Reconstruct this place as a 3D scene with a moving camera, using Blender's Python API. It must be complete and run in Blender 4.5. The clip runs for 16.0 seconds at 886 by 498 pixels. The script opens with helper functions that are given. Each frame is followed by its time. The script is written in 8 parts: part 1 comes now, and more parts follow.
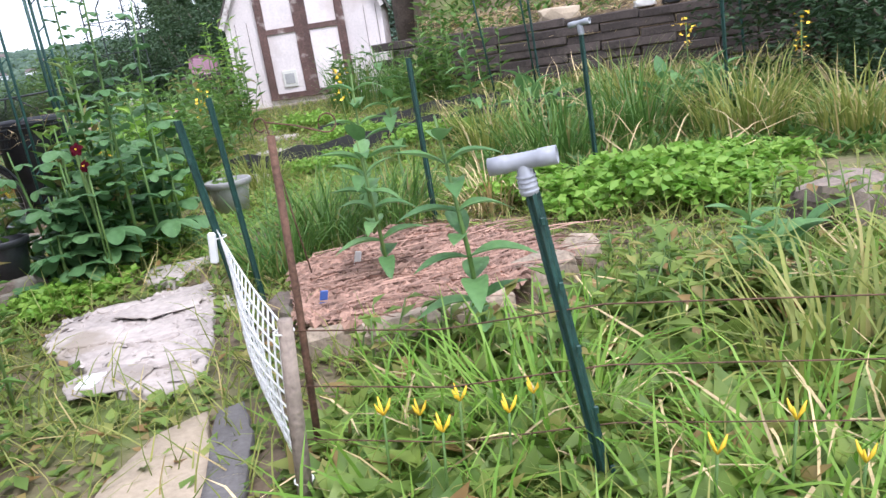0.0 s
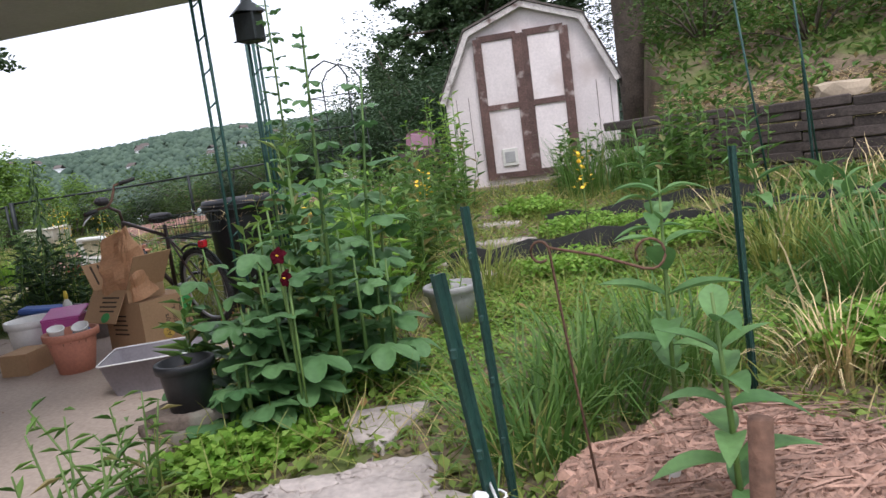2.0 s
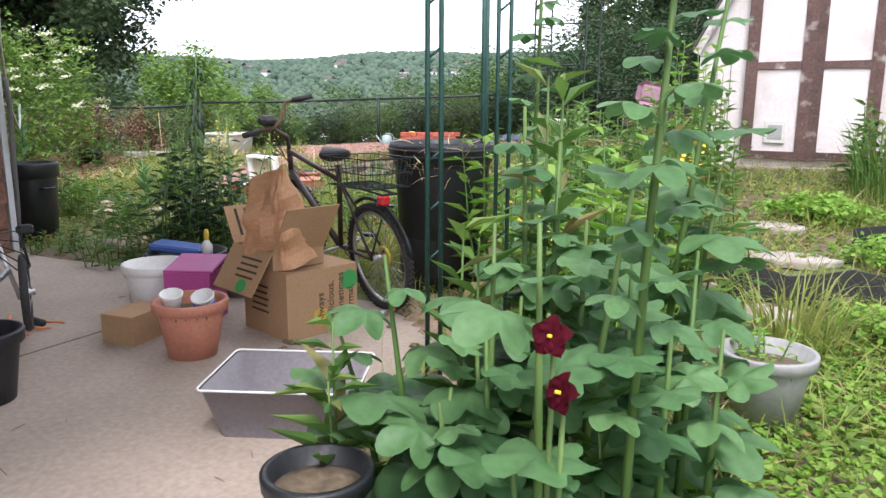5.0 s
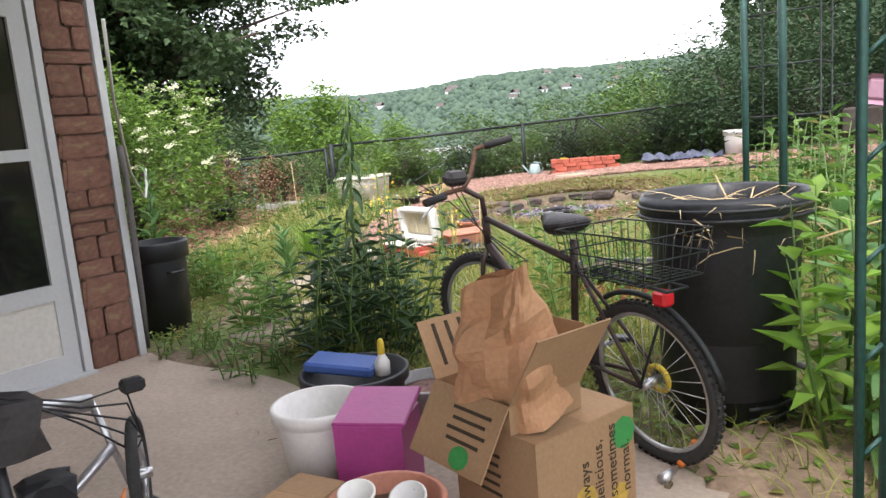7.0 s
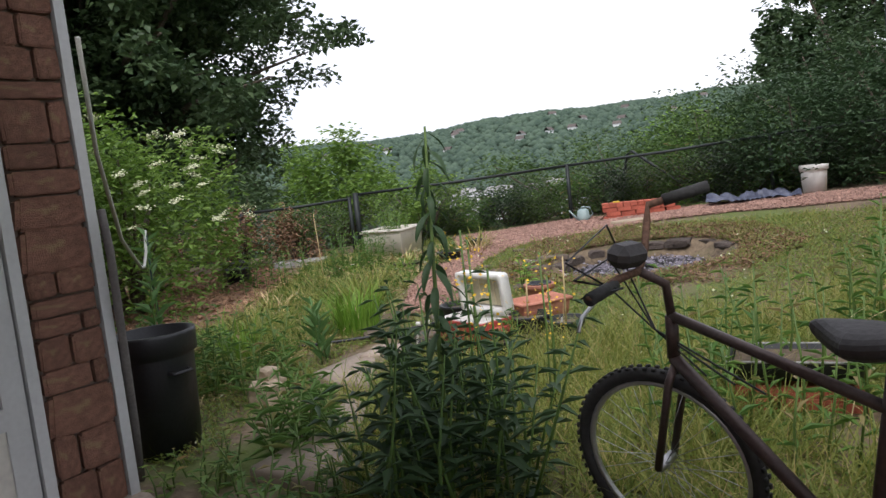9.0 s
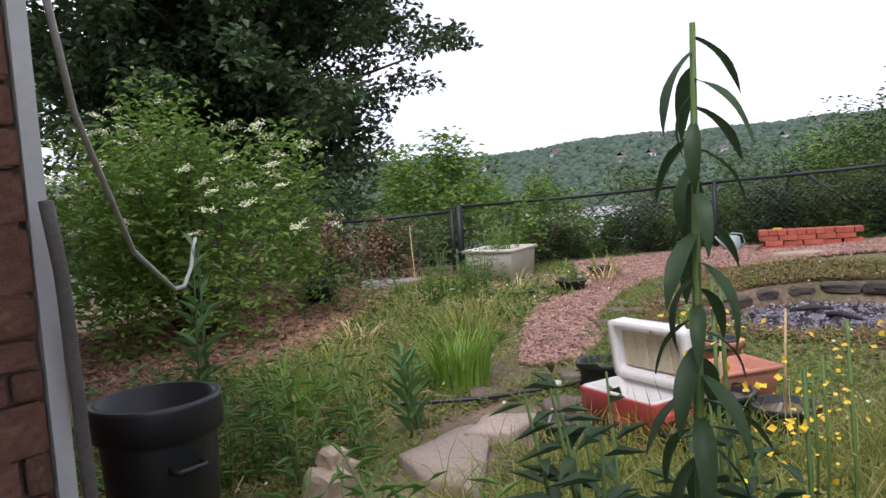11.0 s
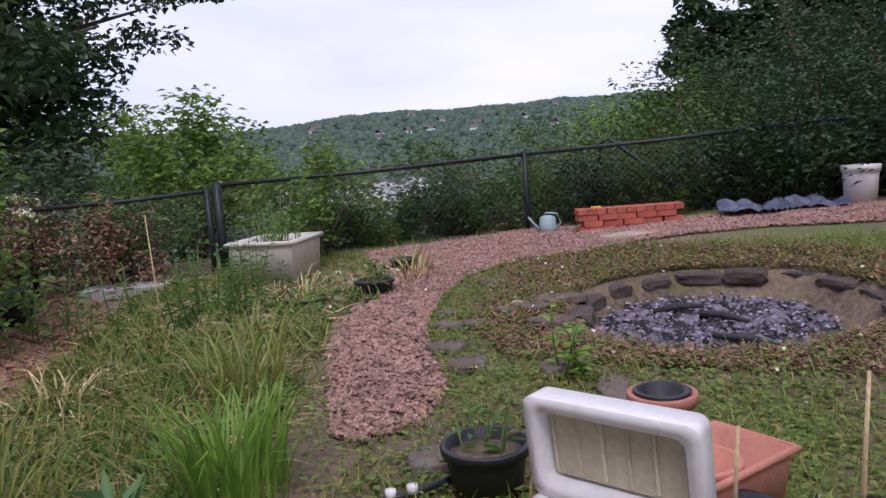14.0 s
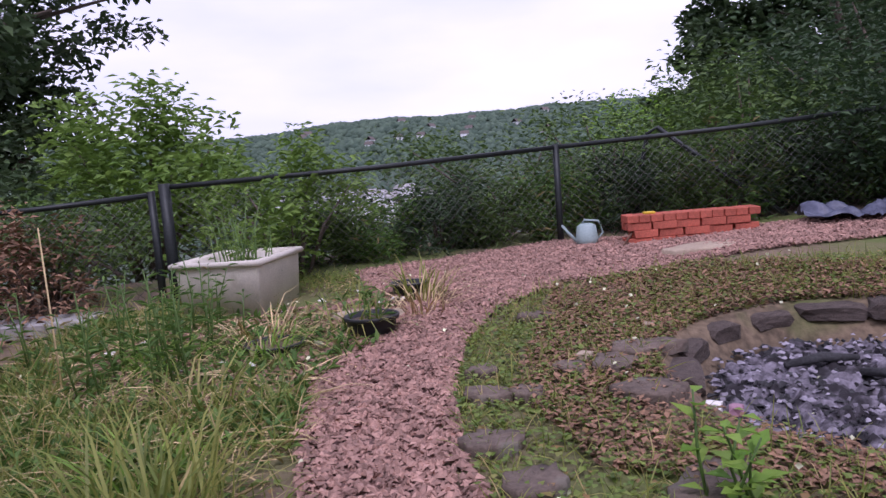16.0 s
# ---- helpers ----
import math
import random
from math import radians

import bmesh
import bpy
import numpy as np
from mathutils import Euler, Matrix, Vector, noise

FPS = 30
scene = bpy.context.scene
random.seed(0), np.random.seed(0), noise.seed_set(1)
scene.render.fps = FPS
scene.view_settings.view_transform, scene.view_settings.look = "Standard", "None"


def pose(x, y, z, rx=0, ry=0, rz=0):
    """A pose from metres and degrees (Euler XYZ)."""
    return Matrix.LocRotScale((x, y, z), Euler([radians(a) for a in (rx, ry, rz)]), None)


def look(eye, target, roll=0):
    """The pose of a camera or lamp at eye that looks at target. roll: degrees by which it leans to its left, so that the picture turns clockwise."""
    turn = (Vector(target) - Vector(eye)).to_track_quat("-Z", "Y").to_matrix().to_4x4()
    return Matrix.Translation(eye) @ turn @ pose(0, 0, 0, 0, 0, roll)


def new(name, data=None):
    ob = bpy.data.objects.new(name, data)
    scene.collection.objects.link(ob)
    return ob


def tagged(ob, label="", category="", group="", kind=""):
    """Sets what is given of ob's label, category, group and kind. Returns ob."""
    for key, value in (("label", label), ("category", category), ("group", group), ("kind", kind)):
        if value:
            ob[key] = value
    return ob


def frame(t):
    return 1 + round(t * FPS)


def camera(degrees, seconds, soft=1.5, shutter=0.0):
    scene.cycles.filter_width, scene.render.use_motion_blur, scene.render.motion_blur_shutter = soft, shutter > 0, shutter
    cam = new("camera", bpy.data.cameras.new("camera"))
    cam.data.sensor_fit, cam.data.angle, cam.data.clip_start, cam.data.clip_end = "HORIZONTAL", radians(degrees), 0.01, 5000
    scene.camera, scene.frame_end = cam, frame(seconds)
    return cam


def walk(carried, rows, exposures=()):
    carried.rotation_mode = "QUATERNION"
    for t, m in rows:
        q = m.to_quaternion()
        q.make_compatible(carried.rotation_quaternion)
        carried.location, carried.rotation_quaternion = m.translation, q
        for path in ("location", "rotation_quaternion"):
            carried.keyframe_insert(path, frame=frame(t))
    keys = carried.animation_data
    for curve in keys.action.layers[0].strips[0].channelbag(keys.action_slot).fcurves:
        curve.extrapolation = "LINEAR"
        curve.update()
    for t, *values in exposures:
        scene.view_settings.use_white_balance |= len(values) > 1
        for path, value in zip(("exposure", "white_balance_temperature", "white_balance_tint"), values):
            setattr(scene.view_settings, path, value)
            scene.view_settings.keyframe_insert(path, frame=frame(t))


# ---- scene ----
cam = camera(61.9, 16.0)
PATH = [
    (0, (0.062, 0.167, 1.171), (0.035, 2.096, 0.642), -8.8),
    (0.5, (-0.039, 0.542, 1.189), (-0.24, 2.487, 0.768), -8.0),
    (1, (-0.081, 0.92, 1.217), (-0.299, 2.881, 0.89), -7.6),
    (1.5, (-0.212, 1.255, 1.278), (-0.79, 3.137, 0.923), -7.4),
    (2, (-0.483, 1.552, 1.276), (-0.987, 3.469, 1.007), -7.6),
    (2.5, (-0.689, 1.852, 1.27), (-1.062, 3.787, 0.926), -7.6),
    (3, (-0.866, 2.181, 1.306), (-1.372, 4.097, 1.034), -7.3),
    (3.2, (-0.935, 2.284, 1.319), (-1.509, 4.171, 0.986), -7.9),
    (5.3, (-1.783, 3.413, 1.341), (-2.733, 5.133, 0.964), 0.4),
    (5.5, (-1.942, 3.523, 1.363), (-2.972, 5.212, 1.066), -1.0),
    (6, (-2.282, 3.738, 1.365), (-3.502, 5.285, 1.021), -1.1),
    (6.5, (-2.62, 4.062, 1.42), (-3.911, 5.567, 1.157), -1.8),
    (7, (-2.928, 4.301, 1.446), (-4.119, 5.875, 1.123), -4.8),
    (7.5, (-3.216, 4.465, 1.491), (-4.293, 6.143, 1.331), -4.1),
    (8, (-3.512, 4.767, 1.474), (-4.733, 6.347, 1.357), -3.2),
    (8.5, (-3.796, 4.994, 1.476), (-5.052, 6.537, 1.264), -3.1),
    (9, (-4.108, 5.147, 1.502), (-5.32, 6.725, 1.295), -6.3),
    (9.5, (-4.444, 5.433, 1.493), (-5.756, 6.928, 1.286), -4.8),
    (9.7, (-4.566, 5.534, 1.496), (-5.907, 7.003, 1.283), -2.5),
    (11.8, (-5.782, 6.625, 1.405), (-7.198, 8.032, 1.292), -5.1),
    (12, (-5.886, 6.677, 1.416), (-7.236, 8.149, 1.313), -6.2),
    (12.5, (-6.14, 6.85, 1.419), (-7.422, 8.379, 1.285), -5.8),
    (13, (-6.339, 7.092, 1.437), (-7.525, 8.69, 1.236), -4.0),
    (13.5, (-6.544, 7.352, 1.435), (-7.547, 9.075, 1.279), -3.7),
    (14, (-6.717, 7.705, 1.414), (-7.598, 9.484, 1.169), -4.1),
    (14.5, (-6.881, 8.013, 1.397), (-7.934, 9.689, 1.114), -2.8),
    (15, (-7.174, 8.371, 1.363), (-8.124, 10.112, 1.105), -4.8),
    (15.5, (-7.394, 8.701, 1.333), (-8.301, 10.475, 1.155), -5.0),
    (16, (-7.613, 9.116, 1.317), (-8.472, 10.907, 1.088), -4.4),
]
EXPOSURES = [(0.0, 0.66, 5740, 17), (0.5, 0.6, 5690, 16), (1.5, 0.27, 5960, 17), (2.5, -0.02, 6040, 16), (3.0, 0.16, 6040, 17), (5.3, 0.82, 6060, 16), (5.5, 0.82, 6060, 16), (6.5, 0.64, 6150, 16), (7.0, 0.97, 6340, 15), (7.5, 0.42, 6290, 14),
             (8.0, -0.12, 6240, 14), (9.5, -0.12, 6240, 16), (12.0, -0.09, 5890, 25), (13.5, -0.42, 5790, 29), (14.5, -0.47, 5760, 31), (15.5, -0.03, 5760, 37), (16.0, -0.37, 5690, 39)]
walk(cam, [(t, look(e, g, r)) for t, e, g, r in PATH], EXPOSURES)

# ---- world and sun: a bright overcast day ----
world = bpy.data.worlds.new("overcast_sky")
scene.world = world
world.use_nodes = True
wn, wl = world.node_tree.nodes, world.node_tree.links
wn.clear()
sky = wn.new("ShaderNodeTexSky")
sky.sky_type, sky.sun_disc = "NISHITA", False
sky.sun_elevation, sky.sun_rotation = radians(58), radians(-150)
dim = wn.new("ShaderNodeVectorMath")
dim.operation = "SCALE"
dim.inputs["Scale"].default_value = 0.11
wl.new(sky.outputs[0], dim.inputs[0])
cloud = wn.new("ShaderNodeTexNoise")
cloud.inputs["Scale"].default_value, cloud.inputs["Detail"].default_value = 2.2, 6.0
wmap, wco = wn.new("ShaderNodeMapping"), wn.new("ShaderNodeTexCoord")
wmap.inputs["Scale"].default_value = (1.0, 1.0, 3.5)
wl.new(wco.outputs["Generated"], wmap.inputs[0])
wl.new(wmap.outputs[0], cloud.inputs["Vector"])
ramp = wn.new("ShaderNodeValToRGB")
ramp.color_ramp.elements[0].position, ramp.color_ramp.elements[0].color = 0.30, (0.86, 0.91, 0.99, 1)
ramp.color_ramp.elements[1].position, ramp.color_ramp.elements[1].color = 0.62, (1.12, 1.12, 1.12, 1)
wl.new(cloud.outputs["Fac"], ramp.inputs[0])
wmix = wn.new("ShaderNodeMix")
wmix.data_type = "RGBA"
wmix.inputs["Factor"].default_value = 0.88
wl.new(dim.outputs[0], wmix.inputs["A"])
wl.new(ramp.outputs[0], wmix.inputs["B"])
wbg, wout = wn.new("ShaderNodeBackground"), wn.new("ShaderNodeOutputWorld")
wl.new(wmix.outputs["Result"], wbg.inputs[0])
wbg.inputs["Strength"].default_value = 1.3
wl.new(wbg.outputs[0], wout.inputs[0])

sun = new("sun", bpy.data.lights.new("sun", "SUN"))
sun.data.energy, sun.data.angle, sun.data.color = 2.2, radians(18), (1.0, 0.96, 0.9)
sun.matrix_world = look((0, 0, 30), (-9, 15.6, 0))


# ---- materials ----
def nodes_of(name):
    m = bpy.data.materials.new(name)
    m.use_nodes = True
    nt = m.node_tree
    return m, nt, nt.nodes["Principled BSDF"]


def mat(name, color, rough=0.7, metal=0.0, var=0.25, scale=6.0, fine=60.0, bump=0.3, second=None, blot=0.5, spec=0.5, island=False):
    """A surface with variation at two scales, fine relief and an optional second colour in blotches."""
    m, nt, b = nodes_of(name)
    N, L = nt.nodes, nt.links
    co = N.new("ShaderNodeTexCoord")
    n1, n2 = N.new("ShaderNodeTexNoise"), N.new("ShaderNodeTexNoise")
    n1.inputs["Scale"].default_value, n1.inputs["Detail"].default_value = scale, 5
    n2.inputs["Scale"].default_value, n2.inputs["Detail"].default_value = fine, 4
    for n in (n1, n2):
        L.new(co.outputs["Object"], n.inputs["Vector"])
    add = N.new("ShaderNodeMath")
    add.operation = "MULTIPLY_ADD"
    L.new(n2.outputs["Fac"], add.inputs[0])
    add.inputs[1].default_value = 0.5
    half = N.new("ShaderNodeMath")
    half.operation = "MULTIPLY"
    half.inputs[1].default_value = 0.5
    L.new(n1.outputs["Fac"], half.inputs[0])
    L.new(half.outputs[0], add.inputs[2])
    r = N.new("ShaderNodeValToRGB")
    lo = [c * (1 - var) for c in color]
    hi = [min(1, c * (1 + var)) for c in color]
    r.color_ramp.elements[0].position, r.color_ramp.elements[0].color = 0.36, (*lo, 1)
    r.color_ramp.elements[1].position, r.color_ramp.elements[1].color = 0.64, (*hi, 1)
    L.new(add.outputs[0], r.inputs[0])
    out = r.outputs[0]
    if second:
        n3, st, mx = N.new("ShaderNodeTexNoise"), N.new("ShaderNodeValToRGB"), N.new("ShaderNodeMix")
        n3.inputs["Scale"].default_value, n3.inputs["Detail"].default_value = scale * 0.6, 7
        L.new(co.outputs["Object"], n3.inputs["Vector"])
        st.color_ramp.elements[0].position, st.color_ramp.elements[1].position = blot, min(1, blot + 0.12)
        L.new(n3.outputs["Fac"], st.inputs[0])
        mx.data_type = "RGBA"
        L.new(st.outputs[0], mx.inputs["Factor"])
        L.new(out, mx.inputs["A"])
        mx.inputs["B"].default_value = (*second, 1)
        out = mx.outputs["Result"]
    g = N.new("ShaderNodeNewGeometry") if island else N.new("ShaderNodeObjectInfo")
    hsv, vr = N.new("ShaderNodeHueSaturation"), N.new("ShaderNodeMapRange")
    vr.inputs["To Min"].default_value, vr.inputs["To Max"].default_value = (0.65, 1.35) if island else (0.88, 1.12)
    L.new(g.outputs["Random Per Island" if island else "Random"], vr.inputs["Value"])
    L.new(vr.outputs[0], hsv.inputs["Value"])
    L.new(out, hsv.inputs["Color"])
    L.new(hsv.outputs[0], b.inputs["Base Color"])
    b.inputs["Roughness"].default_value, b.inputs["Metallic"].default_value = rough, metal
    b.inputs["Specular IOR Level"].default_value = spec
    if bump:
        bp = N.new("ShaderNodeBump")
        bp.inputs["Strength"].default_value, bp.inputs["Distance"].default_value = bump, 0.02
        L.new(add.outputs[0], bp.inputs["Height"])
        L.new(bp.outputs[0], b.inputs["Normal"])
    return m


def leaf_mat(name, dark, light, through_light=0.35, rough=0.5, single=False, old=None):
    """Foliage: each leaf takes its own green; light passes through."""
    m, nt, b = nodes_of(name)
    N, L = nt.nodes, nt.links
    g = N.new("ShaderNodeObjectInfo") if single else N.new("ShaderNodeNewGeometry")
    r = N.new("ShaderNodeValToRGB")
    r.color_ramp.elements[0].color, r.color_ramp.elements[1].color = (*dark, 1), (*light, 1)
    if old:
        r.color_ramp.elements[1].position = 0.85
        e = r.color_ramp.elements.new(0.97)
        e.color = (*old, 1)
    L.new(g.outputs["Random" if single else "Random Per Island"], r.inputs[0])
    co, n = N.new("ShaderNodeTexCoord"), N.new("ShaderNodeTexNoise")
    n.inputs["Scale"].default_value = 9.0
    L.new(co.outputs["Object"], n.inputs["Vector"])
    hsv, mr = N.new("ShaderNodeHueSaturation"), N.new("ShaderNodeMapRange")
    mr.inputs["To Min"].default_value, mr.inputs["To Max"].default_value = 0.7, 1.3
    L.new(n.outputs["Fac"], mr.inputs["Value"])
    L.new(mr.outputs[0], hsv.inputs["Value"])
    L.new(r.outputs[0], hsv.inputs["Color"])
    L.new(hsv.outputs[0], b.inputs["Base Color"])
    b.inputs["Roughness"].default_value = rough
    b.inputs["Specular IOR Level"].default_value = 0.35
    t, ms = N.new("ShaderNodeBsdfTranslucent"), N.new("ShaderNodeMixShader")
    ms.inputs[0].default_value = through_light
    L.new(hsv.outputs[0], t.inputs["Color"])
    L.new(b.outputs[0], ms.inputs[1])
    L.new(t.outputs[0], ms.inputs[2])
    L.new(ms.outputs[0], N["Material Output"].inputs[0])
    return m


M_SOIL = mat("garden_soil", (0.15, 0.11, 0.07), 0.95, var=0.5, scale=1.5, fine=25, bump=0.8, second=(0.11, 0.14, 0.035), blot=0.5)
M_CONC = mat("patio_concrete", (0.36, 0.29, 0.235), 0.85, var=0.18, scale=1.2, fine=40, bump=0.15, second=(0.25, 0.195, 0.15), blot=0.58)
M_DIRT = mat("bare_tan_dirt", (0.27, 0.19, 0.13), 0.95, var=0.3, scale=4, fine=40, bump=0.6, second=(0.17, 0.12, 0.08), blot=0.55)
M_CHIPS = mat("wood_chip_bed", (0.2, 0.11, 0.09), 0.9, var=0.5, scale=14, fine=55, bump=0.8)
M_BEDCHIP = mat("brown_mulch_chip", (0.3, 0.18, 0.13), 0.85, var=0.35, scale=8, fine=60, bump=0.3, island=True)
M_CHIP = mat("wood_chip", (0.353, 0.212, 0.165), 0.85, var=0.3, scale=8, fine=60, bump=0.3, island=True)
M_STRAW = mat("dry_straw", (0.55, 0.42, 0.22), 0.8, var=0.25, scale=8, fine=60, bump=0.2, island=True)
M_SLAB = mat("pale_flagstone", (0.4, 0.345, 0.31), 0.85, var=0.22, scale=4, fine=30, bump=0.7, second=(0.3, 0.25, 0.2), blot=0.55)
M_SAND = mat("sandstone_slab", (0.4, 0.32, 0.23), 0.85, var=0.16, scale=3, fine=40, bump=0.3)
M_STONE = mat("grey_field_stone", (0.15, 0.115, 0.09), 0.9, var=0.35, scale=7, fine=45, bump=0.7, second=(0.2, 0.19, 0.15), blot=0.55)
M_PITST = mat("sooty_field_stone", (0.085, 0.066, 0.055), 0.95, var=0.4, scale=7, fine=45, bump=0.8, second=(0.14, 0.11, 0.09), blot=0.6)
M_VENEER = mat("brown_stone_veneer", (0.23, 0.115, 0.08), 0.9, var=0.35, scale=5, fine=50, bump=0.8, second=(0.29, 0.19, 0.11), blot=0.58)
M_MORTAR = mat("mortar", (0.17, 0.125, 0.1), 0.95, var=0.2, bump=0.4)
M_WHITE = mat("weathered_white_paint", (0.56, 0.54, 0.49), 0.6, var=0.1, scale=2, fine=30, bump=0.15, second=(0.5, 0.46, 0.4), blot=0.64)
M_SHED = mat("shed_white_siding", (0.74, 0.66, 0.64), 0.7, var=0.1, scale=2, fine=30, bump=0.15, second=(0.58, 0.49, 0.46), blot=0.56)
M_FASCIA = mat("peeling_fascia", (0.6, 0.55, 0.52), 0.8, var=0.2, scale=8, fine=50, bump=0.4, second=(0.17, 0.11, 0.09), blot=0.6)
M_TRIM = mat("dark_brown_trim", (0.1, 0.055, 0.045), 0.7, var=0.4, scale=6, fine=40, bump=0.4, second=(0.42, 0.36, 0.33), blot=0.58)
M_TRIMW = mat("white_aluminium", (0.52, 0.53, 0.53), 0.4, var=0.06, scale=3, fine=40, bump=0.05)
M_SOFFIT = mat("painted_soffit", (0.5, 0.5, 0.5), 0.7, var=0.1, scale=2, fine=30, bump=0.1)
M_ROOF = mat("asphalt_shingle", (0.12, 0.1, 0.09), 0.9, var=0.3, scale=10, fine=90, bump=0.4)
M_TIMBER = mat("weathered_timber", (0.06, 0.046, 0.04), 0.9, var=0.45, scale=4, fine=40, bump=0.8, second=(0.12, 0.1, 0.08), blot=0.6)
M_BARK = mat("tree_bark", (0.11, 0.085, 0.065), 0.95, var=0.4, scale=5, fine=30, bump=0.9)
M_BLACK = mat("black_plastic", (0.018, 0.019, 0.022), 0.45, var=0.3, scale=4, fine=50, bump=0.1)
M_RUBBER = mat("worn_rubber", (0.03, 0.029, 0.028), 0.8, var=0.3, bump=0.3)
M_GREYMAT = mat("grey_rubber_mat", (0.12, 0.11, 0.105), 0.85, var=0.2, bump=0.3)
M_GREEN = mat("green_steel_post", (0.018, 0.062, 0.05), 0.5, 0.2, var=0.3, scale=8, fine=60, bump=0.2, second=(0.12, 0.08, 0.05), blot=0.68)
M_RUST = mat("rusty_steel", (0.13, 0.07, 0.045), 0.8, 0.3, var=0.4, scale=10, fine=80, bump=0.4)
M_WOODST = mat("grey_wooden_stake", (0.25, 0.2, 0.16), 0.9, var=0.3, scale=6, fine=60, bump=0.5)
M_PVC = mat("grey_pvc", (0.32, 0.33, 0.36), 0.45, var=0.1, scale=6, fine=50, bump=0.05)
M_NET = mat("white_plastic_net", (0.8, 0.79, 0.77), 0.5, var=0.06, bump=0.0)
M_FENCE = mat("dark_fence_steel", (0.025, 0.03, 0.03), 0.5, 0.4, var=0.3, bump=0.1)
M_WIRE = mat("grey_wire", (0.16, 0.16, 0.15), 0.5, 0.6, var=0.2, bump=0.0)
M_TERRA = mat("terracotta_plastic", (0.5, 0.205, 0.135), 0.6, var=0.14, scale=5, fine=50, bump=0.1)
M_BRICK = mat("red_brick", (0.47, 0.12, 0.075), 0.85, var=0.25, scale=10, fine=80, bump=0.4)
M_CARD = mat("brown_cardboard", (0.38, 0.235, 0.125), 0.85, var=0.1, scale=3, fine=60, bump=0.1)
M_PAPER = mat("kraft_paper", (0.46, 0.25, 0.13), 0.75, var=0.14, scale=8, fine=60, bump=0.3)
M_WPLAST = mat("white_plastic", (0.78, 0.76, 0.72), 0.4, var=0.07, scale=4, fine=40, bump=0.05)
M_GPLAST = mat("grey_plastic", (0.34, 0.33, 0.32), 0.5, var=0.15, scale=4, fine=40, bump=0.1)
M_MAGENTA = mat("magenta_plastic", (0.42, 0.06, 0.25), 0.4, var=0.1, bump=0.05)
M_RED = mat("red_plastic", (0.55, 0.09, 0.075), 0.45, var=0.12, scale=4, fine=40, bump=0.05)
M_REDL = mat("red_reflector", (0.6, 0.02, 0.03), 0.2, var=0.1, bump=0.0)
M_ORANGE = mat("orange_plastic", (0.75, 0.2, 0.03), 0.45, var=0.1, bump=0.05)
M_BLUE = mat("blue_plastic", (0.06, 0.12, 0.36), 0.4, var=0.1, bump=0.05)
M_YELLOW = mat("yellow_plastic", (0.7, 0.5, 0.04), 0.5, var=0.1, bump=0.05)
M_MUSTARD = mat("mustard_print", (0.5, 0.33, 0.06), 0.8, var=0.2, scale=20, bump=0.0)
M_GLINT = mat("green_print", (0.05, 0.32, 0.08), 0.7, var=0.1, bump=0.0)
M_INK = mat("dark_print", (0.05, 0.035, 0.02), 0.8, var=0.1, bump=0.0)
M_ALU = mat("brushed_aluminium", (0.55, 0.55, 0.56), 0.35, 0.85, var=0.1, scale=8, fine=80, bump=0.05)
M_BIKE = mat("brown_bike_paint", (0.07, 0.045, 0.04), 0.45, 0.3, var=0.3, scale=12, fine=80, bump=0.1)
M_SADDLE = mat("worn_saddle_vinyl", (0.035, 0.03, 0.03), 0.6, var=0.3, bump=0.2)
M_PINK = mat("faded_pink_plastic", (0.36, 0.2, 0.26), 0.7, var=0.15, bump=0.1)
M_ASH = mat("ash_and_charcoal", (0.16, 0.145, 0.17), 0.95, var=0.6, scale=12, fine=45, bump=1.0, second=(0.022, 0.019, 0.022), blot=0.45)
M_CHAR = mat("charcoal", (0.04, 0.04, 0.042), 0.9, var=0.4, scale=12, bump=0.6, island=True)
M_PLANTER = mat("pale_styrofoam", (0.62, 0.58, 0.5), 0.9, var=0.1, scale=6, fine=70, bump=0.3, second=(0.45, 0.4, 0.31), blot=0.64)
M_LIDIN = mat("stained_cooler_lining", (0.62, 0.55, 0.38), 0.5, var=0.15, scale=6, fine=40, bump=0.05, second=(0.4, 0.27, 0.1), blot=0.66)
M_TARP = mat("blue_grey_tarp", (0.085, 0.095, 0.14), 0.5, var=0.3, scale=5, fine=30, bump=0.6)
M_LEAD = mat("leaf_litter", (0.26, 0.15, 0.09), 0.9, var=0.4, scale=6, fine=50, bump=0.6, island=True)
M_PURPLE = mat("dark_red_petal", (0.06, 0.003, 0.009), 0.8, var=0.3, bump=0.1, spec=0.1)
M_YFLOWER = mat("yellow_petal", (0.85, 0.55, 0.03), 0.6, var=0.1, bump=0.0)
M_CREAM = mat("cream_flower", (0.62, 0.64, 0.42), 0.7, var=0.1, bump=0.1, island=True)
M_ROPE = mat("pale_rope", (0.55, 0.55, 0.5), 0.8, var=0.15, scale=30, fine=120, bump=0.3)
M_BUILD = mat("far_white_building", (0.8, 0.8, 0.8), 0.8, var=0.08, scale=0.2, fine=1, bump=0.0)
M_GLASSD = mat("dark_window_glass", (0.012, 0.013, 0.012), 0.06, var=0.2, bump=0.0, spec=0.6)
# far ground: distance haze is mixed into this greyer, bluer green
M_HILL = mat("hazed_wooded_ground", (0.06, 0.085, 0.055), 0.95, var=0.3, scale=0.02, fine=0.15, bump=0.0)

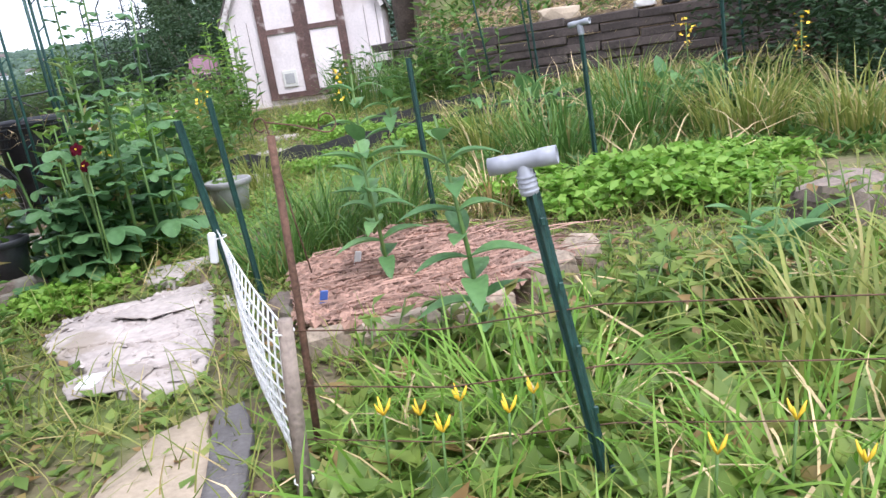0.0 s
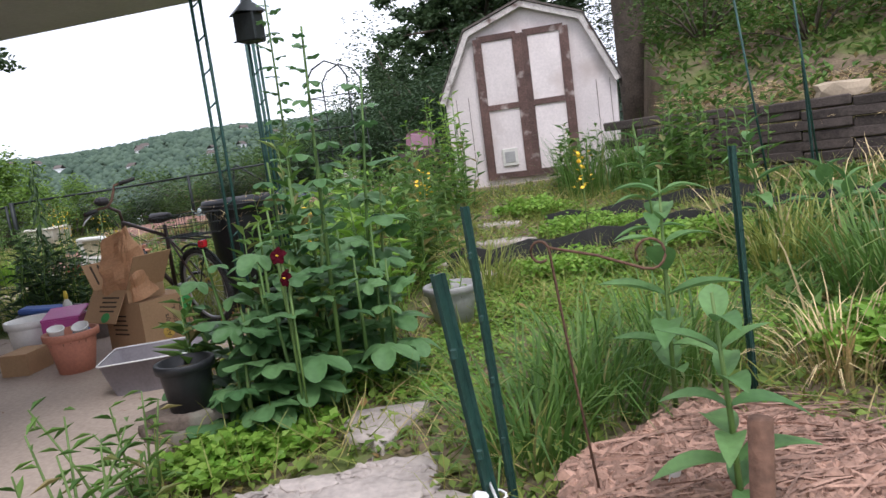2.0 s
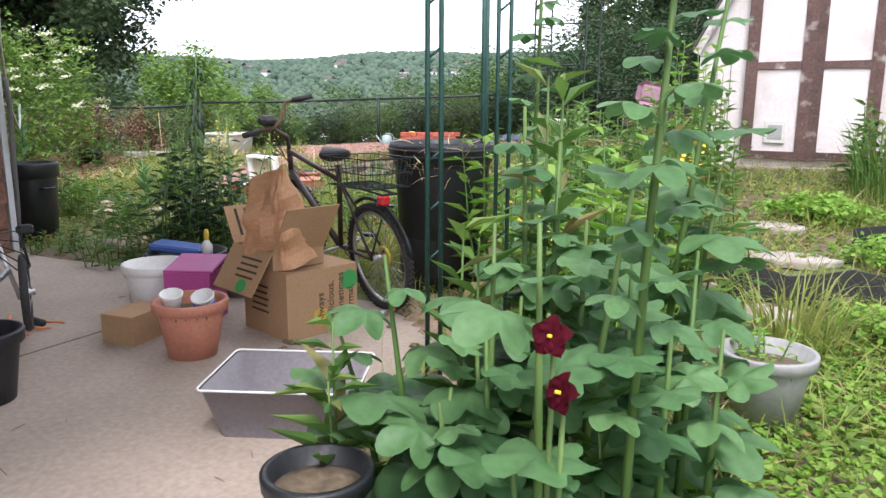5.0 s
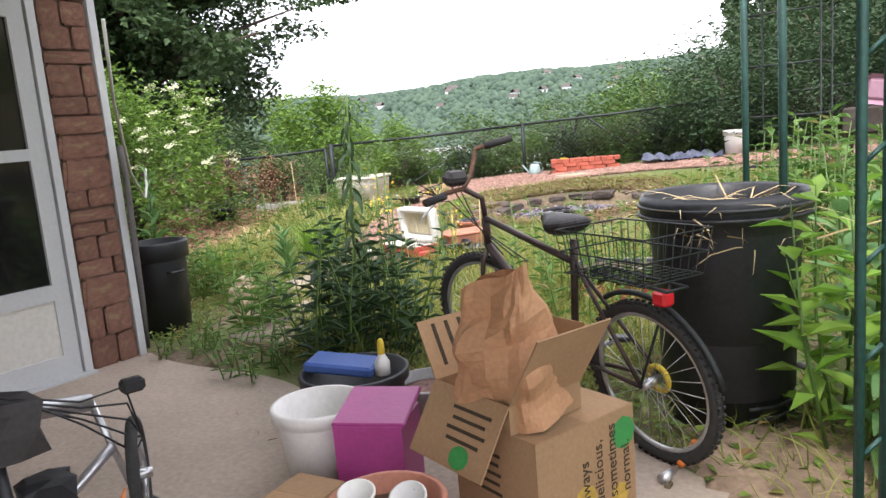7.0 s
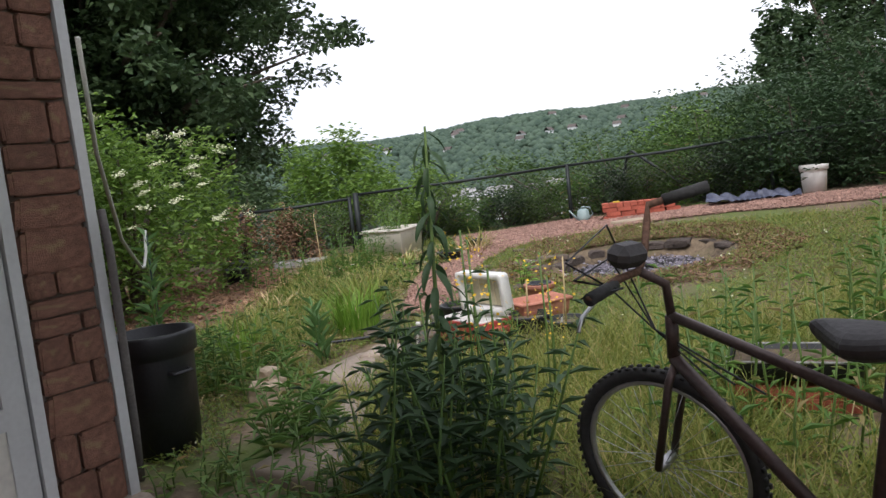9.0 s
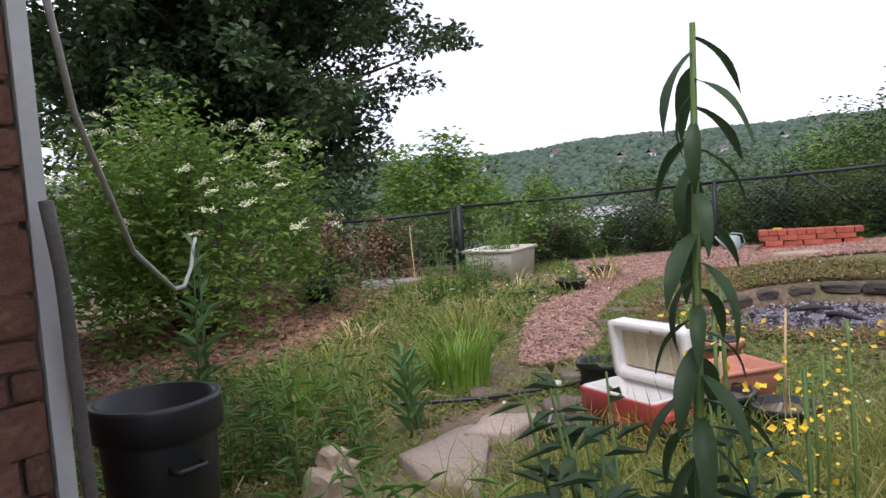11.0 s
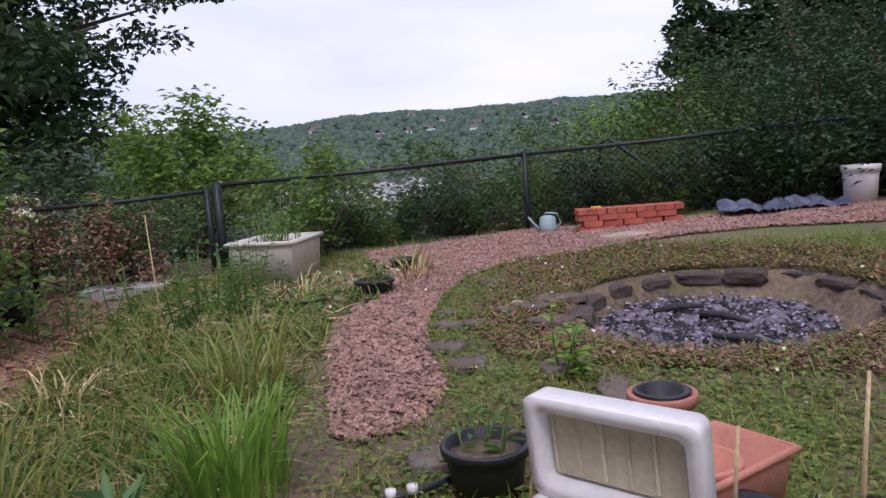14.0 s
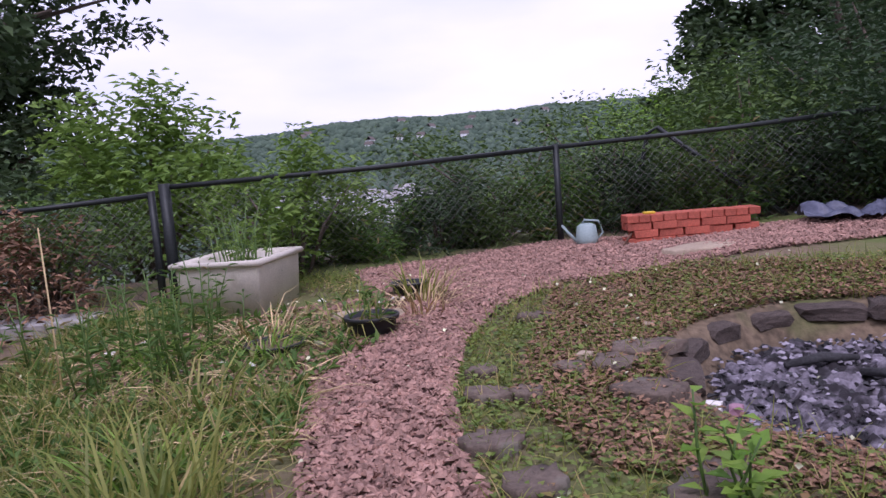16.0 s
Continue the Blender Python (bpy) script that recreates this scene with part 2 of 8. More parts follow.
L_GRASS = leaf_mat("grass_blades", (0.15, 0.21, 0.04), (0.37, 0.38, 0.1), 0.4, 0.5, old=(0.55, 0.43, 0.2))
L_CLOVER = leaf_mat("clover_leaves", (0.1, 0.18, 0.03), (0.25, 0.33, 0.07), 0.35, old=(0.32, 0.2, 0.08))
L_LIME = leaf_mat("lime_foliage", (0.14, 0.3, 0.03), (0.3, 0.46, 0.08), 0.4)
L_WEED = leaf_mat("weed_foliage", (0.065, 0.15, 0.03), (0.16, 0.28, 0.06), 0.35, old=(0.3, 0.24, 0.1))
L_DARK = leaf_mat("dark_bush_foliage", (0.03, 0.064, 0.026), (0.066, 0.12, 0.048), 0.25)
L_OAK = leaf_mat("oak_foliage", (0.04, 0.075, 0.032), (0.095, 0.15, 0.06), 0.3)
L_ELDER = leaf_mat("elder_foliage", (0.1, 0.19, 0.03), (0.23, 0.36, 0.07), 0.35)
L_MILK = leaf_mat("milkweed_leaf", (0.085, 0.19, 0.06), (0.16, 0.3, 0.1), 0.3, single=True)
L_HOLLY = leaf_mat("hollyhock_leaf", (0.07, 0.165, 0.06), (0.14, 0.265, 0.1), 0.3, single=True)
L_STEM = leaf_mat("green_stem", (0.09, 0.17, 0.04), (0.14, 0.22, 0.06), 0.1, single=True)
# greens pushed towards blue-grey to paint the haze over the far hill
L_FAR = leaf_mat("hazed_woods", (0.05, 0.085, 0.06), (0.1, 0.15, 0.1), 0.1, 0.9)
L_SHRUB = leaf_mat("shrub_foliage", (0.055, 0.11, 0.03), (0.13, 0.21, 0.05), 0.3)


# ---- geometry helpers ----
RNG = np.random.default_rng(7)


class Geo:
    """Collects vertices and faces, and becomes one mesh."""

    def __init__(self):
        self.v, self.f, self.m, self.n = [], [], [], 0

    def add(self, verts, faces, slot=0):
        verts, faces = np.asarray(verts, float).reshape(-1, 3), np.asarray(faces, int)
        self.v.append(verts)
        self.f.append(faces + self.n)
        self.m.append(slot)
        self.n += len(verts)
        return self

    def moved(self, m):
        g = Geo()
        r, t = np.array(m.to_3x3()), np.array(m.translation)
        g.v, g.f, g.m, g.n = [a @ r.T + t for a in self.v], list(self.f), list(self.m), self.n
        return g

    def join(self, other):
        for v, f, s in zip(other.v, other.f, other.m):
            self.v.append(v)
            self.f.append(f + self.n)
            self.m.append(s)
        self.n += other.n
        return self

    def mesh(self, name, mats, smooth=True):
        me = bpy.data.meshes.new(name)
        v = np.concatenate(self.v)
        widths = np.concatenate([np.full(len(f), f.shape[1]) for f in self.f])
        loops = np.concatenate([f.ravel() for f in self.f])
        me.vertices.add(len(v))
        me.vertices.foreach_set("co", v.ravel().astype(np.float32))
        me.loops.add(len(loops))
        me.loops.foreach_set("vertex_index", loops.astype(np.int32))
        me.polygons.add(len(widths))
        me.polygons.foreach_set("loop_start", np.concatenate([[0], np.cumsum(widths)[:-1]]).astype(np.int32))
        me.polygons.foreach_set("material_index", np.concatenate([np.full(len(f), s) for f, s in zip(self.f, self.m)]).astype(np.int32))
        me.polygons.foreach_set("use_smooth", np.full(len(widths), smooth))
        for m in mats:
            me.materials.append(m)
        me.update(calc_edges=True)
        return me


def as_mesh(name, g, material, smooth=True):
    mats = material if isinstance(material, (list, tuple)) else [material]
    if isinstance(g, Geo):
        return g.mesh(name, mats, smooth)
    if isinstance(g, bpy.types.Mesh):
        return g
    me = bpy.data.meshes.new(name)
    g.to_mesh(me)
    g.free()
    for m in mats:
        me.materials.append(m)
    return me


def part(name, g, material, parent, label="", smooth=True, at=None):
    ob = new(name, as_mesh(name, g, material, smooth))
    ob.parent = parent
    if at is not None:
        ob.matrix_basis = at
    if label:
        ob["label"] = label
    return ob


def thing(name, label, category, group="", kind="", at=None):
    ob = new(name)
    ob.empty_display_size = 0.1
    if at is not None:
        ob.matrix_basis = at
    return tagged(ob, label, category, group, kind)


def solid(name, g, material, label, category, group="", kind="", smooth=True, at=None):
    ob = new(name, as_mesh(name, g, material, smooth))
    if at is not None:
        ob.matrix_basis = at
    return tagged(ob, label, category, group, kind)


def block(size, at=None, bevel=0.006, wob=0.0, seed=0):
    """A box with bevelled, slightly uneven edges, its base at z = 0."""
    bm = bmesh.new()
    bmesh.ops.create_cube(bm, size=1)
    rr = random.Random(seed)
    for v in bm.verts:
        v.co = Vector((v.co.x * size[0], v.co.y * size[1], (v.co.z + 0.5) * size[2]))
        if wob:
            v.co += Vector([rr.uniform(-wob, wob) for _ in range(3)])
    if bevel:
        bmesh.ops.bevel(bm, geom=bm.edges[:], offset=bevel, segments=1, affect="EDGES")
    if at is not None:
        bm.transform(at)
    return bm


def box(g, c, s, slot=0, m=None):
    """Adds a plain box, centre c and size s, to a Geo."""
    v = np.array([[x, y, z] for z in (-.5, .5) for y in (-.5, .5) for x in (-.5, .5)]) * s
    if m is not None:
        v = v @ np.array(m.to_3x3()).T
    return g.add(v + np.array(c), [[0, 2, 3, 1], [4, 5, 7, 6], [0, 1, 5, 4], [2, 6, 7, 3], [0, 4, 6, 2], [1, 3, 7, 5]], slot)


def tube(pts, r, n=8, closed=False, g=None, slot=0):
    """A round bar along points; r is one radius or one for each point."""
    p = np.asarray(pts, float)
    k = len(p)
    rad = np.full(k, r) if np.isscalar(r) else np.asarray(r, float)
    d = np.roll(p, -1, 0) - np.roll(p, 1, 0)
    if not closed:
        d[0], d[-1] = p[1] - p[0], p[-1] - p[-2]
    d /= np.linalg.norm(d, axis=1)[:, None] + 1e-9
    ref = np.array([0, 0, 1.0]) if abs(d[:, 2]).mean() < 0.8 else np.array([1.0, 0.1, 0])
    a = np.cross(d, ref)
    a /= np.linalg.norm(a, axis=1)[:, None] + 1e-9
    b = np.cross(d, a)
    th = np.arange(n) * 2 * np.pi / n
    v = p[:, None] + rad[:, None, None] * (np.cos(th)[None, :, None] * a[:, None] + np.sin(th)[None, :, None] * b[:, None])
    g = g or Geo()
    f = []
    for i in range(k if closed else k - 1):
        j = (i + 1) % k
        for q in range(n):
            w = (q + 1) % n
            f.append([i * n + q, i * n + w, j * n + w, j * n + q])
    base = g.n
    g.add(v.reshape(-1, 3), f, slot)
    if not closed:
        for i, order in ((0, -1), (k - 1, 1)):
            ring = [i * n + q for q in range(n)][::order]
            g.f.append(np.array([ring]) + base)
            g.m.append(slot)
            g.v.append(np.zeros((0, 3)))
    return g


def arc(c, r, a0, a1, n, plane="xz"):
    out = []
    for i in range(n + 1):
        a = radians(a0 + (a1 - a0) * i / n)
        u, w = r * math.cos(a), r * math.sin(a)
        out.append((c[0] + u, c[1], c[2] + w) if plane == "xz" else (c[0] + u, c[1] + w, c[2]))
    return out


def lathe(profile, n=28, g=None, slot=0, squash=1.0):
    """A turned shape from (radius, height) pairs."""
    p = np.asarray(profile, float)
    th = np.arange(n) * 2 * np.pi / n
    v = np.stack([p[:, :1] * np.cos(th), squash * p[:, :1] * np.sin(th), np.repeat(p[:, 1:], n, 1)], -1)
    f = [[i * n + q, i * n + (q + 1) % n, (i + 1) * n + (q + 1) % n, (i + 1) * n + q] for i in range(len(p) - 1) for q in range(n)]
    return (g or Geo()).add(v.reshape(-1, 3), f, slot)


def vessel(r0, r1, h, wall=0.006, lip=0.012, base_in=0.02, n=28):
    """An open pot or bucket: base radius, rim radius, height."""
    rim = r1 + lip
    return lathe([(0.0, 0), (r0, 0), (r0 + (r1 - r0) * 0.8, h * 0.8), (r0 + (r1 - r0) * 0.82, h * 0.82), (rim, h * 0.83), (rim + 0.003, h * 0.98), (rim, h), (r1 - wall, h),
                  (r0 - wall, base_in), (0.0, base_in)], n)


def plate(poly, thick, wob=0.0, seed=1, taper=0.97):
    """A slab with an irregular outline, its base at z = 0."""
    rr = random.Random(seed)
    ring = []
    k = len(poly)
    for i in range(k):
        a, b = poly[i], poly[(i + 1) % k]
        for s in range(4):
            u = s / 4
            ring.append((a[0] + (b[0] - a[0]) * u + rr.uniform(-wob, wob), a[1] + (b[1] - a[1]) * u + rr.uniform(-wob, wob)))
    c = np.mean(ring, 0)
    n = len(ring)
    lo = [(x, y, 0) for x, y in ring]
    mid = [(x, y, thick * 0.75) for x, y in ring]
    hi = [(c[0] + (x - c[0]) * taper, c[1] + (y - c[1]) * taper, thick + rr.uniform(-wob, wob) * 0.2) for x, y in ring]
    inn = [(c[0] + (x - c[0]) * 0.5, c[1] + (y - c[1]) * 0.5, thick + rr.uniform(-wob, wob) * 0.3) for x, y in ring]
    v = lo + mid + hi + inn + [(c[0], c[1], thick)]
    g = Geo().add(v, [[b * n + i, b * n + (i + 1) % n, (b + 1) * n + (i + 1) % n, (b + 1) * n + i] for b in range(3) for i in range(n)])
    g.f.append(np.array([[3 * n + i, 3 * n + (i + 1) % n, 4 * n] for i in range(n)]))
    g.m.append(0)
    g.v.append(np.zeros((0, 3)))
    return g


def rock(size, seed=0):
    bm = bmesh.new()
    bmesh.ops.create_icosphere(bm, subdivisions=2, radius=0.5)
    off = Vector((seed * 3.1, seed * 1.7, 0))
    for v in bm.verts:
        p = v.co.normalized()
        q = Vector([max(-0.36, min(0.36, c)) for c in p * 0.55]) / 0.36 * 0.5
        q *= 1 + 0.22 * noise.noise(p * 1.7 + off)
        v.co = Vector((q.x * size[0], q.y * size[1], (q.z + 0.42) * size[2]))
    return bm


# leaf shapes: along +y, face up +z
def leaf_shape(kind):
    if kind == "simple":
        return np.array([[0, 0, 0], [-.5, .42, .1], [0, 1, -.12], [.5, .42, .1]]), np.array([[0, 2, 1], [0, 3, 2]])
    if kind == "blade":
        return np.array([[-.5, 0, 0], [.5, 0, 0], [-.42, .4, 0], [.42, .4, 0], [-.3, .75, -.07], [.3, .75, -.07], [0, 1, -.26]]), np.array([[0, 1, 3], [0, 3, 2], [2, 3, 5], [2, 5, 4], [4, 5, 6]])
    if kind == "flop":
        return np.array([[-.5, 0, 0], [.5, 0, 0], [-.45, .4, .0], [.45, .4, .0], [-.32, .72, -.22], [.32, .72, -.22], [0, .85, -.62]]), np.array([[0, 1, 3], [0, 3, 2], [2, 3, 5], [2, 5, 4], [4, 5, 6]])
    if kind == "chip":
        return np.array([[-.5, -.5, 0], [.5, -.4, 0], [.4, .5, .0], [-.4, .5, 0], [0, 0, .35]]), np.array([[0, 1, 4], [1, 2, 4], [2, 3, 4], [3, 0, 4]])
    if kind == "lobed":
        p = [(0, 0), (-.32, .02), (-.5, .3), (-.27, .42), (-.4, .78), (-.14, .68), (0, 1), (.14, .68), (.4, .78), (.27, .42), (.5, .3), (.32, .02)]
        v = [(x, y, abs(x) * .25 - y * y * .2) for x, y in p] + [(0, .4, 0)]
        return np.array(v), np.array([[i, 12, (i + 1) % 12] for i in range(12)])
    raise ValueError(kind)


def spread(kind, P, D, length, width, g, slot=0, up=None):
    """Puts one leaf at each place P, pointing along D."""
    t, f = leaf_shape(kind)
    n = len(P)
    if n == 0:
        return g
    D = D / (np.linalg.norm(D, axis=1)[:, None] + 1e-9)
    hint = RNG.normal(size=(n, 3)) * 0.5 + np.array([0, 0, 1.0]) if up is None else np.broadcast_to(np.asarray(up, float), (n, 3))
    X = np.cross(D, hint)
    X /= np.linalg.norm(X, axis=1)[:, None] + 1e-9
    Z = np.cross(X, D)
    L, W = np.broadcast_to(length, n)[:, None], np.broadcast_to(width, n)[:, None]
    v = P[:, None] + (X * W)[:, None] * t[None, :, :1] + (D * L)[:, None] * t[None, :, 1:2] + (Z * L)[:, None] * t[None, :, 2:]
    F = (f[None] + (np.arange(n) * len(t))[:, None, None]).reshape(-1, f.shape[1])
    return g.add(v.reshape(-1, 3), F, slot)


def dirs(n, lo=-0.3, hi=1.0):
    a, z = RNG.uniform(0, 2 * np.pi, n), RNG.uniform(lo, hi, n)
    r = np.sqrt(np.clip(1 - z * z, 0, 1))
    return np.stack([r * np.cos(a), r * np.sin(a), z], 1)


# ---- the lie of the land ----
def soft(a):
    return np.logaddexp(0, a)


def step(a, lo, hi):
    u = np.clip((a - lo) / (hi - lo), 0, 1)
    return u * u * (3 - 2 * u)


WALL_A, WALL_B = (0.0, 12.6), (6.4, 10.1)
PIT = (-7.2, 12.62, 1.0)


def land(x, y, pit=True):
    """Height of the ground."""
    x, y = np.asarray(x, float), np.asarray(y, float)
    k = 0.075 - 0.02 * np.clip((-2 - x) / 7, 0, 1)
    yy = np.minimum(y, 24)
    h = k * soft(yy - 6.3) + 0.012 * np.sin(x * 2.1 + y) * np.sin(y * 1.7 - x * .6)
    s2 = x * 0.364 + (y - 12.6) * 0.931
    bank = np.clip(1.15 + 0.45 * s2, 0, 5.5)
    h = h + (bank - h) * step(s2, 0.1, 0.25) * step(x, -0.15, 0.15)
    h = h + 1.6 * step(x, 4.6, 9) * step(y, -4, 2)
    if pit:
        d = np.hypot(x - PIT[0], y - PIT[1])
        h = h - 0.22 * (1 - step(d, 0.74, 0.95))
    s = (x + 9.6) * -0.6 + (y - 15.8) * 0.8
    drop = 0.34 * soft((s - 1.6) * 2) / 2
    h = h - 26 * (1 - np.exp(-drop / 26))
    far = np.hypot(x, y)
    azi = np.degrees(np.arctan2(-x, y))
    ridge = 60 + 8 * step(-azi, -41, -29) + 1.0 * np.sin(azi * 0.37 + 2) + 0.5 * np.sin(azi * 1.13 + 1) + 0.3 * np.sin(azi * 3.1)
    h = h + ridge * step(far, 330, 720) * step(s, 60, 200)
    return h


def on_land(x, y, up=0.0):
    return float(land(x, y)) + up


def inside(poly, x, y):
    x, y = np.asarray(x), np.asarray(y)
    hit = np.zeros(x.shape, bool)
    k = len(poly)
    for i in range(k):
        (x0, y0), (x1, y1) = poly[i], poly[(i + 1) % k]
        cross = ((y0 > y) != (y1 > y)) & (x < (x1 - x0) * (y - y0) / (y1 - y0 + 1e-12) + x0)
        hit ^= cross
    return hit


PATIO = [(-7.66, -6), (-1.9, -6), (-2.2, 2.0), (-2.55, 3.6), (-2.7, 4.6), (-3.25, 5.5), (-3.4, 6.7), (-4.2, 7.15), (-5.5, 7.2), (-7.0, 7.25), (-7.66, 7.0)]
MULCH_PATH = [(-8.24, 10.46), (-8.4, 10.2), (-8.6, 10.26), (-8.89, 10.67), (-9.4, 11.39), (-9.82, 12.1), (-10.1, 13.3), (-11.0, 14.4), (-9.6, 15.6), (-7.0, 16.3), (-3.5, 16.4), (-3.5, 15.4), (-7.0, 15.3), (-7.8, 14.9), (-8.5, 14.4), (-9.08, 14.05), (-9.28, 13.3), (-9.2, 12.6), (-8.95, 11.9), (-8.62, 11.3), (-8.31, 10.87)]
MULCH_BED = [(-0.33, 2.98), (0.0, 3.08), (0.27, 3.16), (0.6, 3.45), (0.52, 3.75), (0.26, 4.2), (-0.27, 4.58), (-0.58, 4.2), (-0.8, 3.95), (-0.62, 3.12)]
FLAG = [(-1.36, 4.34), (-1.58, 4.31), (-1.86, 4.1), (-2.1, 3.98), (-2.02, 3.6), (-1.62, 3.2), (-1.35, 2.88), (-1.12, 2.84), (-1.02, 3.05), (-1.17, 3.66)]
BARK_EDGE = [(-13.8, 8.4), (-10.6, 8.2), (-10.4, 9.6), (-11.4, 11.5), (-13.0, 12.6), (-14.6, 11.5)]


def line(a, b, spacing):
    return list(np.arange(a, b, spacing))


GX = [-5000, -2500, -1400, -1000] + line(-900, -100, 25) + line(-100, -30, 4) + line(-30, -14.4, 0.8) + line(-14.4, 6.6, 0.13) + line(6.6, 20, 0.8) + line(20, 100, 5) + line(100, 900, 50) + [1200, 2500, 5000]
GY = [-5000, -1500, -400, -100, -40] + line(-20, -3, 1.0) + line(-3, 20, 0.13) + line(20, 40, 1.0) + line(40, 120, 5) + line(120, 1000, 25) + [1200, 2000, 5000]
gx, gy = np.meshgrid(GX, GY)
nx, ny = len(GX), len(GY)
ii, jj = np.meshgrid(np.arange(nx - 1), np.arange(ny - 1))
q0 = (jj * nx + ii).ravel()
ground = Geo()
GF = np.stack([q0, q0 + 1, q0 + nx + 1, q0 + nx], 1)
cx, cy = gx.ravel()[GF].mean(1), gy.ravel()[GF].mean(1)
far_cell = np.hypot(cx, cy) > 45
ground.add(np.stack([gx.ravel(), gy.ravel(), land(gx, gy).ravel()], 1), GF[~far_cell], 0)
ground.f.append(GF[far_cell])
ground.m.append(1)
ground.v.append(np.zeros((0, 3)))
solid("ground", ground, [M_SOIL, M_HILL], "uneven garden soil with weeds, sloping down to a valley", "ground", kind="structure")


def patch(name, poly, material, up, label, category, spacing=0.08, rough=0.012, kind="structure"):
    """A low bed laid on the ground inside an outline, running out at its edge."""
    P = np.array(poly)
    xs, ys = np.arange(P[:, 0].min(), P[:, 0].max() + spacing, spacing), np.arange(P[:, 1].min(), P[:, 1].max() + spacing, spacing)
    X, Y = np.meshgrid(xs, ys)
    X = X + RNG.uniform(-.3, .3, X.shape) * spacing
    Y = Y + RNG.uniform(-.3, .3, Y.shape) * spacing
    w = len(xs)
    i, j = np.meshgrid(np.arange(w - 1), np.arange(len(ys) - 1))
    q = (j * w + i).ravel()
    F = np.stack([q, q + 1, q + w + 1, q + w], 1)
    F = F[inside(poly, X.ravel()[F].mean(1), Y.ravel()[F].mean(1))]
    core = inside(poly, X + spacing, Y) & inside(poly, X - spacing, Y) & inside(poly, X, Y + spacing) & inside(poly, X, Y - spacing)
    Z = land(X, Y) + np.where(core, up + RNG.uniform(-rough, rough, X.shape), -0.02)
    return solid(name, Geo().add(np.stack([X, Y, Z], -1).reshape(-1, 3), F), material, label, category, kind=kind)


def scatter(poly, n):
    P = np.array(poly)
    x, y = RNG.uniform(P[:, 0].min(), P[:, 0].max(), n * 3), RNG.uniform(P[:, 1].min(), P[:, 1].max(), n * 3)
    ok = inside(poly, x, y)
    return x[ok][:n], y[ok][:n]


def chips(name, poly, n, up, label, material=None, size=(0.012, 0.05), kind="stuff"):
    x, y = scatter(poly, n)
    P = np.stack([x, y, land(x, y) + up + RNG.uniform(0, 0.02, len(x))], 1)
    D = dirs(len(x), -0.2, 0.2)
    L = RNG.uniform(size[0] * 1.4, size[1], len(x))
    g = spread("chip", P, D, L, L * RNG.uniform(0.25, 0.6, len(x)), Geo())
    return solid(name, g, material or M_CHIP, label, "wood chips", kind=kind, smooth=False)


patch("path_mulch", MULCH_PATH, M_CHIPS, 0.015, "reddish wood-chip path across the yard", "path")
patch("bed_mulch", MULCH_BED, M_CHIPS, 0.12, "raised bed covered with brown wood chips", "garden bed")
patch("bare_dirt", [(-4.0, 7.0), (-3.3, 6.5), (-3.2, 5.6), (-2.85, 5.9), (-2.8, 6.9), (-3.3, 7.5), (-3.8, 7.4)], M_DIRT, 0.045, "bare tan dirt at the patio's edge", "ground")
patch("bark_ground", BARK_EDGE, M_CHIPS, 0.012, "bark litter under the elder bush", "ground")

# ---- patio slab ----
patio = Geo()
PT = np.array(PATIO)
top = [(x, y, 0.07) for x, y in PATIO]
low = [(x, y, -0.15) for x, y in PATIO]
kk = len(PATIO)
patio.add(low + top, [[i, (i + 1) % kk, kk + (i + 1) % kk, kk + i] for i in range(kk)])
patio.f.append(np.array([[kk + i for i in range(kk)]]))
patio.m.append(0)
patio.v.append(np.zeros((0, 3)))
solid("patio", patio, M_CONC, "worn tan concrete patio slab with stains", "patio", kind="structure", smooth=False)
for a, b in (((-7.5, 3.2), (-2.5, 3.3)), ((-5.1, 0.5), (-5.1, 7.15))):
    joint = Geo()
    mid = ((a[0] + b[0]) / 2, (a[1] + b[1]) / 2, 0.0705)
    box(joint, mid, (max(0.012, abs(b[0] - a[0])), max(0.012, abs(b[1] - a[1])), 0.004))
    solid("patio_joint", joint, M_MORTAR, "dark joint in the concrete patio", "joint", kind="structure", smooth=False)

# ---- house ----
HX = -7.66
wall = Geo()
box(wall, (HX - 0.12, -0.2, 1.5), (0.24, 12.0, 2.98))
box(wall, (HX - 0.12, 6.2, 2.72), (0.24, 0.8, 0.54))
box(wall, (HX - 0.12, 6.785, 1.5), (0.24, 0.37, 2.98))
box(wall, (HX - 4.12, 6.85, 1.5), (7.76, 0.24, 2.98))
house_wall = solid("wall_house", wall, M_MORTAR, "house wall faced with brown stone veneer", "wall", kind="structure", smooth=False)
# near-black sheet added behind the door in place of the unlit room
dark_backing = Geo()
box(dark_backing, (HX - 0.9, 5.9, 1.5), (0.1, 1.6, 2.98))
solid("wall_inside", dark_backing, M_GLASSD, "near-black sheet standing for the unlit room behind the storm door", "wall", kind="structure", smooth=False)
roof = Geo()
box(roof, (-5.3, 1.75, 2.62), (4.7, 9.5, 0.16))
solid("roof_porch", roof, M_SOFFIT, "grey porch roof over the patio", "roof", kind="structure", smooth=False)
hroof = Geo()
hroof.add([(-7.3, -6.5, 3.0), (-7.3, 7.2, 3.0), (-15.4, 7.2, 3.0), (-15.4, -6.5, 3.0), (-11.4, -6.5, 5.2), (-11.4, 7.2, 5.2)], [[0, 1, 5, 4], [2, 3, 4, 5], [0, 3, 2, 1]])
hroof.f.append(np.array([[1, 2, 5], [3, 0, 4]]))
hroof.m.append(0)
hroof.v.append(np.zeros((0, 3)))
solid("roof_house", hroof, M_ROOF, "dark shingle house roof", "roof", kind="structure", smooth=False)
corner = Geo()
